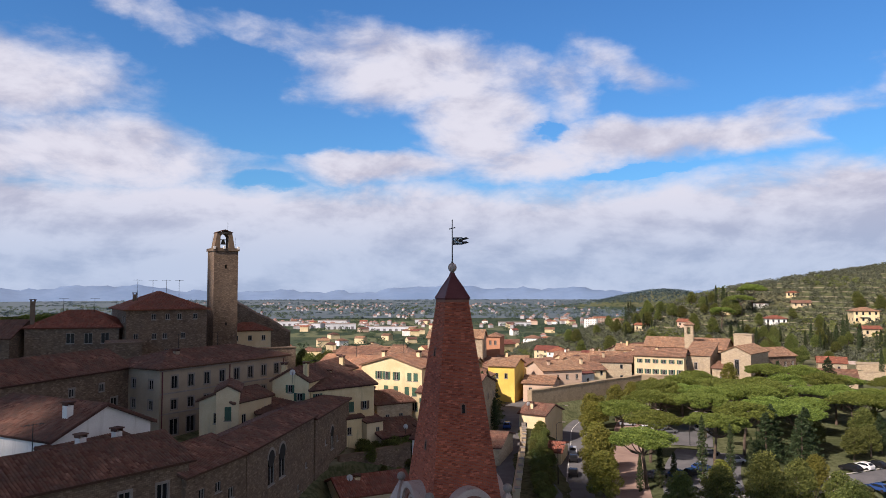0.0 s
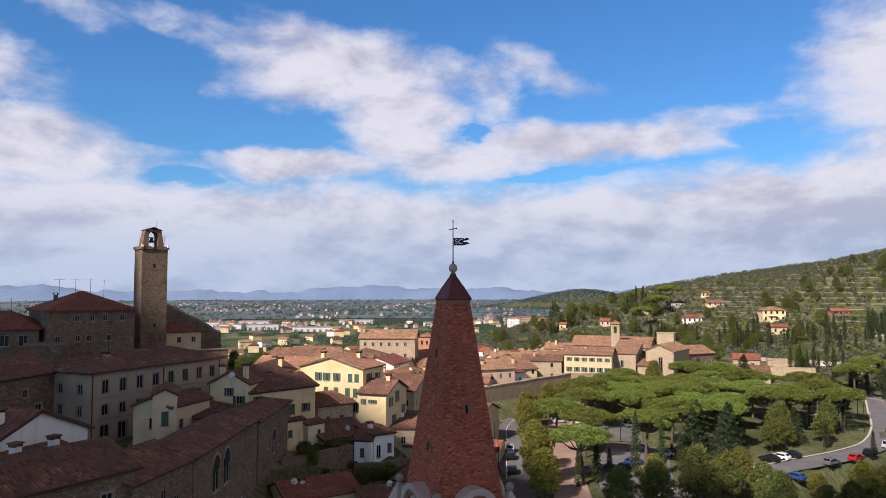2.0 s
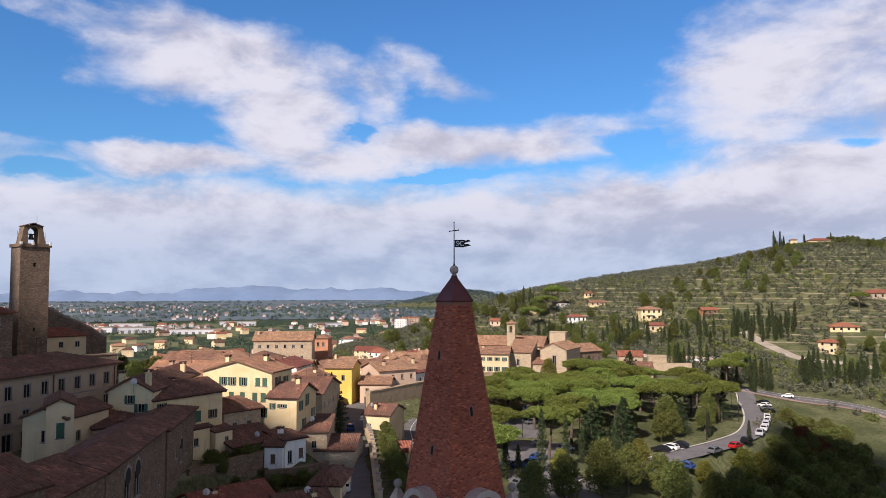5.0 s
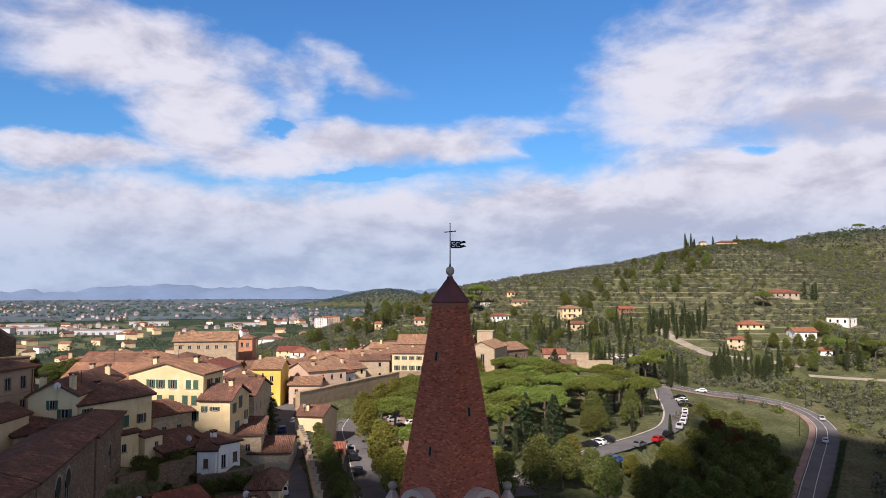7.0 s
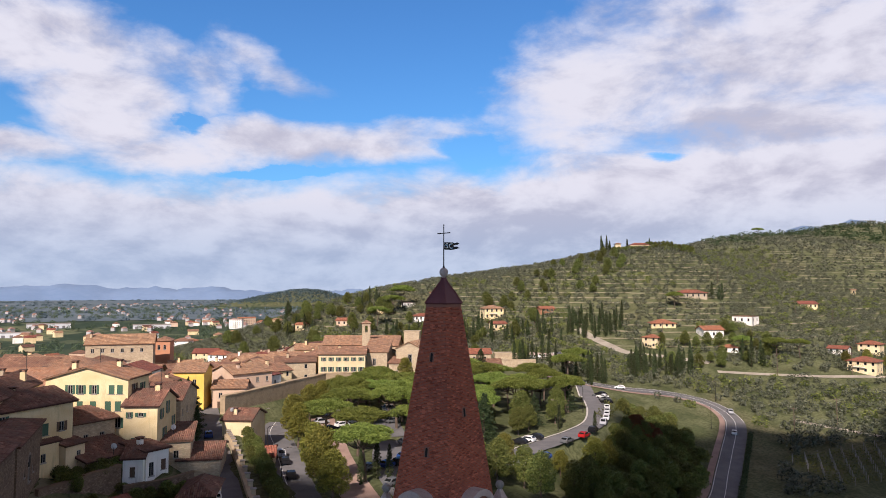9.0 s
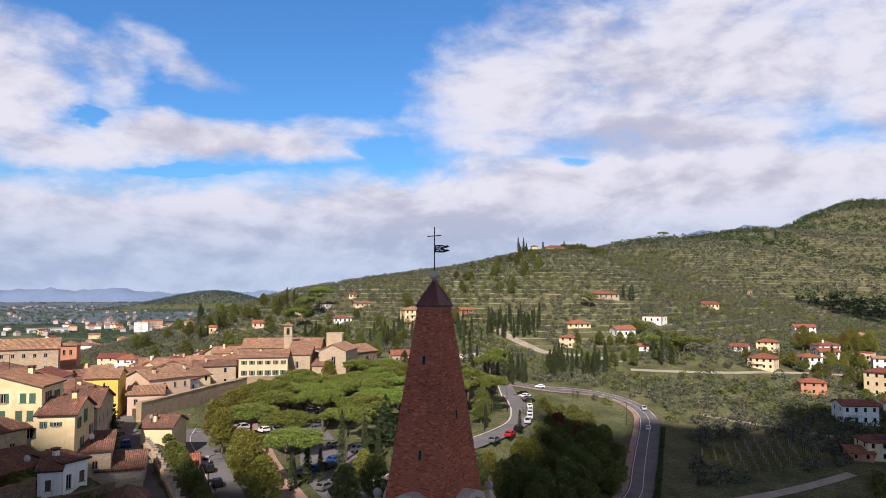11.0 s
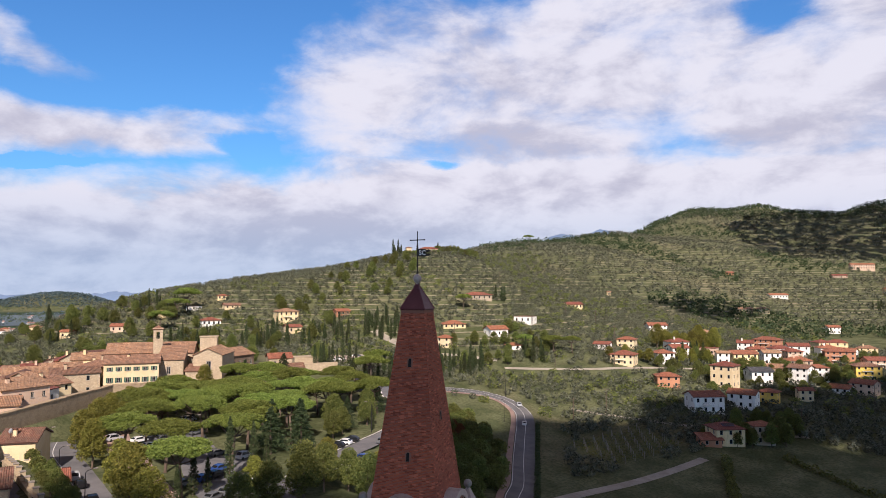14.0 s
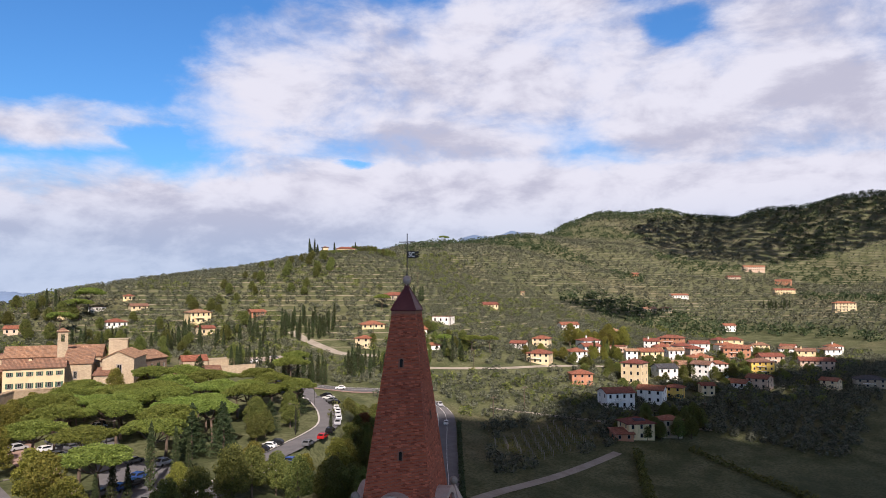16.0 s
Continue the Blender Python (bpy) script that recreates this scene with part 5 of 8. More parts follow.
house("long yellow house with green shutters and tile roof", (-20.4, 109.4), (-11.4, 117.0), 9, 13.5, 24.6, YELLOW, ROOF_OLD, "gable", 1.6, 0.5, [(1.2, 9.2, 0.8, 1.1), (2.8, 6.6, 1.0, 1.6, "green shut"), (5.0, 6.6, 1.0, 1.6, "green shut"), (7.4, 6.8, 1.0, 1.6, "green shut"), (10.0, 7.0, 0.8, 1.3, "brown"), (7.8, 2.4, 1.2, 1.9), (9.4, 2.4, 1.2, 1.9)], [(4, 6, 0.9, 1.3)], (), "green", 6, "house", "house", [(6.5, 5.5, 1.0)], aerials=[(3, 4)])
house("low lean-to roof below the yellow houses", (-27.0, 103.5), (-20.6, 107.8), 6, 15.0, 22.0, CREAM, ROOF_OLD, "shed", 1.4, 0.4, [(2, 4.6, 0.8, 1.0)], name="lean_to")
house("small cream annex with a tiled lean-to roof", (-12.2, 113.8), (-9.8, 116.0), 3.5, 12.5, 18.8, CREAM, ROOF_OLD, "shed", 0.7, 0.3, [(2.2, 4.2, 0.7, 1.0)], name="annex")
house("stone house with broad old tile roof in a garden", (-11.2, 120.5), (-5.4, 124.0), 9, 12.5, 20.6, STONE_PALE, ROOF_OLD, "gable", 1.5, 0.5, [(2.0, 5.0, 0.8, 1.1), (4.6, 5.0, 0.8, 1.1)], name="stone_house", chimneys=[(2, 6, 1)])
house("low stone outbuilding with mossy tiles", (-9.6, 113.5), (-2.6, 118.6), 7, 11.5, 16.4, STONE_PALE, ROOF_OLD, "shed", 1.8, 0.4, [(2.0, 2.2, 0.8, 1.2, "green shut"), (5.5, 1.8, 0.9, 1.4, "green shut")], name="outbuilding", category="outbuilding")
house("small yellow house with a low tile roof in the cluster", (-24.5, 104.5), (-21.0, 106.8), 4.5, 15.0, 20.8, YELLOW, ROOF_OLD, "gable", 0.8, 0.35, [(1.8, 3.6, 0.7, 1.1, "green shut")], name="house", chimneys=[(1.0, 1.5, 0.8)])
house("low tiled porch against the long yellow house", (-16.4, 111.6), (-13.0, 114.4), 2.6, 13.5, 19.6, YELLOW, ROOF_OLD, "shed", 0.7, 0.3, [(2.0, 3.4, 0.8, 1.2)], name="annex")
YF = math.hypot(11.3, 6.3)
house("large yellow four-storey house with green shutters", (-15.0, 130.3), (-3.7, 124.0), 7.5, 13.0, 26.3, YELLOW, ROOF_SUN, "cross", 1.8, 0.4,
      [(q * YF, 10.8, 0.75, 1.4, "green") for q in (0.30, 0.43, 0.59)] + [(q * YF, 10.8, 0.9, 1.4, "green shut") for q in (0.80, 0.90)] + [(q * YF, 8.2, 0.95, 1.5, "green shut") for q in (0.42, 0.58, 0.76, 0.88)] + [(0.88 * YF, 5.6, 1.0, 1.6, "green"), (0.88 * YF, 2.2, 1.1, 1.6, "green"), (0.5 * YF, 2.2, 1.0, 1.5, "green"), (0.5 * YF, 5.4, 1.0, 1.5, "green shut")],
      [(2.2, 10.4, 1.0, 1.8, "brown"), (5.2, 10.6, 0.9, 1.4, "green")], (), "green", 5, "yellow_house", "house", [(3.0, 3.0, 1.2), (9.0, 5.5, 1.2)], aerials=[(6, 5)])
house("old stone house with broad lichened tile roof behind the yellow house", (-2.2, 139.5), (6.0, 136.5), 15, 10.5, 20.6, STONE_PALE, ROOF_OLD, "gable", 2.2, 0.4, rows_of(8.7, 2, 3, 0.8, 1.2, 4.0, 3.0), rows_of(15, 2, 4, 0.8, 1.2, 4.0, 3.0), name="stone_house", chimneys=[(2, 4, 1.2), (6, 9, 1.0)], aerials=[(4, 6)])
house("town house with weathered ochre tiles above the street", (-3.0, 157.0), (8.0, 153.5), 13, 10.5, 20.2, CREAM, ROOF_SUN, "cross", 2.0, 0.4, rows_of(11.5, 2, 4, 0.8, 1.2, 4.2, 3.0), rows_of(13, 2, 3, 0.8, 1.2, 4.0, 3.0), name="house", chimneys=[(3, 3, 1.2), (8, 8, 1.0)])
house("long house with a wide red-brown roof beside the yellow house", (-26.5, 146.0), (-14.0, 141.0), 12, 14.0, 23.8, BEIGE, ROOF_SUN, "gable", 2.4, 0.5, rows_of(13.4, 2, 4, 0.9, 1.3, 4.0, 3.2), name="house", chimneys=[(4, 3, 1.2), (9, 7, 1.0)], aerials=[(7, 5)])
house("narrow house with old tiles between taller roofs", (-13.0, 146.0), (-4.5, 142.5), 11, 13.0, 22.6, PINK, ROOF_SUN, "gable", 1.8, 0.4, rows_of(9, 2, 3, 0.8, 1.2, 4.0, 3.0), name="house", chimneys=[(2, 4, 1.1)])
house("yellow lower wing with balcony door and red-brown roof", (-4.4, 122.6), (0.2, 120.4), 9, 12.6, 22.4, YELLOW, ROOF_OLD, "gable", 1.9, 0.4,
      [(0.9, 7.8, 0.5, 0.9), (2.6, 8.0, 0.8, 0.6), (2.4, 3.2, 1.1, 1.6, "green")], [(2.0, 7.4, 0.8, 1.5), (4.8, 7.8, 0.8, 1.9), (3.4, 4.0, 0.9, 1.8), (7.6, 5.5, 0.8, 1.4)], (), "green", 4, "house", "house", [(3.8, 4.0, 1.6)])
house("stone cottage with lichened tiles beside the yellow wing", (1.2, 121.6), (5.2, 120.6), 8, 10.8, 16.6, STONE_PALE, ROOF_OLD, "shed", 1.3, 0.4, [(2.0, 3.0, 0.8, 1.2)], name="cottage")
house("square stone house with brown tile roof on the street", (3.4, 121.0), (9.4, 119.2), 12, 8.8, 13.6, STONE_PALE, ROOF_OLD, "gable", 1.4, 0.4, [(0.9, 0.2, 1.1, 2.2), (4.5, 1.6, 0.6, 0.8)], (), (), "plain", 3, "stone_house", "house")
house("white house with small balcony and brown roof", (-5.0, 114.4), (-2.4, 113.6), 6.5, 11.0, 16.2, WHITE, ROOF_OLD, "gable", 1.0, 0.4, [(1.3, 2.4, 0.7, 1.4, "brown shut")], [(2, 2.2, 0.8, 1.9)], (), "plain", 3, "white_house", "house")
house("white house with flat-pitched roof above a garden wall", (-1.9, 114.6), (1.4, 116.4), 6, 11.0, 16.8, WHITE, ROOF_OLD, "shed", 0.5, 0.4, [(0.9, 2.0, 0.8, 2.0), (2.9, 2.6, 0.8, 1.5, "brown shut")], name="white_house", chimneys=[(1, 3, 0.9)])
house("small white house with red-brown hipped roof on the street", (1.0, 103.0), (5.0, 101.6), 8, 8.5, 13.0, CREAM, ROOF_OLD, "hip", 1.2, 0.5, [(2.0, 1.6, 0.8, 1.1)], rows_of(8, 1, 2, 0.8, 1.1, 1.6), name="house")
house("low house with bright red tile roof", (-13.0, 92.5), (-4.0, 97.0), 8, 8.5, 13.2, CREAM, ROOF_RED, "gable", 1.5, 0.4, [(2.5, 1.6, 0.8, 1.2), (7, 1.4, 0.9, 1.8)], name="house", chimneys=[(3, 3, 0.8)])
house("low brown-roofed house with satellite dish", (-3.4, 92.0), (3.4, 93.5), 9, 8.0, 12.2, CREAM, ROOF_OLD, "gable", 1.4, 0.4, [(2, 1.4, 0.8, 1.2)], name="house", chimneys=[(5, 3, 0.8)])
house("ochre-yellow street house with pale shutters", (11.9, 187.0), (18.6, 184.4), 10, 10.4, 20.0, OCHRE, ROOF_SUN, "gable", 1.6, 0.5, [(2.4, 6.2, 0.9, 1.4), (4.9, 6.2, 0.9, 1.4)], name="house")
house("pink-fronted house with ochre roof and garage", (21.0, 186.0), (28.4, 183.4), 9, 9.8, 15.6, PINK, ROOF_SUN, "gable", 1.5, 0.5, rows_of(7.6, 1, 2, 0.9, 1.3, 3.2), name="house", doors=[(2, 1.6, 2.2)])
house("tall brown stone house with red tile roof by the wall", (27.0, 190.5), (38.0, 194.0), 11, 9.5, 18.2, PINK, ROOF_SUN, "gable", 2.0, 0.5, rows_of(11.5, 2, 4, 0.8, 1.3, 3.0, 3.0), [(4, 5, 0.9, 1.4)], name="house", chimneys=[(3, 3, 1)])
house("white low annex with roof terrace behind the wall", (33.0, 197.0), (44.0, 206.0), 7, 9.5, 15.8, WHITE, ROOF_RED, "shed", 1.0, 0.3, rows_of(13, 1, 4, 0.8, 1.2, 3.6), name="house")
house("cream house with tiled hipped roof at the street's edge", (16.2, 150.8), (21.2, 147.6), 9, 7.5, 13.9, CREAM, ROOF_OLD, "gable", 1.6, 0.4, [(1.4, 3.4, 0.8, 1.0), (4.6, 3.2, 0.7, 1.0)], name="house", chimneys=[(2, 2, 1.0)])
house("low house with a pale red roof beside the lane", (18.0, 134.5), (22.0, 133.2), 9, 7.0, 9.6, CREAM, ROOF_RED, "gable", 0.9, 0.35, [(2.0, 0.8, 1.0, 1.2)], name="house")
house("long stone convent building with ochre tile roof", (-5.4, 247.0), (13.6, 243.6), 12, 11.0, 23.2, STONE_PALE, ROOF_SUN, "gable", 2.6, 0.5, [(2.0 + 2.8 * i, 9.4, 0.9, 1.2) for i in range(7)] + [(4.0 + 4 * i, 5.5, 0.9, 1.3) for i in range(4)], [(6.0, 7.5, 1.4, 2.4)], name="convent", category="convent", chimneys=[(1.0, 4.0, 1.6), (10, 6, 0.8)], aerials=[(12, 6)])
house("white house with green-shuttered gable on the far side", (-22.6, 205.0), (-13.2, 199.0), 11, 11.5, 21.6, WHITE, ROOF_OLD, "cross", 1.7, 0.4, [(4, 7.0, 1.3, 1.4, "green"), (8.5, 7.2, 1.2, 1.2, "green")], name="white_house")
house("bright yellow house with a brown hipped roof", (-9.5, 203.0), (-1.5, 199.5), 11, 11.0, 21.2, OCHRE, ROOF_OLD, "hip", 1.8, 0.4, rows_of(8.7, 2, 3, 0.9, 1.4, 3.5, 3.3), name="house")
house("cream tower-like house with arched loggia", (16.0, 262.0), (21.0, 260.5), 8, 9.0, 22.6, ORANGE, ROOF_SUN, "hip", 1.2, 0.4, [(1.6, 10.4, 0.9, 1.6), (3.5, 10.4, 0.9, 1.6)], name="house")

# ---- the church on the hill's edge ----
house("pale yellow convent wing with a long tiled roof", (57.6, 213.0), (70.4, 206.6), 10, 12.6, 20.3, CREAM, ROOF_SUN, "gable", 1.9, 0.5,
      [(1.6 + 2.3 * i, 5.4, 0.8, 1.1, "green") for i in range(6)] + [(1.6 + 2.3 * i, 2.2, 0.9, 1.4, "green") for i in range(6)], [(5, 5, 0.9, 1.3)], (), "green", 4, "convent_wing", "convent", [(6.0, 4.0, 1.0)])
house("sandstone church nave with a broad ochre tile roof", (67.4, 236.4), (80.6, 229.2), 10, 12.0, 21.2, STONE_PALE, ROOF_SUN, "gable", 2.8, 0.5, (), (), (), "plain", 4, "church_nave", "church")
house("sandstone church transept with steep tiled gable", (80.6, 229.0), (89.0, 223.0), 11, 12.0, 21.0, STONE_PALE, ROOF_SUN, "gable", 3.0, 0.5, (), (), (), "plain", 4, "church_transept", "church")
house("square stone chapel with a small arched window", (72.6, 212.0), (78.6, 208.2), 12, 11.5, 20.4, STONE_PALE, ROOF_SUN, "shed", 3.2, 0.4, [(3.0, 4.6, 0.9, 2.0)], (), (), "stone", 4, "chapel", "church")
house("stone gabled choir with tall pointed window", (82.4, 209.6), (88.6, 203.6), 14, 11.5, 21.4, STONE_PALE, ROOF_SUN, "cross", 2.0, 0.4, [(4.6, 3.4, 1.2, 4.4)], (), (), "stone", 4, "church_choir", "church")
house("low stone sacristy against the church", (78.8, 207.4), (82.6, 204.4), 6, 11.0, 17.0, STONE_PALE, ROOF_SUN, "shed", 1.4, 0.4, [(2.6, 2.2, 0.7, 1.4)], (), (), "plain", 4, "sacristy", "church")
house("squat stone turret beside the church roof", (93.0, 226.0), (97.5, 223.0), 4.5, 12.0, 25.4, STONE_PALE, STONE_PALE, "flat", 0.2, 0.1, name="turret", category="tower")
house("long brown stone cloister with red tile roof", (95.0, 217.0), (111.0, 222.5), 11, 11.0, 19.2, STONE, ROOF_SUN, "gable", 2.2, 0.5, rows_of(17, 2, 6, 0.9, 1.5, 1.6, 3.2), name="cloister", category="convent")
house("low stone barn with old tiles above the park", (106.5, 213.0), (121.0, 206.5), 10, 8.5, 14.0, STONE_PALE, ROOF_OLD, "gable", 2.0, 0.4, rows_of(15, 1, 4, 0.8, 1.1, 2.4), name="barn", category="barn")
house("small stone house with tiled roof by the cloister", (121.0, 228.5), (128.5, 225.0), 8, 9.5, 16.4, STONE_PALE, ROOF_RED, "gable", 1.6, 0.4, rows_of(8, 2, 2, 0.9, 1.2, 1.5, 3), name="house")


def church_tower():
    S, H = 2.7, 16.6
    top = thing("church_tower", pose(76.8, 224.6, 12.0, 0, 0, -24), "slim sandstone bell tower with open belfry", "tower")
    for m in (pose(0, 0, 0), pose(S, 0, 0, 0, 0, 90), pose(S, S, 0, 0, 0, 180), pose(0, S, 0, 0, 0, -90)):
        hang("wall", wall_mesh("wall", S, H, [(S / 2, H - 3.0, 1.0, 2.2)], 0.4, base=-3), STONE_PALE, top, m=m)
        bm = bmesh.new()
        ring_arch(bm, 0.5, 0.75, -0.05, 0.3, H - 0.8, 12)
        part("arch", bm, STONE_PALE, top).matrix_basis = m @ pose(S / 2, 0, 0)
    boxes("cornice", STONE_PALE, top, [(-0.2, S + 0.2, -0.2, S + 0.2, H, H + 0.3), (-0.12, S + 0.12, -0.12, S + 0.12, H - 3.5, H - 3.3)])
    hang("roof", roof_mesh(S, S, H + 0.3, "hip", 0.9, 0.4), ROOF_SUN, top)
    boxes("belfry_floor", DARK, top, [(0.3, S - 0.3, 0.3, S - 0.3, H - 3.2, H - 3.05)])


church_tower()

# ---- walls ----
def long_wall(label, line, z, thick, material, name="town_wall", deep=10.0, fall=0.0):
    """A free-standing wall along a line, level on top."""
    for i, (p, q) in enumerate(zip(line, line[1:])):
        a, b = Vector(p), Vector(q)
        L = (b - a).length
        yaw = math.degrees(math.atan2(b.y - a.y, b.x - a.x))
        za, zb = z - fall * i, z - fall * (i + 1)
        verts, faces, uvs = [], [], []
        n = max(1, int(L / 3))
        top = thing(name, pose(a.x, a.y, 0, 0, 0, yaw), label, "wall", kind="structure")
        me = wall_mesh("face", L, za, [], base=za - deep)
        hang("face", me, material, top)
        hang("back", wall_mesh("back", L, za, [], base=za - deep), material, top, m=pose(L, thick, 0, 0, 0, 180))
        boxes("coping", material, top, [(i2 * L / n + 0.02, (i2 + 1) * L / n - 0.02, -0.08, thick + 0.08, za + random.uniform(-0.12, 0.05), za + random.uniform(0.12, 0.3)) for i2 in range(n)])
        boxes("end", material, top, [(-0.02, 0.3, 0.01, thick - 0.01, za - deep, za - 0.02), (L - 0.3, L + 0.02, 0.01, thick - 0.01, za - deep, za - 0.02)])


TOWN_STONE = masonry("town_wall_stone", (0.34, 0.255, 0.16), (0.41, 0.315, 0.205), (0.32, 0.25, 0.17), 0.42, 0.2, gap=0.02, worn=(0.20, 0.145, 0.095), amount=0.65, odd=0.15)
long_wall("high weathered rubble-stone town wall", [(22.0, 176.0), (34.0, 186.5), (46.0, 197.0), (58.0, 207.0), (74.0, 204.5)], 14.6, 1.4, TOWN_STONE, deep=12)
long_wall("garden retaining wall of rubble stone", [(-15.2, 104.6), (-10.0, 109.0), (-5.2, 113.8)], 15.3, 0.6, STONE, "garden_wall", 7)
long_wall("low garden wall under a hedge beside the white houses", [(-5.0, 112.6), (1.0, 114.0), (5.2, 117.0)], 12.4, 0.5, STONE, "garden_wall", 4)
long_wall("low stone wall with piers along the street", [(10.2, 100.0), (13.1, 120.0), (15.6, 138.0), (16.4, 147.0)], 11.4, 0.5, STONE_PALE, "street_wall", 7)
long_wall("stone retaining wall below the convent", [(128.0, 222.0), (143.0, 217.0)], 14.0, 0.8, STONE_PALE, "retaining_wall", 8)
long_wall("long pale concrete wall behind the upper car park", [(150.0, 262.0), (162.0, 255.5), (168.5, 243.0), (170.0, 229.0)], 13.0, 0.5, SPIRE_STONE, "retaining_wall", 5)
house("square stone store with a flat top above the car park", (142.0, 243.0), (150.5, 238.5), 7, 8.0, 14.2, STONE_PALE, STONE_PALE, "flat", 0.2, 0.1, [(3.0, 3.0, 0.8, 1.0)], name="store", category="outbuilding")


def street_piers(line, z, n):
    """Squat brick piers with stone caps standing along the street's wall."""
    for k in range(n):
        t = (len(line) - 1) * k / (n - 1)
        i = min(int(t), len(line) - 2)
        x = line[i][0] + (line[i + 1][0] - line[i][0]) * (t - i)
        y = line[i][1] + (line[i + 1][1] - line[i][1]) * (t - i)
        top = thing("wall_pier", pose(x + 0.2, y, z - 1.0, 0, 0, -8), "squat stone pier with a flat cap along the street wall", "pier", "piers along the street")
        boxes("shaft", STONE_PALE, top, [(-0.34, 0.34, -0.34, 0.34, -3.0, 1.8)])
        boxes("cap", TRIM, top, [(-0.44, 0.44, -0.44, 0.44, 1.8, 1.95)], "", 0.03)


street_piers([(10.2, 100.0), (13.1, 120.0), (15.6, 138.0), (16.4, 147.0)], 11.4, 15)


def dish(x, y, z, yaw):
    """A small satellite dish on a short bracket."""
    top = thing("satellite_dish", pose(x, y, z, 0, 0, yaw), "small white satellite dish on a roof bracket", "satellite dish", "satellite dishes")
    bm = bmesh.new()
    rows = [[bm.verts.new((r * math.cos(a * math.pi / 8), -0.25 + 0.3 * r * r, 0.75 + r * math.sin(a * math.pi / 8))) for a in range(16)] for r in (0.06, 0.22, 0.36, 0.45)]
    for p, q in zip(rows, rows[1:]):
        for k in range(16):
            bm.faces.new((p[k], p[(k + 1) % 16], q[(k + 1) % 16], q[k]))
    bm.faces.new(rows[0])
    part("reflector", bm, DISH, top, "", True)
    boxes("bracket", IRON, top, [(-0.025, 0.025, -0.24, -0.19, -0.9, 0.8), (-0.02, 0.02, -0.65, -0.25, 0.42, 0.46)])


for dx, dy, dz, dyaw in ((-23.0, 108.0, 26.6, 20), (-6.0, 116.0, 16.9, -30), (0.0, 96.5, 13.2, 10), (18.0, 151.0, 14.9, 30), (-12.5, 96.0, 14.0, -10), (-27.5, 70.0, 24.3, 0), (3.0, 124.0, 17.4, 20)):
    dish(dx, dy, dz, dyaw)


# ---- villas on the slopes ----
def villa(label, x, y, yaw, L, deep, h, wall, roof, kind, floors, n):
    """A detached house whose front's middle stands at x, y."""
    z = gz(x, y)
    L, deep, h = 0.86 * L, 0.78 * deep, 0.9 * h
    u = Vector((math.cos(radians(yaw)), math.sin(radians(yaw))))
    c = Vector((x, y))
    a, b = c - u * L / 2, c + u * L / 2
    m = max(1, round(deep / 4))
    k = h / floors
    hi = min(1.5, k * 0.5)
    side = rows_of(deep, floors, m, 0.9, hi, k * 0.3, k)
    top = house(label, a, b, deep, z, z + h, wall, roof, kind, min(L, deep) * 0.18, 0.6, rows_of(L, floors, n, 1.0, hi, k * 0.3, k), side, side, "far", 3.0, "villa", "house")
    if floors > 1 and L > 10 and kind != "shed":
        for f in range(1, floors):
            bal = boxes("balcony", WHITE, top, [(L * 0.22, L * 0.62, -1.2, 0.0, f * k - 0.1, f * k + 0.05)])
            boxes("railing", IRON, bal, [(L * 0.22, L * 0.62, -1.2, -1.16, f * k + 0.95, f * k + 1.0)] + [(L * 0.22 + i * 0.4, L * 0.22 + i * 0.4 + 0.03, -1.2, -1.17, f * k + 0.05, f * k + 0.95) for i in range(int(L * 0.4 / 0.4) + 1)])
    return top


villa("cream two-storey villa with a red hipped roof", 267.9, 169.7, -74.8, 12.3, 10.9, 5.5, CREAM, ROOF_RED, "hip", 2, 4)
villa("white house with red tiled roof beside the lane", 293.9, 160.8, -38.2, 9.9, 10.0, 6.2, WHITE, ROOF_RED, "hip", 2, 3)
villa("white house with low red roof", 323.1, 167.0, -39.2, 10.3, 10.4, 5.8, WHITE, ROOF_RED, "gable", 2, 3)
villa("pink flat-roofed house among garden trees", 350.8, 166.1, -81.0, 11.4, 10.2, 4.5, PINK, ROOF_RED, "flat", 1, 3)
villa("small white rendered house with tiled roof", 334.7, 150.1, -56.3, 7.2, 6.2, 6.3, WHITE, ROOF_SUN, "gable", 2, 2)
villa("cream-yellow terraced house with red roof", 344.1, 142.5, -43.8, 14.7, 11.0, 6.8, YELLOW, ROOF_RED, "gable", 2, 4)
villa("pale rendered house with ochre roof", 362.3, 135.8, -51.6, 9.7, 9.2, 7.2, WHITE, ROOF_SUN, "gable", 2, 3)
villa("pink rendered house with red roof", 377.0, 129.0, -47.1, 9.2, 9.3, 7.9, PINK, ROOF_RED, "hip", 3, 3)
villa("cream three-storey apartment house with balconies", 277.7, 128.5, -90.1, 10.8, 10.5, 10.6, CREAM, ROOF_RED, "hip", 3, 3)
villa("white house with dark grey roof", 300.3, 119.4, -44.9, 10.8, 10.8, 7.2, WHITE, SLATE, "gable", 2, 3)
villa("long white house with ochre roof", 321.7, 111.6, -95.2, 10.0, 9.7, 8.1, WHITE, ROOF_SUN, "gable", 3, 3)
villa("white house with orange-red roof", 334.8, 105.8, -54.7, 9.6, 9.1, 7.8, WHITE, ROOF_RED, "hip", 3, 3)
villa("orange brick house with red hipped roof", 255.6, 141.4, -52.3, 10.5, 9.1, 5.5, ORANGE, ROOF_RED, "hip", 2, 3)
villa("large white house with balconies and red roof", 238.0, 117.1, -41.2, 13.5, 11.0, 7.3, WHITE, ROOF_RED, "gable", 2, 4)
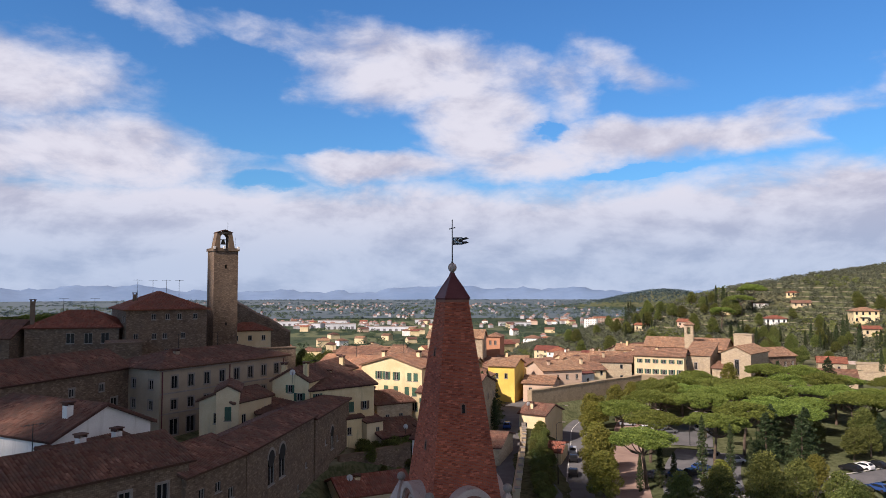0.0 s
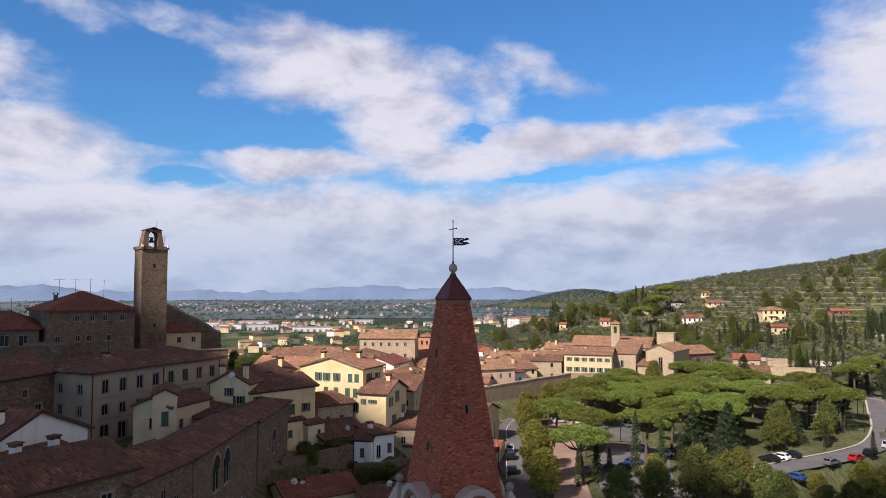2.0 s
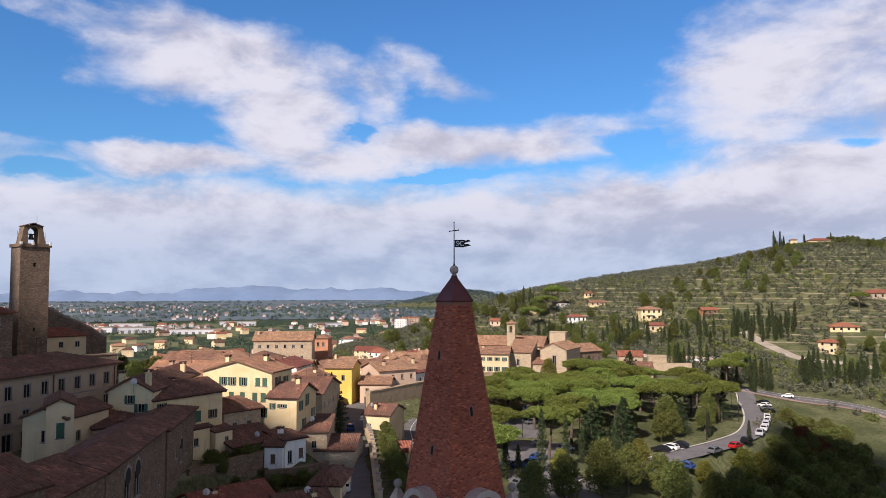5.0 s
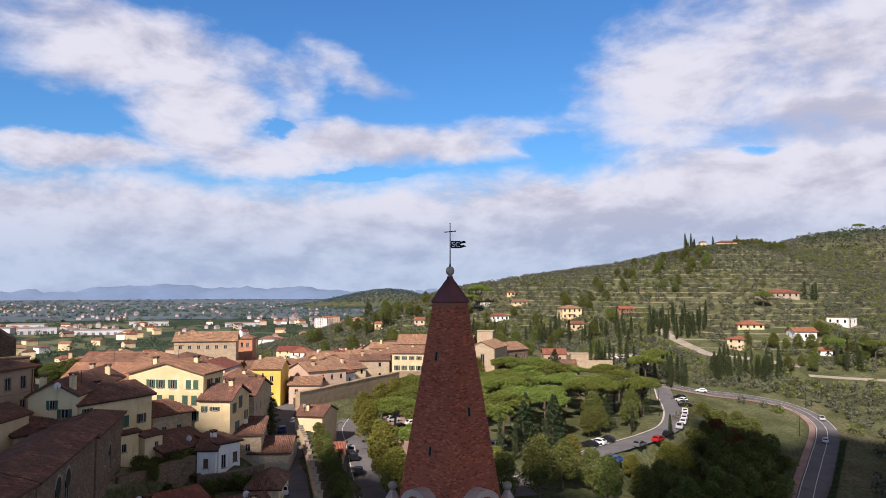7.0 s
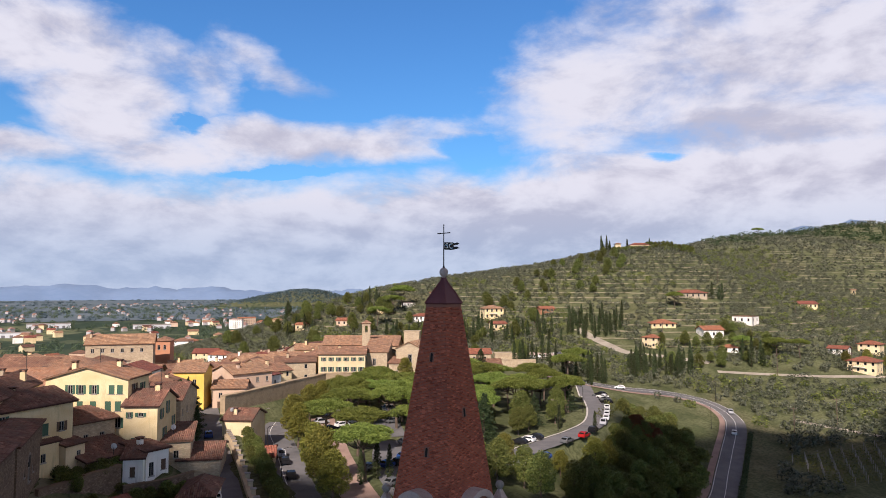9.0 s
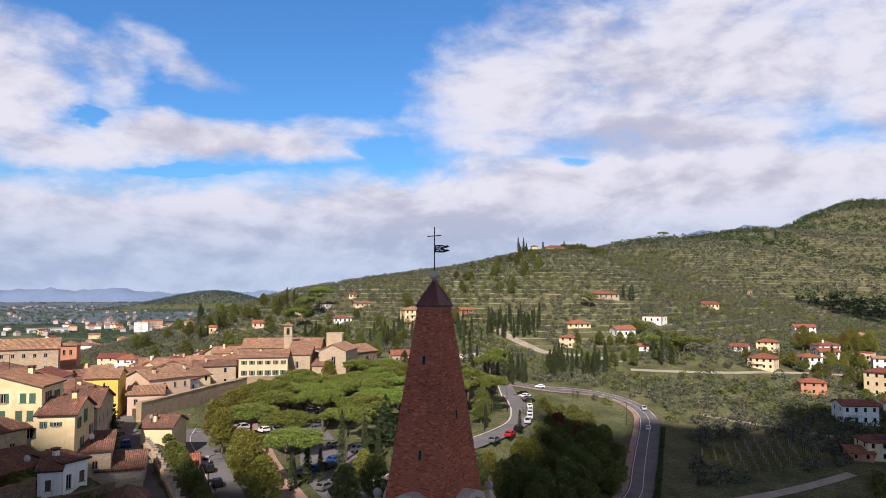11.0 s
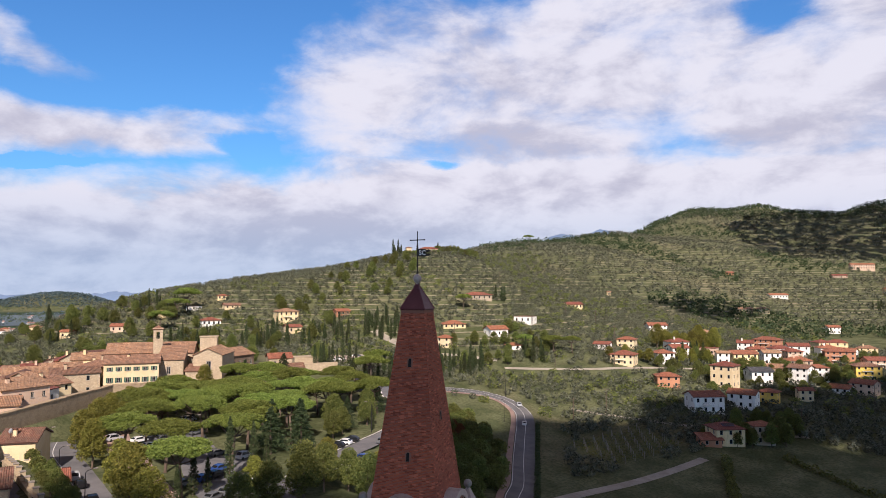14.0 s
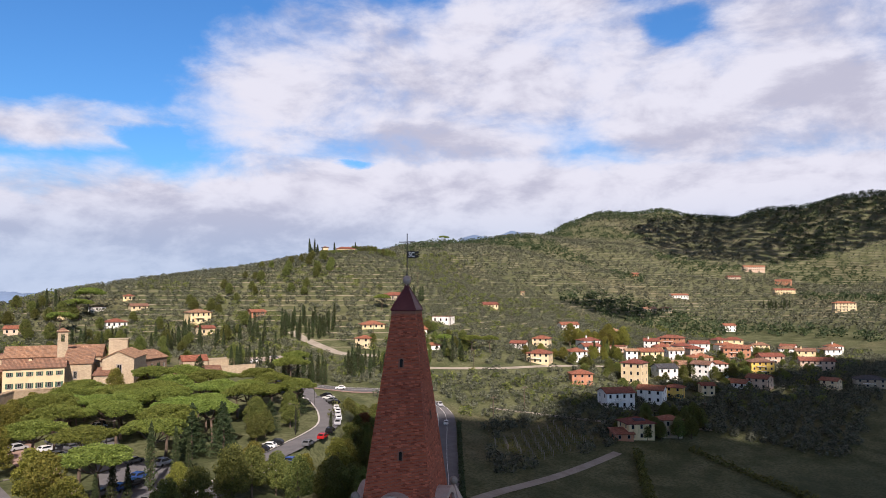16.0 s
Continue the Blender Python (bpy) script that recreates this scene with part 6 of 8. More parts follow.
villa("white house with a red double roof", 256.0, 112.4, -83.4, 11.6, 10.3, 6.2, WHITE, ROOF_RED, "gable", 2, 3)
villa("ochre house with red hipped roof", 272.4, 108.2, -85.2, 8.1, 7.2, 5.2, OCHRE, ROOF_RED, "hip", 2, 2)
villa("pale house below the olive slope", 290.0, 98.8, -53.8, 6.5, 6.2, 5.3, CREAM, ROOF_RED, "gable", 2, 2)
farm = villa("yellow farmhouse with solar panels on its roof", 208.1, 97.8, -42.6, 10.9, 10.9, 6.4, YELLOW, ROOF_RED, "hip", 2, 3)
villa("grey-beige farm building with red roof", 219.1, 90.9, -45.0, 7.9, 7.9, 7.2, BEIGE, ROOF_RED, "hip", 2, 2)
villa("low red-roofed shed beside the farmhouse", 202.2, 101.5, -47.3, 7.4, 7.0, 2.8, ORANGE, ROOF_RED, "shed", 1, 2)
villa("white house among olive trees", 399.9, 217.3, -43.6, 13.7, 11.0, 5.1, WHITE, ROOF_RED, "gable", 2, 4)
villa("cream villa with hipped roof", 308.1, 190.0, -75.1, 10.3, 9.1, 5.0, CREAM, ROOF_RED, "hip", 2, 3)
villa("low white house with red roof", 285.8, 190.7, -73.3, 8.7, 7.7, 3.2, WHITE, ROOF_RED, "gable", 1, 3)
villa("tall orange-brick house with red roof", 412.5, 156.0, -85.2, 16.9, 11.0, 8.1, ORANGE, ROOF_RED, "hip", 3, 5)
villa("tan stone house under tall trees", 410.2, 189.9, -41.2, 9.6, 9.7, 6.8, BEIGE, ROOF_SUN, "hip", 2, 3)
villa("bright yellow house with pale roof", 358.0, 91.1, -57.7, 13.1, 11.0, 8.0, OCHRE, ROOF_SUN, "hip", 3, 4)
villa("pink house with red roof", 323.1, 86.8, -99.1, 10.8, 10.4, 5.6, PINK, ROOF_RED, "gable", 2, 3)
villa("low house with broad red roof", 317.1, 94.4, -97.7, 10.0, 9.7, 2.8, WHITE, ROOF_RED, "gable", 1, 3)
villa("white house with orange roof on the slope", 436.1, 121.8, -90.0, 15.2, 11.0, 4.4, WHITE, ROOF_RED, "gable", 1, 4)
villa("white villa with red roof on the slope", 251.0, 226.9, -25.2, 10.9, 11.0, 4.5, WHITE, ROOF_RED, "gable", 1, 3)
villa("cream two-storey house behind cypresses", 217.7, 233.8, -68.2, 8.2, 7.9, 5.3, CREAM, ROOF_RED, "hip", 2, 2)
villa("low yellow villa with wide red roof", 242.8, 249.4, -35.2, 13.3, 11.0, 2.8, YELLOW, ROOF_RED, "hip", 1, 4)
villa("white modern house with flat roof", 284.0, 237.7, -74.7, 11.4, 11.0, 3.8, WHITE, ROOF_SUN, "flat", 1, 3)
villa("small white house with red roof", 240.9, 210.0, -40.0, 7.5, 6.5, 2.7, WHITE, ROOF_RED, "hip", 1, 2)
villa("long low villa with red roof", 289.3, 272.4, -29.2, 17.8, 11.0, 3.6, BEIGE, ROOF_RED, "hip", 1, 5)
villa("yellow house with red roof up the slope", 375.9, 263.4, -31.0, 12.2, 11.0, 3.5, YELLOW, ROOF_RED, "gable", 1, 4)
villa("tiny stone hut in the olives", 486.8, 302.5, -39.7, 3.1, 3.0, 4.0, CREAM, ROOF_SUN, "gable", 1, 1)
villa("yellow square villa with pyramid roof", 198.1, 329.6, -13.1, 12.7, 11.0, 6.6, YELLOW, ROOF_SUN, "hip", 2, 4)
villa("white house with red roof under the villa", 189.4, 311.4, -13.5, 8.5, 8.0, 3.9, CREAM, ROOF_RED, "gable", 1, 2)
villa("white flat-roofed house on the hill", 181.6, 400.0, -0.3, 8.0, 8.0, 2.8, WHITE, ROOF_SUN, "flat", 1, 2)
villa("small yellow house beside pines", 165.5, 405.3, -4.1, 6.2, 5.9, 3.9, YELLOW, ROOF_SUN, "gable", 1, 2)
villa("pink farmhouse with red roof", 139.1, 404.4, -34.9, 11.2, 9.9, 3.8, PINK, ROOF_RED, "gable", 1, 3)
villa("white villa with broad red roof", 173.0, 366.2, -15.3, 11.9, 10.3, 3.6, WHITE, ROOF_RED, "hip", 1, 4)
villa("cream house at the edge of the plain", 118.3, 424.3, -39.5, 7.6, 7.3, 4.3, CREAM, ROOF_RED, "gable", 1, 2)
villa("yellow villa among trees", 114.8, 469.2, -37.5, 7.4, 7.2, 4.4, YELLOW, ROOF_SUN, "hip", 1, 2)
villa("white apartment block in the plain", 232.0, 1111.7, -26.5, 22.8, 11.0, 16.2, WHITE, ROOF_RED, "flat", 5, 7)
villa("long pink block with red roof", 267.7, 1187.6, 6.6, 33.9, 11.0, 15.3, PINK, ROOF_RED, "gable", 5, 10)
villa("villa with red roof near the ridge", 199.4, 402.8, -43.2, 6.1, 5.4, 3.4, YELLOW, ROOF_RED, "hip", 1, 2)
villa("cream farmhouse with ochre roof", 193.9, 380.6, -18.0, 10.3, 8.9, 2.8, CREAM, ROOF_SUN, "gable", 1, 3)
villa("red house behind cypresses", 219.0, 309.2, -18.6, 8.7, 8.2, 2.8, ORANGE, ROOF_RED, "gable", 1, 3)
villa("long low villa with a red roof on the crest", 339, 362, -34.0, 15.0, 9.0, 4.2, CREAM, ROOF_RED, "hip", 1, 5)
villa("small stone tower house on the knoll", 327.5, 371, -31.1, 4.4, 4.0, 6.0, CREAM, ROOF_SUN, "hip", 1, 1)
villa("far red-roofed farm on the hillside", 790.3, 322.3, -48.8, 10.2, 9.6, 4.5, ORANGE, ROOF_RED, "gable", 1, 3)
villa("pink farm on the far slope", 946.9, 247.3, -50.1, 20.3, 11.0, 5.5, PINK, ROOF_RED, "gable", 2, 6)
villa("long pink farm on the far slope", 1031.5, 241.2, -57.5, 33.7, 11.0, 7.1, PINK, ROOF_RED, "gable", 2, 10)
villa("white farm on the slope", 737.6, 252.3, -46.2, 21.5, 11.0, 4.3, WHITE, ROOF_RED, "gable", 1, 6)
villa("pale stone house beside tall trees", 647.1, 236.3, -59.2, 11.9, 10.3, 5.0, CREAM, ROOF_SUN, "hip", 2, 3)
villa("stone farm in the cloud's shade", 626.9, 245.5, -43.9, 14.8, 11.0, 3.6, BEIGE, ROOF_SUN, "gable", 1, 4)
villa("white cottage in the olive grove", 607.7, 168.9, -49.7, 11.3, 11.0, 6.0, WHITE, ROOF_RED, "gable", 2, 3)
villa("cream villa with garden wall", 746.4, 98.2, -63.5, 22.0, 11.0, 9.3, CREAM, ROOF_RED, "hip", 3, 6)
villa("yellow farm before a cypress row", 865.7, 172.3, -53.7, 27.1, 11.0, 5.7, YELLOW, ROOF_RED, "gable", 2, 8)
villa("red-roofed house on the upper slope", 951.8, 190.9, -93.5, 21.0, 11.0, 4.4, ORANGE, ROOF_RED, "gable", 1, 6)
villa("low pink farm with long red roof", 395.8, 72.1, -69.6, 19.4, 11.0, 5.8, PINK, ROOF_RED, "gable", 2, 6)
villa("cream house with stone terrace", 345.9, 60.7, -104.2, 8.5, 8.2, 4.8, CREAM, ROOF_RED, "gable", 2, 2)
villa("grey house with dark roof", 361.8, 44.9, -72.9, 14.4, 11.0, 4.7, BEIGE, SLATE, "hip", 2, 4)
villa("pink block with red roofs", 402.0, 95.1, -52.7, 14.8, 11.0, 5.0, PINK, ROOF_RED, "gable", 2, 4)
villa("white house with ochre roof up the lane", 476.1, 101.4, -93.7, 10.0, 8.9, 4.6, WHITE, ROOF_RED, "gable", 1, 3)
villa("brick house with red roof", 397.1, 112.8, -64.3, 17.0, 11.0, 8.3, ORANGE, ROOF_RED, "hip", 3, 5)

for k in range(4):
    panel = boxes("solar_panel", SOLAR, farm, [(-0.48, 0.48, -0.9, 0.9, 0.0, 0.06)], "dark blue solar panel")
    panel.matrix_basis = pose(3.1 + 1.02 * k, 2.0, 0.9 * 6.4 + 0.80, 19.8)


# ---- trees ----
RNG = np.random.default_rng(7)


def leaf_quads(centres, size, up=0.3, stretch=1.4):
    """Small leaf blades round the centres: verts and faces."""
    n = len(centres)
    a = RNG.normal(size=(n, 3))
    a /= np.linalg.norm(a, axis=1, keepdims=True)
    b = RNG.normal(size=(n, 3))
    b[:, 2] *= (1 - up)
    a[:, 2] *= (1 - up)
    b -= a * (a * b).sum(1, keepdims=True) / np.maximum((a * a).sum(1, keepdims=True), 1e-6)
    a /= np.linalg.norm(a, axis=1, keepdims=True)
    b /= np.linalg.norm(b, axis=1, keepdims=True)
    s = size * RNG.uniform(0.6, 1.3, (n, 1))
    a, b = a * s * stretch / 2, b * s / 2
    v = np.stack([centres - a, centres - b, centres + a + b * 0.4], 1).reshape(-1, 3)
    return v, np.arange(3 * n).reshape(n, 3)


def quick_mesh(name, v, f, material):
    me = bpy.data.meshes.new(name)
    me.vertices.add(len(v))
    me.vertices.foreach_set("co", np.asarray(v, np.float32).ravel())
    me.loops.add(f.size)
    me.loops.foreach_set("vertex_index", f.ravel().astype(np.int32))
    me.polygons.add(len(f))
    me.polygons.foreach_set("loop_start", np.arange(0, f.size, f.shape[1], dtype=np.int32))
    me.update(calc_edges=True)
    me.materials.append(material)
    return me


def in_lump(n, c, r, hollow=0.35):
    """Points in an ellipsoid, thicker towards its skin."""
    d = RNG.normal(size=(n, 3))
    d /= np.linalg.norm(d, axis=1, keepdims=True)
    k = RNG.uniform(hollow, 1.0, (n, 1)) ** 0.5
    return np.asarray(c) + d * k * np.asarray(r)


def tube(bm, pts, radii, seg=7):
    rows = []
    for i, (p, r) in enumerate(zip(pts, radii)):
        d = (Vector(pts[min(i + 1, len(pts) - 1)]) - Vector(pts[max(i - 1, 0)])).normalized()
        q = d.to_track_quat("Z", "Y")
        rows.append([bm.verts.new(Vector(p) + q @ Vector((r * math.cos(2 * math.pi * k / seg), r * math.sin(2 * math.pi * k / seg), 0))) for k in range(seg)])
    for p, q in zip(rows, rows[1:]):
        for k in range(seg):
            bm.faces.new((p[k], p[(k + 1) % seg], q[(k + 1) % seg], q[k]))
    bm.faces.new(rows[-1])


def tree_meshes(kind, variant):
    """Trunk with limbs, and a crown of many small leaves, of one tree at the origin."""
    rnd = random.Random(hash((len(kind), ord(kind[0]), variant)) % 9999)
    bm = bmesh.new()
    lumps, cloud, size, up = [], [], 0.4, 0.3
    if kind == "pine":
        h, R = rnd.uniform(9.4, 11.0), rnd.uniform(5.4, 6.8)
        bend = [rnd.uniform(-0.8, 0.8) for _ in range(2)]
        fork = (bend[0], bend[1], h * 0.62)
        tube(bm, [(0, 0, -1), (bend[0] * 0.3, bend[1] * 0.3, h * 0.3), fork], [0.38, 0.30, 0.26])
        n = 19
        for i in range(n):
            a = 2.4 * i + rnd.uniform(-0.4, 0.4)
            q = R * math.sqrt((i + 0.4) / n) * rnd.uniform(0.80, 1.0)
            c = (fork[0] + q * math.cos(a), fork[1] + q * math.sin(a), h - 0.30 * q * q / R + rnd.uniform(-0.25, 0.35))
            lumps.append((c, (rnd.uniform(1.7, 2.4), rnd.uniform(1.7, 2.4), rnd.uniform(0.62, 0.9)), 900))
            if i % 2:
                m = [(fork[k] + c[k]) / 2 for k in range(3)]
                tube(bm, [fork, (m[0], m[1], m[2] - 0.7), (c[0], c[1], c[2] - 0.3)], [0.17, 0.11, 0.05], 5)
        size, up, mat = 0.30, 0.55, PINE
    elif kind == "cypress":
        h, R = rnd.uniform(9, 13), rnd.uniform(1.3, 2.0)
        tube(bm, [(0, 0, -1), (0, 0, h * 0.9)], [0.2, 0.04])
        n = 26
        for i in range(n):
            t = (i + 0.5) / n
            r = R * (min(1, t * 5) ** 0.6) * (1 - t) ** 0.55 + 0.12
            a = 2.4 * i
            c = (0.35 * r * math.cos(a), 0.35 * r * math.sin(a), 0.4 + t * (h - 0.6))
            lumps.append((c, (r * 0.8, r * 0.8, h / n * 1.5), 70))
        size, up, mat = 0.34, 0.0, CYPRESS
    elif kind == "cedar":
        h = rnd.uniform(13, 16)
        tube(bm, [(0, 0, -1), (0, 0, h * 0.95)], [0.42, 0.05])
        for i in range(34):
            t = (i + 0.5) / 34
            r = 4.2 * (1 - t) ** 0.8 + 0.4
            a = 2.4 * i + rnd.uniform(-0.3, 0.3)
            c = (r * 0.6 * math.cos(a), r * 0.6 * math.sin(a), 1.8 + t * (h - 2.0) - r * 0.12)
            lumps.append((c, (r * 0.55, r * 0.55, 0.55), 110))
        size, up, mat = 0.42, 0.5, CEDAR
    elif kind == "olive":
        tube(bm, [(0, 0, -0.5), (0.1, 0, 0.7), (0.25, 0.1, 1.5)], [0.25, 0.2, 0.12], 6)
        for i in range(6):
            a = 1.05 * i
            lumps.append(((1.1 * math.cos(a), 1.1 * math.sin(a), rnd.uniform(2.0, 2.9)), (1.0, 1.0, 0.9), 55))
        lumps.append(((0, 0, 3.2), (1.1, 1.1, 0.8), 60))
        size, mat = 0.34, OLIVE
    else:
        tall = {"lime": (8.5, 3.1), "broadleaf": (8.0, 3.4), "autumn": (5.5, 2.6), "bush": (2.6, 1.9)}[kind]
        h, R = tall[0] * rnd.uniform(0.9, 1.1), tall[1] * rnd.uniform(0.9, 1.1)
        fork = (rnd.uniform(-0.3, 0.3), rnd.uniform(-0.3, 0.3), h * 0.32)
        tube(bm, [(0, 0, -1), (fork[0] * 0.5, fork[1] * 0.5, h * 0.18), fork], [0.26, 0.2, 0.17])
        n = 19
        for i in range(n):
            t = (i + 0.5) / n
            zz_ = h * (0.26 + 0.68 * t)
            r = R * math.sin(math.pi * min(1, 0.22 + 0.78 * t) ** 0.9) ** 0.7 * 0.62
            a = 2.4 * i
            c = (r * math.cos(a) * rnd.uniform(0.8, 1.2), r * math.sin(a) * rnd.uniform(0.8, 1.2), zz_)
            s = R * rnd.uniform(0.34, 0.5)
            lumps.append((c, (s, s, s * 0.8), 430 if kind != "bush" else 110))
            if i % 4 == 1:
                tube(bm, [fork, ((fork[0] + c[0]) / 2, (fork[1] + c[1]) / 2, (fork[2] + c[2]) / 2 + 0.2), c], [0.11, 0.08, 0.03], 5)
        size, mat = (0.27, {"lime": LIME, "broadleaf": LEAF, "autumn": RUST, "bush": LEAF}[kind])
    pts = np.concatenate([in_lump(n, c, r) for c, r, n in lumps])
    v, f = leaf_quads(pts, size, up)
    crown = quick_mesh("crown", v, f, mat)
    trunk = bpy.data.meshes.new("trunk")
    bm.to_mesh(trunk)
    bm.free()
    trunk.materials.append(BARK)
    return trunk, crown


TREES = {}
TREE_TAGS = {
    "pine": ("umbrella_pine", "umbrella pine with flat green crown and bare trunk", "pine tree", "pines in the park"),
    "cypress": ("cypress", "tall narrow dark green cypress tree", "cypress", "cypresses"),
    "cedar": ("cedar", "dark blue-green conifer with layered branches", "conifer", "conifers"),
    "olive": ("olive_tree", "grey-green olive tree on grass", "olive tree", "olive trees"),
    "lime": ("lime_tree", "yellowing lime tree with dense crown beside the lane", "tree", "lane trees"),
    "broadleaf": ("broadleaf_tree", "green broadleaf tree with uneven crown", "tree", "broadleaf trees"),
    "autumn": ("autumn_shrub", "rust-red autumn shrub on the bank", "shrub", "autumn shrubs"),
    "bush": ("bush", "low green bush on the bank", "bush", "bushes"),
}


def tree(kind, x, y, scale=1.0, z=None, turn=None):
    v = RNG.integers(0, 3)
    key = (kind, int(v))
    m = pose(x, y, gz(x, y) if z is None else z, 0, 0, float(RNG.uniform(0, 360)) if turn is None else turn) @ Matrix.Diagonal((scale, scale, scale * float(RNG.uniform(0.88, 1.12)), 1))
    name, label, cat, group = TREE_TAGS[kind]
    if key not in TREES:
        TREES[key] = tree_meshes(kind, int(v))
    trunk, crown = TREES[key]
    top = thing(name, m, label, cat, group)
    hang("trunk", trunk, BARK, top)
    hang("crown", crown, PINE, top)
    FOOT.append((x, y, 1.6))
    return top


def grove(kind, x, y, rx, ry, n, lo=0.8, hi=1.2, lean=0.0, gap=1.5):
    """Trees scattered over an ellipse, at least gap metres apart."""
    put, c, s = [], math.cos(radians(lean)), math.sin(radians(lean))
    for _ in range(n * 12):
        if len(put) >= n:
            break
        a, r = RNG.uniform(0, 2 * math.pi), math.sqrt(RNG.uniform(0, 1))
        u, w = rx * r * math.cos(a), ry * r * math.sin(a)
        px, py = x + u * c - w * s, y + u * s + w * c
        if all((px - q[0]) ** 2 + (py - q[1]) ** 2 > gap * gap for q in put) and all((px - q[0]) ** 2 + (py - q[1]) ** 2 > (q[2] * 0.8) ** 2 for q in FOOT if q[2] > 2):
            put.append((px, py))
            tree(kind, px, py, float(RNG.uniform(lo, hi)))



# umbrella pines of the park: the near ones one by one, then the close canopy behind them
PINES = [(33.5, 117.5), (39.5, 136), (49, 129), (46.5, 160), (37.5, 150), (59.5, 141), (70, 140), (58, 157)]
for i in range(10):
    for j in range(9):
        px = 54 + 8.6 * i + RNG.uniform(-1.8, 1.8)
        py = 118 + 4.4 * i + 8.4 * j + RNG.uniform(-1.8, 1.8)
        behind = py > 148 + 0.05 * (px - 54) and py < min(175 + 0.857 * (px - 30), 203 - 0.24 * (px - 57)) and px < np.interp(py, RIM_Y, RIM_X) - 9
        if behind and all((px - a) ** 2 + (py - b) ** 2 > 49 for a, b in PINES):
            PINES.append((px, py))
for px, py in PINES:
    tree("pine", px, py, float(RNG.uniform(0.80, 0.95)))
for px, py, s in ((141, 196, 0.9), (146, 203, 0.9), (158, 211, 0.85), (176, 400, 1.2), (168, 396, 1.1), (150, 380, 1.0), (252, 196, 0.8), (262, 192, 0.75), (268, 266, 0.7), (243, 205, 0.7)):
    tree("pine", px, py, s)
for px, py, s in ((-92, 164, 1.35), (-99, 168, 1.5), (-107, 163, 1.45), (-100, 160, 1.3), (-113, 168, 1.4)):
    tree("pine", px, py, s, 19.5)
for px, py, s in ((61, 134.5, 0.72), (66, 131, 0.70), (69, 135.5, 0.74), (64, 139, 0.76), (88, 143, 0.55), (108, 155, 0.62), (112, 206, 0.7), (96, 203, 0.55), (122, 176, 0.6)):
    tree("cedar", px, py, s)
# yellowing trees between the lane and the drive
for px, py, s in ((24.4, 109, 0.95), (25.8, 118, 1.05), (27.2, 126, 0.95), (31.4, 149, 0.9), (33.0, 158, 0.95), (37, 168, 0.9), (43, 177, 0.95), (50, 188, 0.9), (58, 196, 0.9), (68, 199.5, 0.95), (80, 198, 0.85), (90, 200, 0.75)):
    tree("lime", px, py, s)
# cypresses
for row in ((172, 300, 14, 26, 24), (196, 284, 12, 18, 16), (218, 272, 16, 14, 36), (194, 206, 17, 9, 30), (152, 204, 12, 9, 14), (170, 424, 12, 25, 14), (321, 376, 4, 4, 10), (302, 268, 4, 4, 3), (152, 230, 14, 7, 9), (153, 346, 12, 16, 12), (236, 196, 5, 5, 4), (770, 165, 20, 14, 18), (112, 420, 14, 14, 6), (330, 165, 18, 6, 4)):
    grove("cypress", *row, 0.55, 0.95)
for px, py, s in ((36, 118.5, 0.72), (38, 117.5, 0.6), (44, 121, 0.85), (49, 121.5, 0.7), (54, 125, 0.6), (32, 116, 0.55), (92, 138.5, 0.5), (99, 134, 0.45)):
    tree("cypress", px, py, s)
# the clipped trees and the garden round the villa on the crest
tree("cypress", 333, 368, 0.85)
tree("cypress", 346, 360, 0.7)
for k in range(12):
    tree("broadleaf", 345 + 2.3 * k, 361 - 1.5 * k, 0.72, turn=40.0 * k)
grove("bush", 330, 362, 14, 3, 16, 0.8, 1.3, -34, 1.6)
tree("pine", 698, 538, 1.0)
grove("cypress", 440, 420, 55, 5, 26, 0.8, 1.0, 42)
for k in range(9):
    tree("cypress", 118 + 7.5 * k, 455 + 22 * k, 0.9)
# woods and hedges
for px, py, s in ((79, 137, 0.8), (87, 147, 0.95), (95, 144, 0.8), (101, 151, 0.85), (76, 146, 0.8), (92, 153, 0.9), (84, 140, 0.7), (109, 160, 0.8)):
    tree("broadleaf", px, py, s)
# the steep wooded bank below the loop road
for px, py, s in ((33, 99, 0.85), (39, 101, 0.9), (46, 102, 1.05), (52, 104.5, 0.9), (60, 108, 0.85), (66, 112, 0.7), (57, 99, 0.9), (68, 104, 0.9), (78, 112, 0.8)):
    tree("broadleaf", px, py, s)
for px, py, s in ((50, 108, 0.7), (59, 113, 0.75), (84, 117, 1.0), (91, 121, 0.9), (76, 118, 0.65), (44, 113, 0.7)):
    tree("lime", px, py, s)
grove("broadleaf", 97, 121, 36, 6, 30, 0.5, 0.85, 38, 3.2)
grove("broadleaf", 88, 110, 30, 8, 26, 0.5, 0.85, 36, 3.2)
grove("bush", 118, 133, 38, 9, 60, 0.8, 1.4, 42, 2.2)
grove("bush", 108, 124, 40, 10, 60, 0.8, 1.5, 38, 2.2)
grove("bush", 138, 156, 14, 8, 30, 0.8, 1.3, 46, 2.0)
grove("autumn", 124, 143, 9, 4, 9, 0.6, 1.0, 42, 2.0)
grove("broadleaf", 15.8, 116, 1.0, 16, 5, 0.28, 0.38, -8, 2.6)
grove("bush", 17.0, 122, 1.6, 24, 44, 0.45, 0.75, -8, 1.2)
tree("cedar", 10.6, 151, 0.72)
tree("cedar", 9.4, 155, 0.66)
grove("broadleaf", -30, 172, 12, 10, 16, 0.45, 0.75, 0, 2.2)
grove("bush", -9, 116, 5, 4, 14, 0.4, 0.8, 0, 1.3)
grove("bush", 0, 112.5, 4, 1.5, 8, 0.4, 0.7, 15, 1.0)
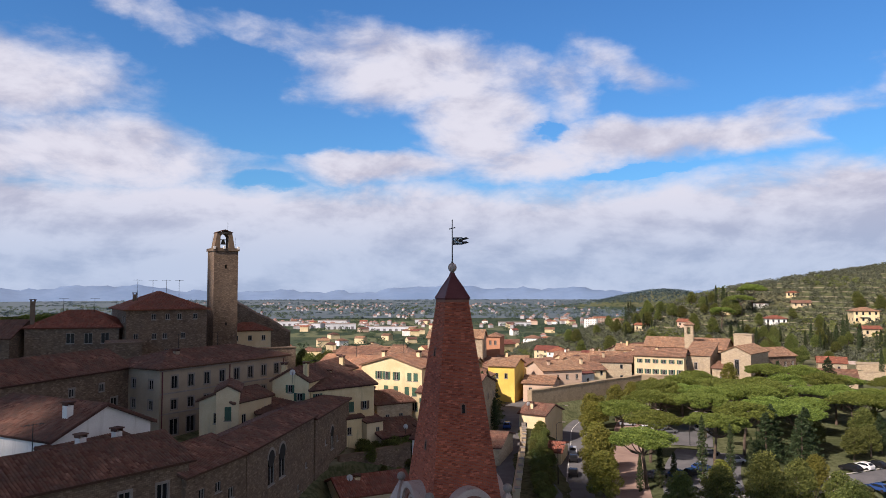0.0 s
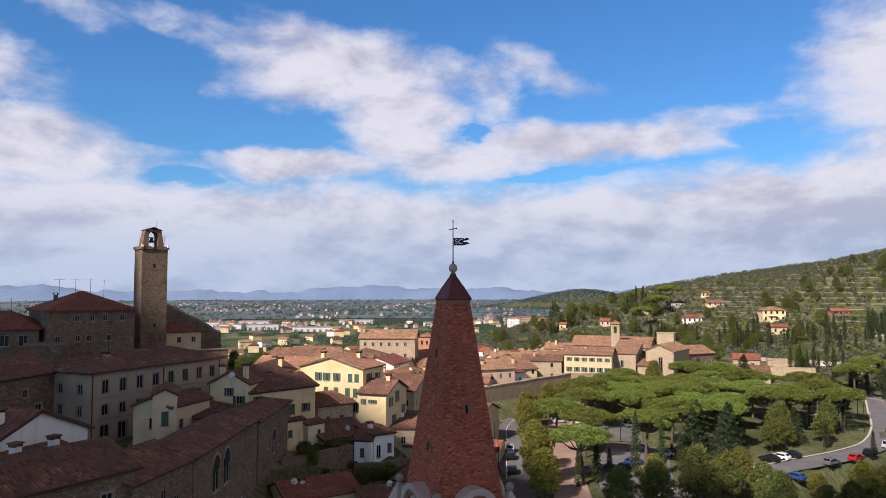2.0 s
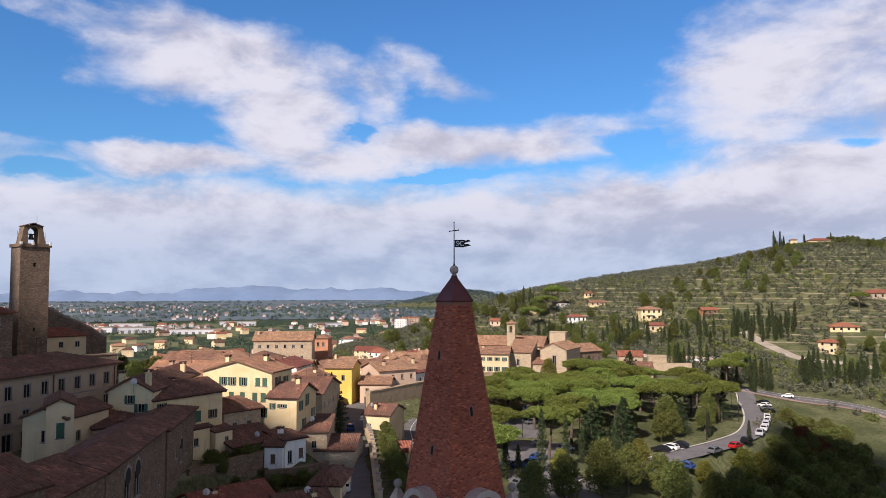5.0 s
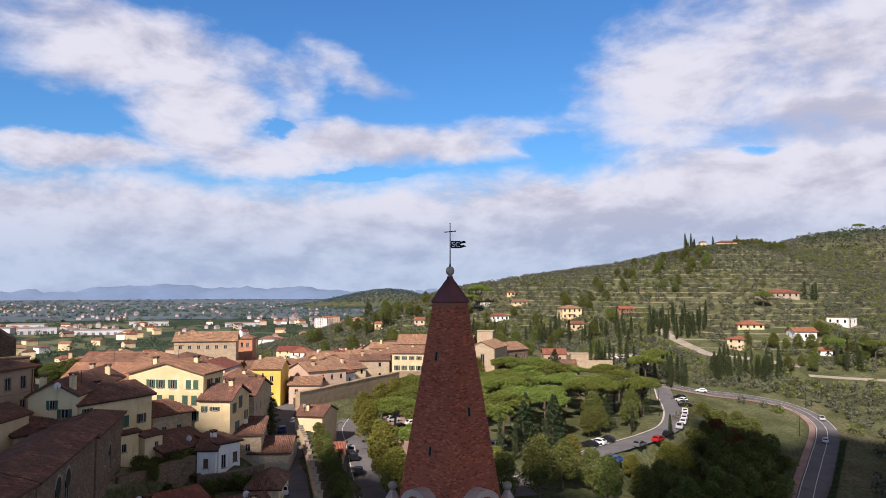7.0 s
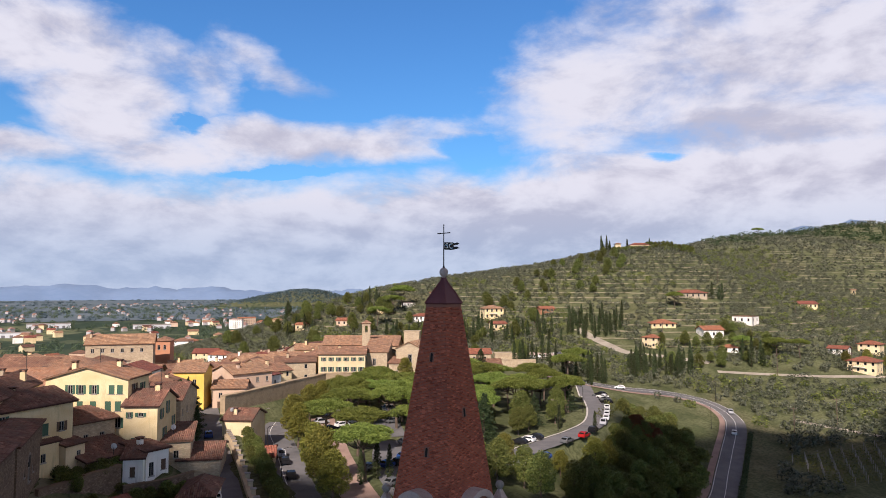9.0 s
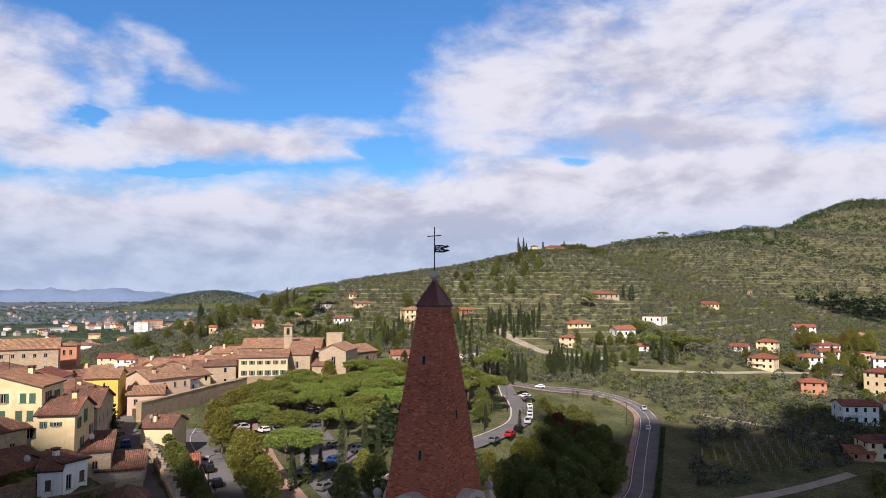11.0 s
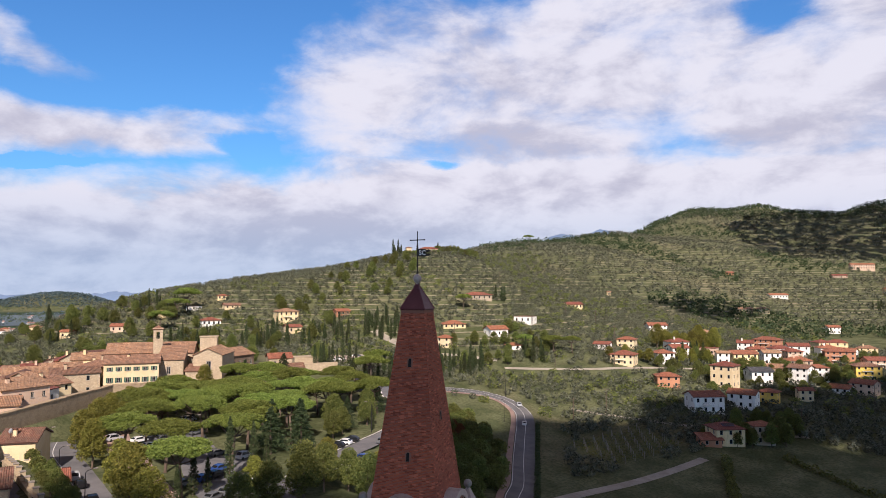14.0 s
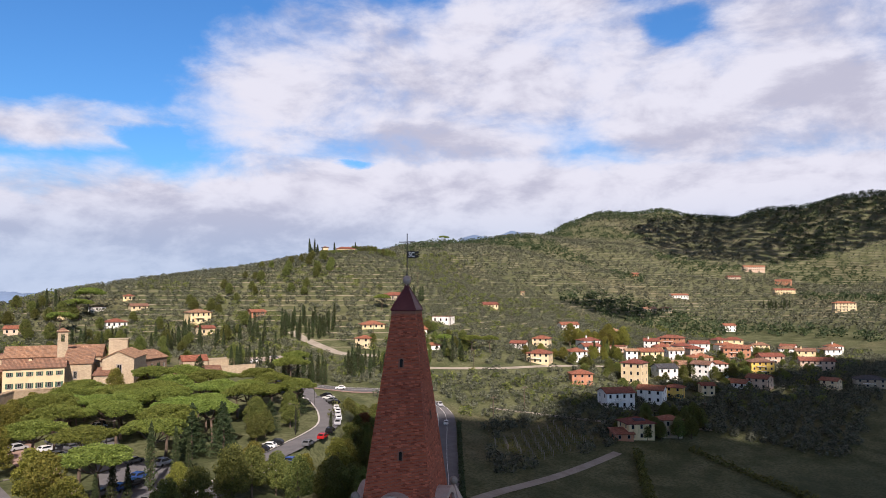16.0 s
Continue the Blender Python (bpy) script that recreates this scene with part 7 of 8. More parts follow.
grove("broadleaf", -9, 107.5, 4, 2.5, 4, 0.3, 0.4, 0, 2.0)
grove("bush", -8, 107, 6, 3, 8, 0.4, 0.7, 0, 1.6)
tree("cypress", 9.4, 150, 0.85)
tree("cypress", 8.6, 154, 0.9)
tree("cypress", 10.6, 147, 0.75)
grove("lime", 352, 178, 20, 9, 14, 0.9, 1.4, -25, 4.0)
grove("lime", 300, 166, 30, 8, 10, 0.6, 0.9, -25, 4.0)
grove("broadleaf", 330, 130, 60, 28, 46, 0.45, 0.9, -25, 4.0)
grove("broadleaf", 385, 108, 75, 34, 40, 0.4, 0.8, -25, 4.0)
grove("bush", 320, 120, 70, 30, 50, 0.8, 1.5, -25, 3.0)
grove("bush", 222, 98, 22, 9, 16, 0.8, 1.5, -25, 2.0)
grove("broadleaf", 225, 96, 24, 10, 18, 0.5, 0.9, -25, 3.0)
grove("broadleaf", 235, 215, 40, 20, 20, 0.5, 0.8, 0, 4.0)
grove("broadleaf", 170, 330, 60, 40, 30, 0.6, 1.0, 0, 5.0)
grove("broadleaf", 260, 340, 60, 30, 26, 0.6, 0.9, 30, 5.0)
grove("broadleaf", 115, 240, 40, 12, 16, 0.6, 0.9, 0, 4.0)
grove("broadleaf", 95, 310, 50, 50, 30, 0.7, 1.1, 0, 5.0)
grove("broadleaf", 120, 420, 50, 60, 34, 0.8, 1.2, 0, 6.0)


# haze over the farthest trees is put into their bluish leaf colour
HAZY_TREES = foliage("hazy_woods", (0.055, 0.088, 0.098), (0.095, 0.132, 0.138), 0.05)
PLAIN_TREES = foliage("field_trees", (0.034, 0.058, 0.034), (0.09, 0.12, 0.062), 0.05)


def cover(name, label, category, spots, blades, size, spread, material, lift=1.4, squash=0.8):
    """Many low crowns over a slope, joined: too many to count."""
    spots = np.asarray(spots)
    n = len(spots)
    r = spread * RNG.uniform(0.7, 1.25, n)
    z = ground(spots[:, 0], spots[:, 1])
    d = RNG.normal(size=(n, blades, 3))
    d /= np.linalg.norm(d, axis=2, keepdims=True)
    d *= RNG.uniform(0.3, 1.0, (n, blades, 1)) ** 0.5
    d *= (r[:, None, None] * np.array([1, 1, squash]))
    c = np.stack([spots[:, 0], spots[:, 1], z + lift * r / spread], 1)[:, None, :] + d
    v, f = leaf_quads(c.reshape(-1, 3), size, 0.2)
    return tagged(new(name, quick_mesh(name, v, f, material)), label, category, kind="stuff")


def scatter(x0, x1, y0, y1, step, keep):
    xs, ys = np.meshgrid(np.arange(x0, x1, step), np.arange(y0, y1, step))
    p = np.stack([xs.ravel(), ys.ravel()], 1) + RNG.uniform(-0.32, 0.32, (xs.size, 2)) * step
    p = p[keep(p[:, 0], p[:, 1])]
    foot = np.array([f for f in FOOT if f[2] > 2.0])
    ok = np.ones(len(p), bool)
    for fx, fy, fr in foot:
        ok &= (p[:, 0] - fx) ** 2 + (p[:, 1] - fy) ** 2 > (fr + 1.5) ** 2
    return p[ok]


def off_roads(x, y, gap=7.5):
    ok = np.ones(len(x), bool)
    for line in (VALLEY, [(216, 196), (249, 173), (304, 147.5), (318, 131), (326, 97)], [(214, 278), (207, 249), (205, 234), (222, 205)], [(104, 100), (157, 102), (188, 98)], [(140, 240), (184, 246)]):
        for (ax, ay), (bx, by) in zip(line, line[1:]):
            t = np.clip(((x - ax) * (bx - ax) + (y - ay) * (by - ay)) / ((bx - ax) ** 2 + (by - ay) ** 2), 0, 1)
            ok &= np.hypot(x - ax - t * (bx - ax), y - ay - t * (by - ay)) > gap
    return ok


def rough_noise(x, y, k):
    return np.array([noise.noise((a * k, b * k, 3.3)) for a, b in zip(x, y)])


def terrace(x, y, high, share):
    """True on the level strips of a slope that is stepped every so many metres of height."""
    return (ground(x, y) / high + 0.25 * np.sin(x / 37) + 0.25 * np.sin(y / 29)) % 1.0 < share


def near_slope(x, y):
    right = np.where((x < 150) & (y < 330), -99, (x - 150) * 0.75 + (y - 150) * 0.66)
    return (right > 30) & (ground(x, y) > -8) & off_roads(x, y) & (np.hypot(x - 110, y - 225) > 36) & (rough_noise(x, y, 0.018) > -0.62)


cover("olive_grove", "grey-green olive trees in rows on the terraced slope", "olive grove", scatter(40, 520, 120, 600, 4.5, lambda x, y: near_slope(x, y) & terrace(x, y, 3.4, 0.84)), 84, 0.62, 1.75, OLIVE)


def right_of_road(x, y):
    return (x - 99) * 0.582 - (y - 100) * 0.813


def low_olives(x, y):
    vines = (x > 153) & (x < 197) & (y > 106) & (y < 129)
    return off_roads(x, y, 5) & (right_of_road(x, y) > 13) & (y > np.where(x < 236, 102, 40)) & ~vines & ~(near_slope(x, y) & (y > 119)) & (rough_noise(x, y, 0.03) > -0.6)


cover("olive_grove", "olive trees on the low ground beside the track", "olive grove", scatter(104, 500, 30, 190, 4.6, low_olives), 90, 0.75, 2.0, OLIVE)
cover("meadow_hedge", "dark hedge of shrubs across the meadow", "hedge", [(150 + 1.2 * k + 0.6 * math.sin(k), 74 + 0.55 * k) for k in range(36)] + [(183 + 0.9 * k, 38 + 1.5 * k) for k in range(30)], 60, 0.6, 1.5, LEAF, 0.9)
cover("road_hedge", "low clipped dark hedge beside the valley road", "hedge", [(99 + 0.813 * k + 0.582 * 4.0, 100 + 0.582 * k - 0.813 * 4.0) for k in range(-20, 84)], 60, 0.4, 0.75, CYPRESS, 0.5)
# the vineyard: rows of vines on posts
VINE_ROWS = [(156 + 38 * k / 22 + 0.35 * r, 109.5 + 1.7 * r - 0.06 * k) for r in range(11) for k in range(23)]
cover("vineyard", "rows of low vines on the flat field", "vineyard", VINE_ROWS, 16, 0.36, 0.6, LEAF, 0.9)


def vine_posts():
    bm = bmesh.new()
    for x, y in VINE_ROWS[::3]:
        z = gz(x, y)
        box(bm, x - 0.07, x + 0.07, y - 0.07, y + 0.07, z - 0.2, z + 2.1)
    me = bpy.data.meshes.new("vine_posts")
    bm.to_mesh(me)
    bm.free()
    me.materials.append(TRIM)
    tagged(new("vine_posts", me), "pale posts in the rows of the vineyard", "posts", kind="stuff")


vine_posts()
cover("scrub", "dark green scrub and small oaks between the olives", "scrub", scatter(40, 560, 60, 640, 10.0, lambda x, y: ~((x < 150) & (y < 330)) & ((x - 150) * 0.75 + (y - 150) * 0.66 > 20) & off_roads(x, y) & (rough_noise(x, y, 0.02) < -0.06) & (np.hypot(x - 110, y - 225) > 40)), 110, 0.75, 2.6, LEAF)
cover("far_olive_grove", "olive trees on the far slopes", "olive grove", scatter(300, 1700, -350, 1150, 8.2, lambda x, y: ((x > 520) | (y > 560) | (y < 120)) & (ground(x, y) > 2) & (rough_noise(x, y, 0.006) > -0.16) & terrace(x, y, 7.5, 0.84)), 30, 1.5, 2.9, OLIVE, 1.6, 0.8)
cover("far_woods", "dark woods on the far ridge", "woods", scatter(350, 1900, -400, 1250, 13.5, lambda x, y: ((x > 520) | (y > 560) | (y < 60)) & (ground(x, y) > 4) & ((rough_noise(x, y, 0.006) < -0.14) | (ground(x, y) > 170))), 44, 2.0, 5.5, CEDAR, 3.0, 0.7)
cover("valley_thicket", "thicket of shrubs on the steep bank by the road", "thicket", scatter(60, 185, 85, 165, 4.6, lambda x, y: off_roads(x, y, 8) & ((x - 74) * 0.6 - (y - 128) * 0.8 > 6) & ((x - 90) * 0.62 - (y - 88) * 0.78 < -6) & (rough_noise(x, y, 0.05) > 0.12)), 50, 0.45, 1.3, LEAF, 0.6)
cover("hedgerows", "lines of trees between the fields of the plain", "trees", scatter(-1500, 1500, 380, 2600, 27.0, lambda x, y: (ground(x, y) < -4) & (rough_noise(x, y, 0.012) > 0.06)), 56, 1.7, 5.2, PLAIN_TREES, 3.0, 0.7)
cover("hedgerows", "far tree lines towards the hills", "trees", scatter(-2800, 2400, 1500, 4000, 46.0, lambda x, y: (ground(x, y) < -4) & (rough_noise(x, y, 0.005) > 0.08)), 18, 5.0, 11.0, HAZY_TREES, 2.5, 0.3)
cover("wooded_hill", "dark woods on the round hill in the plain", "woods", scatter(440, 1040, 2150, 2650, 14.0, lambda x, y: np.hypot((x - 735) / 1.25, y - 2400) < 170), 24, 4.0, 8.0, HAZY_TREES, 2.0, 0.6)


# ---- poles and lamps ----
def utility_pole(x, y, h=9.0):
    top = thing("utility_pole", pose(x, y, gz(x, y), 0, 0, -45), "slim wooden utility pole with a crossarm", "pole", "utility poles")
    bm = bmesh.new()
    tube(bm, [(0, 0, -0.6), (0, 0, h * 0.5), (0, 0, h)], [0.16, 0.13, 0.10], 8)
    part("post", bm, BARK, top)
    boxes("crossarm", BARK, top, [(-0.9, 0.9, -0.06, 0.06, h - 0.7, h - 0.56)])
    boxes("insulator", TRIM, top, [(sx - 0.05, sx + 0.05, -0.05, 0.05, h - 0.56, h - 0.36) for sx in (-0.8, 0.8)])


for px, py in ((349, 232), (338, 246), (301, 77), (243, 87), (233, 182), (262, 170), (205, 141), (315, 200), (285, 232), (366, 205), (330, 290), (228, 236), (182, 140)):
    utility_pole(px, py)


def street_lamp(x, y, yaw, h=7.0):
    top = thing("street_lamp", pose(x, y, gz(x, y), 0, 0, yaw), "dark metal street lamp with an arm over the roadway", "street lamp", "street lamps")
    bm = bmesh.new()
    tube(bm, [(0, 0, -0.4), (0, 0, h * 0.6), (0, 0, h - 0.3), (0.35, 0, h), (1.2, 0, h + 0.12)], [0.09, 0.07, 0.055, 0.05, 0.04], 8)
    part("post", bm, IRON, top)
    boxes("lantern", TRIM, top, [(1.1, 1.75, -0.14, 0.14, h + 0.06, h + 0.2)], "", 0.03)


for px, py, yaw in ((19.0, 118, 0), (22.0, 138, 0), (26.0, 158, 0), (90, 136.5, 120), (111, 152.5, 120), (124, 172, 150), (52, 150, 0), (66, 150, 180), (160, 152, 130), (186, 172, 180)):
    street_lamp(px, py, yaw)


# ---- roofs of the old town behind the first rows ----
WALLS = (YELLOW, CREAM, PINK, BEIGE, WHITE, STONE_PALE, BEIGE, CREAM, STONE_PALE)
WALL_WORDS = ("yellow", "cream", "pink", "beige", "white", "stone", "beige", "cream", "stone")
ROOFS = (ROOF_SUN, ROOF_OLD, ROOF_SUN, ROOF_RED, ROOF_OLD, ROOF_SUN)
ROOF_WORDS = ("ochre", "old brown", "ochre", "red", "old brown", "ochre")


def free(x, y, r, slack=0.75):
    return all((x - f[0]) ** 2 + (y - f[1]) ** 2 > ((r + f[2]) * slack) ** 2 for f in FOOT if f[2] > 2.0)


def infill():
    rnd = random.Random(11)
    for i in range(-7, 13):
        for j in range(0, 21):
            u, v = 10.5 * i + rnd.uniform(-1.5, 1.5), 9.6 * j + rnd.uniform(-1.5, 1.5)
            x, y = -12 + u * 0.96 + v * 0.16, 146 + v * 0.98 - u * 0.22
            L, D = rnd.uniform(8.5, 13.5), rnd.uniform(8.0, 11)
            street = abs(x - (7 + 0.155 * (y - 107)))
            wall_y = min(175 + 0.857 * (x - 22), 206 - 0.35 * (x - 57))
            if x > 12 and y < 186 or x > 21 and y < wall_y + 11:
                continue
            if (y < 214 and street < 8.5) or x < -42 + max(0, (215 - y)) * 0.45 or x > 88 or y > 335 or not free(x, y, 0.5 * math.hypot(L, D) * 0.8, 0.60):
                continue
            if x < -5 and y < 150:
                continue
            k = rnd.randrange(len(WALLS))
            q = rnd.randrange(len(ROOFS))
            kind = rnd.choice(("gable", "gable", "cross", "hip"))
            h = rnd.uniform(4.6, 7.0) + (1.5 if y < 200 else 0)
            far_house("%s plastered town house with %s tile roof" % (WALL_WORDS[k], ROOF_WORDS[q]), x, y, rnd.choice((-22, -18, -14, 20)) + rnd.uniform(-4, 4), L, D, h, WALLS[k], ROOFS[q], kind, rnd.uniform(1.3, 2.1), 2, rnd.choice((2, 3)), chimney=rnd.random() < 0.5, z=max(gz(x, y), 8.5 if y < 260 else -30))


infill()


def plain_town():
    """Houses of the newer town spread over the edge of the plain."""
    rnd = random.Random(5)
    made = 0
    while made < 170:
        y = 350 + 950 * rnd.random() ** 1.3
        x = -0.42 * y + rnd.random() * (0.85 * y)
        if gz(x, y) > 2 or not free(x, y, 9, 1.0):
            continue
        if rnd.random() > 0.35 + 0.65 * (0.5 + 0.5 * math.sin(x * 0.017 + 1.1) * math.cos(y * 0.012)):
            continue
        k, q = rnd.choice((0, 1, 2, 4, 4, 1)), rnd.choice((1, 3, 2, 1))
        made += 1
        s = rnd.uniform(0.9, 1.35)
        far_house("%s house with %s roof in the plain" % (WALL_WORDS[k], ROOF_WORDS[q]), x, y, rnd.uniform(-40, 40), 10.5 * s, 8.5 * s, rnd.choice((5.0, 6.0, 7.0)), WALLS[k], ROOFS[q], rnd.choice(("gable", "hip")), 2.2, 2, 3 if y < 480 else 0, group="houses in the plain")


plain_town()


def works_hall(x, y, yaw, L, D, h, material, label):
    """A long industrial hall with a low roof, a fascia and bays of doors."""
    top = thing("works_hall", pose(x, y, gz(x, y), 0, 0, yaw), label, "industrial building", "works halls")
    boxes("wall", material, top, [(-L / 2, L / 2, 0, D, -2, h)])
    boxes("fascia", TRIM, top, [(-L / 2 - 0.3, L / 2 + 0.3, -0.3, D + 0.3, h, h + 0.6)])
    for k in range(int(L / 9)):
        boxes("bay_door", ASPHALT, top, [(-L / 2 + 3 + 9 * k, -L / 2 + 7 + 9 * k, -0.06, 0.02, 0.0, h * 0.55)])


HALL_WHITE = surface("white_cladding", (0.42, 0.43, 0.45), (0.55, 0.56, 0.58), 0.3, 0.6, 0.05)
for x, y, yaw, L, D, h in ((-215, 1120, -8, 42, 24, 7), (-158, 1090, 6, 46, 24, 8), (-262, 1190, 4, 40, 22, 7), (-190, 1210, -4, 50, 26, 8), (-75, 1045, -6, 70, 20, 6), (-300, 1130, 10, 36, 20, 7), (120, 1180, -5, 55, 22, 6), (-20, 1260, 3, 60, 24, 7)):
    works_hall(x, y, yaw, L, D, h, HALL_WHITE, "long white industrial hall in the plain")


def far_village(name, label, n, seed, wall_m, roof_m, x0, x1, y0, y1):
    """Tiny far houses, too many to count: walls with a hipped lid, joined."""
    rnd = np.random.default_rng(seed)
    verts, faces = [], []
    for _ in range(n):
        y = y0 + (y1 - y0) * rnd.random() ** 1.2
        x = y * (x0 + (x1 - x0) * rnd.random())
        if gz(x, y) > -12 or noise.noise((x * 0.006, y * 0.004, 8.1)) < 0.02:
            continue
        w, d, h, a = rnd.uniform(5, 9.5), rnd.uniform(4.5, 7), rnd.uniform(3.5, 6), rnd.uniform(0, 3.1)
        c, s = math.cos(a), math.sin(a)
        i = len(verts)
        for z, k in ((PLAIN - 1, 1.0), (PLAIN + h, 1.0), (PLAIN + h + 0.1, 1.12), (PLAIN + h + 2.4, 0.3)):
            for px, py in ((-w, -d), (w, -d), (w, d), (-w, d)):
                verts.append((x + (px * c - py * s) * 0.5 * k, y + (px * s + py * c) * 0.5 * k, z))
        for k in (0, 8):
            for q in range(4):
                r = (q + 1) % 4
                faces.append((i + k + q, i + k + r, i + k + 4 + r, i + k + 4 + q))
        faces.append((i + 12, i + 13, i + 14, i + 15))
    me = mesh_from(name, verts, faces)
    me.materials.append(wall_m)
    me.materials.append(roof_m)
    me.polygons.foreach_set("material_index", np.tile([0, 0, 0, 0, 1, 1, 1, 1, 1], len(faces) // 9).astype(np.int32))
    tagged(new(name, me), label, "village", kind="stuff")


far_village("far_village", "scattered pale houses far over the plain, red roofs dulled by painted haze", 620, 2, HAZY_WALL, HAZY_ROOF, -0.45, 0.36, 1100, 3000)
far_village("far_village", "pale houses with brown roofs over the plain", 60, 6, HAZY_WALL, HAZY_ROOF, -0.35, 0.36, 700, 1500)


def more_villas():
    """Further houses of the hamlet on the slope, between the ones beside the lane."""
    rnd = random.Random(21)
    made, tries = 0, 0
    while made < 15 and tries < 900:
        tries += 1
        t = rnd.random()
        x, y = 300 + 190 * t + rnd.uniform(-22, 22), 150 - 50 * t + rnd.uniform(-40, 40)
        if not free(x, y, 8.0, 1.0):
            continue
        made += 1
        k, q = rnd.choice((4, 4, 1, 2, 0)), rnd.choice((3, 3, 0))
        far_house("%s hillside house with %s tile roof" % (WALL_WORDS[k], ROOF_WORDS[q]), x, y, rnd.uniform(-75, -35), rnd.uniform(8.5, 12), rnd.uniform(7, 9), rnd.choice((4.0, 5.4, 6.0)), WALLS[k], ROOFS[q], rnd.choice(("gable", "hip", "hip")), 1.6, 2, 3, name="villa", group="hillside houses", chimney=rnd.random() < 0.5)


more_villas()


# ---- cars ----
def car_meshes(colour, kind):
    """Body, glass and wheel of a parked car, nose along +x."""
    paint = plain("car_paint_" + colour, {"white": (0.75, 0.75, 0.74), "silver": (0.42, 0.43, 0.45), "black": (0.015, 0.015, 0.017), "grey": (0.13, 0.135, 0.14), "blue": (0.03, 0.07, 0.22), "red": (0.40, 0.02, 0.02)}[colour], 0.25, 0.1, True)
    bm = bmesh.new()
    tall = 1.65 if kind == "van" else 1.45
    side = [(-2.05, 0.30), (2.05, 0.30), (2.10, 0.62), (1.95, 0.80), (1.05, 0.93), (0.35, tall - 0.03), (-0.2, tall), (-1.25, tall - 0.06), (-1.9, 1.0), (-2.08, 0.85)]
    lo = [bm.verts.new((x, -0.86 + (0.13 if z > 1.1 else 0), z)) for x, z in side]
    hi = [bm.verts.new((x, 0.86 - (0.13 if z > 1.1 else 0), z)) for x, z in side]
    bm.faces.new(lo)
    bm.faces.new(hi[::-1])
    for i in range(len(side)):
        j = (i + 1) % len(side)
        bm.faces.new((lo[j], lo[i], hi[i], hi[j]))
    bmesh.ops.recalc_face_normals(bm, faces=bm.faces[:])
    bmesh.ops.bevel(bm, geom=bm.edges[:], offset=0.07, segments=2, affect="EDGES")
    body = bpy.data.meshes.new("body")
    bm.to_mesh(body)
    bm.free()
    body.materials.append(paint)
    panes = []
    for name, quad in (("windscreen", ((0.98, -0.66, 0.96), (0.98, 0.66, 0.96), (0.42, 0.62, tall - 0.12), (0.42, -0.62, tall - 0.12))), ("rear_window", ((-1.90, 0.62, 1.03), (-1.90, -0.62, 1.03), (-1.36, -0.58, tall - 0.12), (-1.36, 0.58, tall - 0.12))),
                       ("side_window", ((0.80, 0.865, 0.97), (-1.65, 0.865, 0.99), (-1.25, 0.745, tall - 0.12), (0.30, 0.745, tall - 0.12))), ("side_window", ((-1.65, -0.865, 0.99), (0.80, -0.865, 0.97), (0.30, -0.745, tall - 0.12), (-1.25, -0.745, tall - 0.12)))):
        bm = bmesh.new()
        q = [Vector(p) for p in quad]
        nrm = (q[1] - q[0]).cross(q[2] - q[0]).normalized() * 0.02
        bm.faces.new([bm.verts.new(p + nrm) for p in q])
        me = bpy.data.meshes.new(name)
        bm.to_mesh(me)
        bm.free()
        me.materials.append(GLASS)
        panes.append((name, me))
    bm = bmesh.new()
    bmesh.ops.create_cone(bm, cap_ends=True, segments=14, radius1=0.31, radius2=0.31, depth=0.2, matrix=pose(0, 0, 0, 90))
    bmesh.ops.bevel(bm, geom=bm.edges[:], offset=0.03, segments=1, affect="EDGES")
    wheel = bpy.data.meshes.new("wheel")
    bm.to_mesh(wheel)
    bm.free()
    wheel.materials.append(DARK)
    return body, panes, wheel


CARS = {}
CAR_RND = random.Random(21)


def car(x, y, yaw, colour=None, z=None):
    colour = colour or CAR_RND.choice(("white", "white", "silver", "black", "grey", "grey", "black", "blue", "grey", "white"))
    if colour not in CARS:
        CARS[colour] = car_meshes(colour, "van" if colour == "silver" else "car")
    body, panes, wheel = CARS[colour]
    top = thing("car", pose(x, y, (gz(x, y) + 0.14) if z is None else z, 0, 0, yaw) @ Matrix.Diagonal((0.88, 0.92, 0.94, 1)), colour + " hatchback car parked on asphalt", "car", "parked cars")
    b = hang("body", body, None, top)
    for name, me in panes:
        hang(name, me, GLASS, b)
    for wx in (-1.3, 1.3):
        for wy in (-0.8, 0.8):
            hang("wheel", wheel, DARK, top, m=pose(wx, wy, 0.31))


def car_row(x0, y0, x1, y1, n, yaw, empty=0.15):
    for i in range(n):
        if CAR_RND.random() > empty:
            t = i / max(1, n - 1)
            car(x0 + (x1 - x0) * t + CAR_RND.uniform(-0.2, 0.2), y0 + (y1 - y0) * t + CAR_RND.uniform(-0.2, 0.2), yaw + CAR_RND.uniform(-4, 4) + CAR_RND.choice((0, 180)))


for x, y, yaw in ((26.0, 142.5, 78), (25.0, 136.5, 78), (23.0, 126, 78), (37.4, 124.4, 20), (41.2, 124.8, 20), (44.0, 125.6, 20), (46.9, 129.2, 15), (52.7, 141, 10), (55.2, 134.7, 12), (36.9, 113.4, 25), (40.0, 114.6, 25), (45.1, 114.9, 30), (44.1, 109.7, 30), (47.4, 118.2, 120),
                  (51.5, 162.3, 5), (46.4, 157.6, 8), (43.2, 161.8, 8), (47.2, 164.8, 8), (44.2, 170.8, 5), (48.6, 176.6, 5), (73.6, 128.9, 120), (76.6, 130.2, 120), (79.6, 131.4, 120), (68.8, 117.6, 118), (65.0, 115.6, 118), (72.6, 119.4, 118), (62.0, 113.8, 118), (55.2, 110.4, 118)):
    car(x, y, yaw)
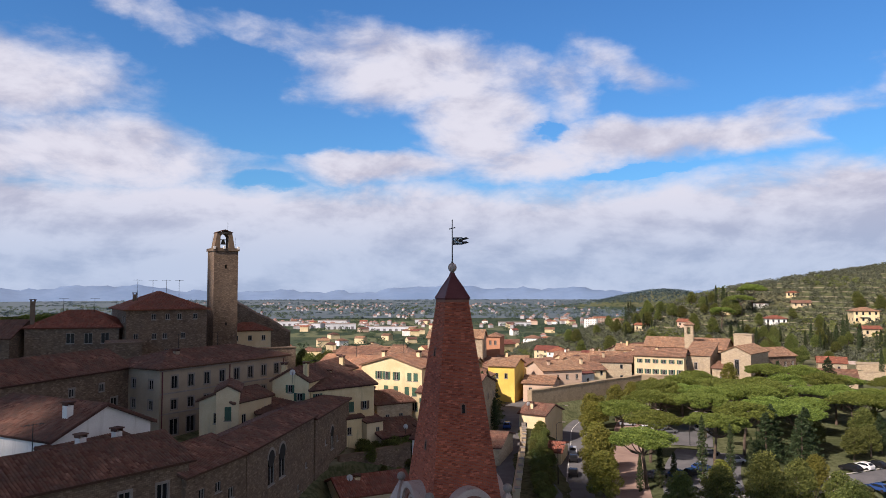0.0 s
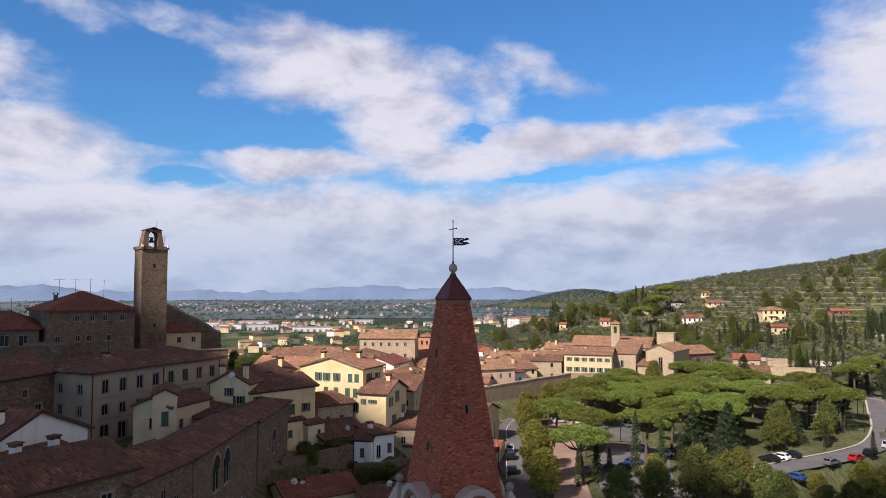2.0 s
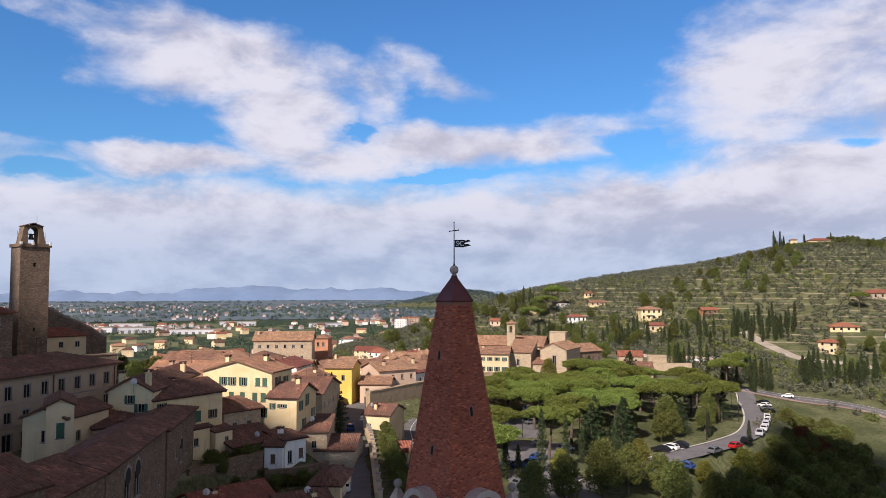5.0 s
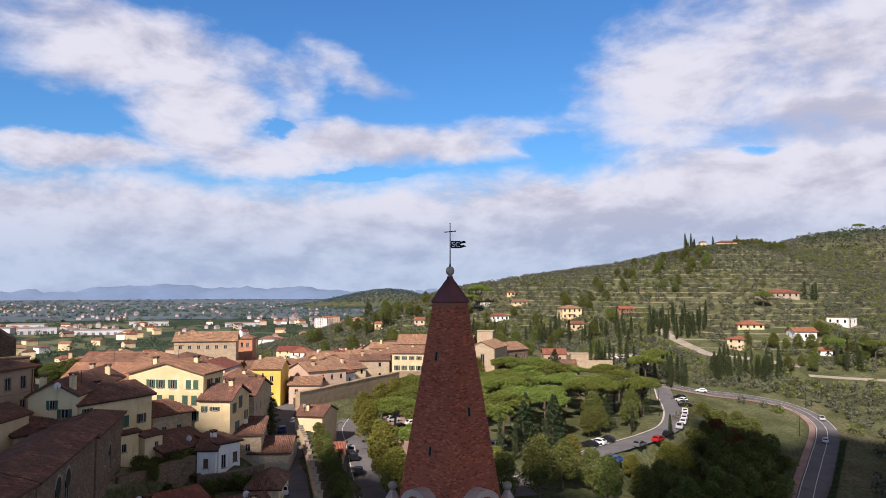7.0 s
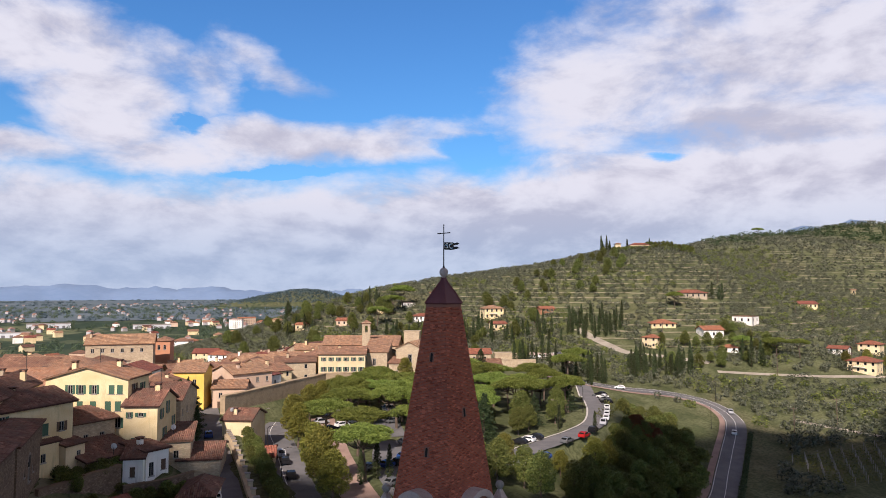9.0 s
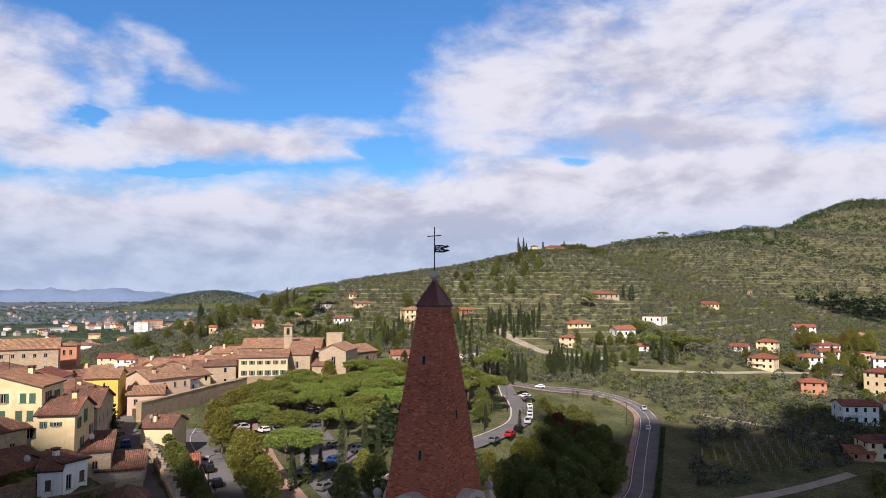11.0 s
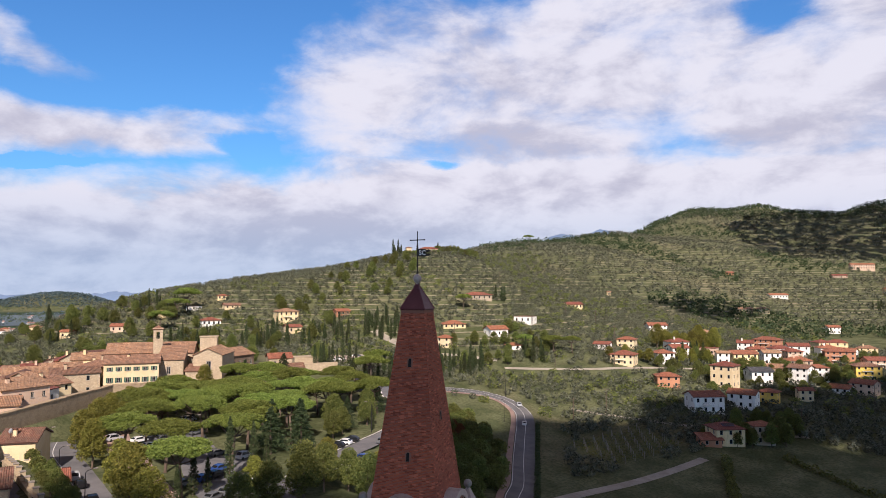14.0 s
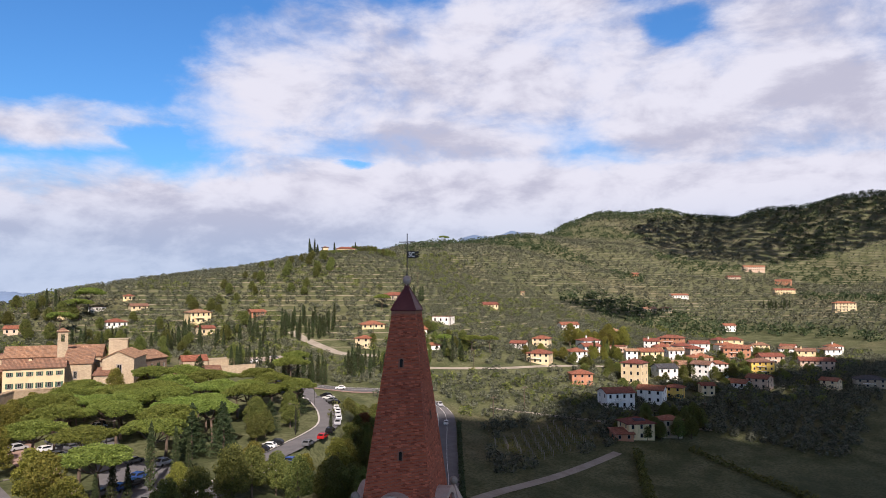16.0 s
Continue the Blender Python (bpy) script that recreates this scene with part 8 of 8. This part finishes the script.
for x, y, yaw, c in ((84.2, 126.0, 25, "grey"), (91.5, 129.0, 27, "red"), (96.4, 131.6, 33, "black"), (104.6, 137.2, 42, "silver"), (109.4, 141.6, 44, "white"), (113.2, 145.6, 46, "white"), (116.8, 149.4, 48, "white"), (120.4, 153.6, 50, "white"), (126.6, 160.6, 100, "black"), (129.4, 164.6, 100, "grey"), (132.4, 168.8, 100, "white"), (135.4, 173.0, 100, "black"), (139.6, 180.6, 56, "grey")):
    car(x, y, yaw, c)
car_row(51.0, 168, 57.0, 186, 6, 5, 0.2)
car_row(60.0, 164, 68.0, 184, 7, 8, 0.3)
car_row(124, 184, 134, 192, 4, 150, 0.2)
car_row(152, 241, 178, 248, 8, 100, 0.2)
for x, y, yaw, c in ((6.4, 106.8, 82, "white"), (10.2, 133, 82, "black"), (9.2, 127, 82, "grey"), (13.6, 151, 82, "blue"), (12.1, 140, 82, "black"), (19.4, 198, 82, "silver"), (163.5, 146.5, 37, "white"), (180.2, 161.5, 50, "silver"), (160, 191, 140, "white"), (-34.5, 104.5, 58, "white")):
    car(x, y, yaw, c)


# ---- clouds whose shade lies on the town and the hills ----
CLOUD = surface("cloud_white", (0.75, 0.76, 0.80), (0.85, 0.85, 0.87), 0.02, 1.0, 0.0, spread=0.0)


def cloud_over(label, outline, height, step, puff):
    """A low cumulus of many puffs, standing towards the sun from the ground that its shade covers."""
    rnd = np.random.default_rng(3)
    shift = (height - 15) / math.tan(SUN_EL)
    ox, oy = math.sin(SUN_AZ) * shift, math.cos(SUN_AZ) * shift
    xs, ys = [p[0] for p in outline], [p[1] for p in outline]
    base = bmesh.new()
    bmesh.ops.create_icosphere(base, subdivisions=2, radius=1.0)
    bv = np.array([v.co for v in base.verts])
    bf = np.array([[v.index for v in f.verts] for f in base.faces])
    base.free()
    verts, faces = [], []

    def inside(x, y):
        hit = False
        for (ax, ay), (bx, by) in zip(outline, outline[1:] + outline[:1]):
            if (ay > y) != (by > y) and x < (bx - ax) * (y - ay) / (by - ay) + ax:
                hit = not hit
        return hit

    for x in np.arange(min(xs), max(xs), step):
        for y in np.arange(min(ys), max(ys), step):
            px, py = x + rnd.uniform(-0.4, 0.4) * step, y + rnd.uniform(-0.4, 0.4) * step
            if inside(px, py):
                r = puff * rnd.uniform(0.7, 1.15)
                faces.append(bf + len(verts) * len(bv))
                verts.append(bv * r * np.array([1, 1, 0.7]) + np.array([px + ox, py + oy, height + rnd.uniform(-0.3, 0.6) * r]))
    tagged(new("cloud", quick_mesh("cloud", np.concatenate(verts), np.concatenate(faces), CLOUD)), label, "cloud", kind="structure")


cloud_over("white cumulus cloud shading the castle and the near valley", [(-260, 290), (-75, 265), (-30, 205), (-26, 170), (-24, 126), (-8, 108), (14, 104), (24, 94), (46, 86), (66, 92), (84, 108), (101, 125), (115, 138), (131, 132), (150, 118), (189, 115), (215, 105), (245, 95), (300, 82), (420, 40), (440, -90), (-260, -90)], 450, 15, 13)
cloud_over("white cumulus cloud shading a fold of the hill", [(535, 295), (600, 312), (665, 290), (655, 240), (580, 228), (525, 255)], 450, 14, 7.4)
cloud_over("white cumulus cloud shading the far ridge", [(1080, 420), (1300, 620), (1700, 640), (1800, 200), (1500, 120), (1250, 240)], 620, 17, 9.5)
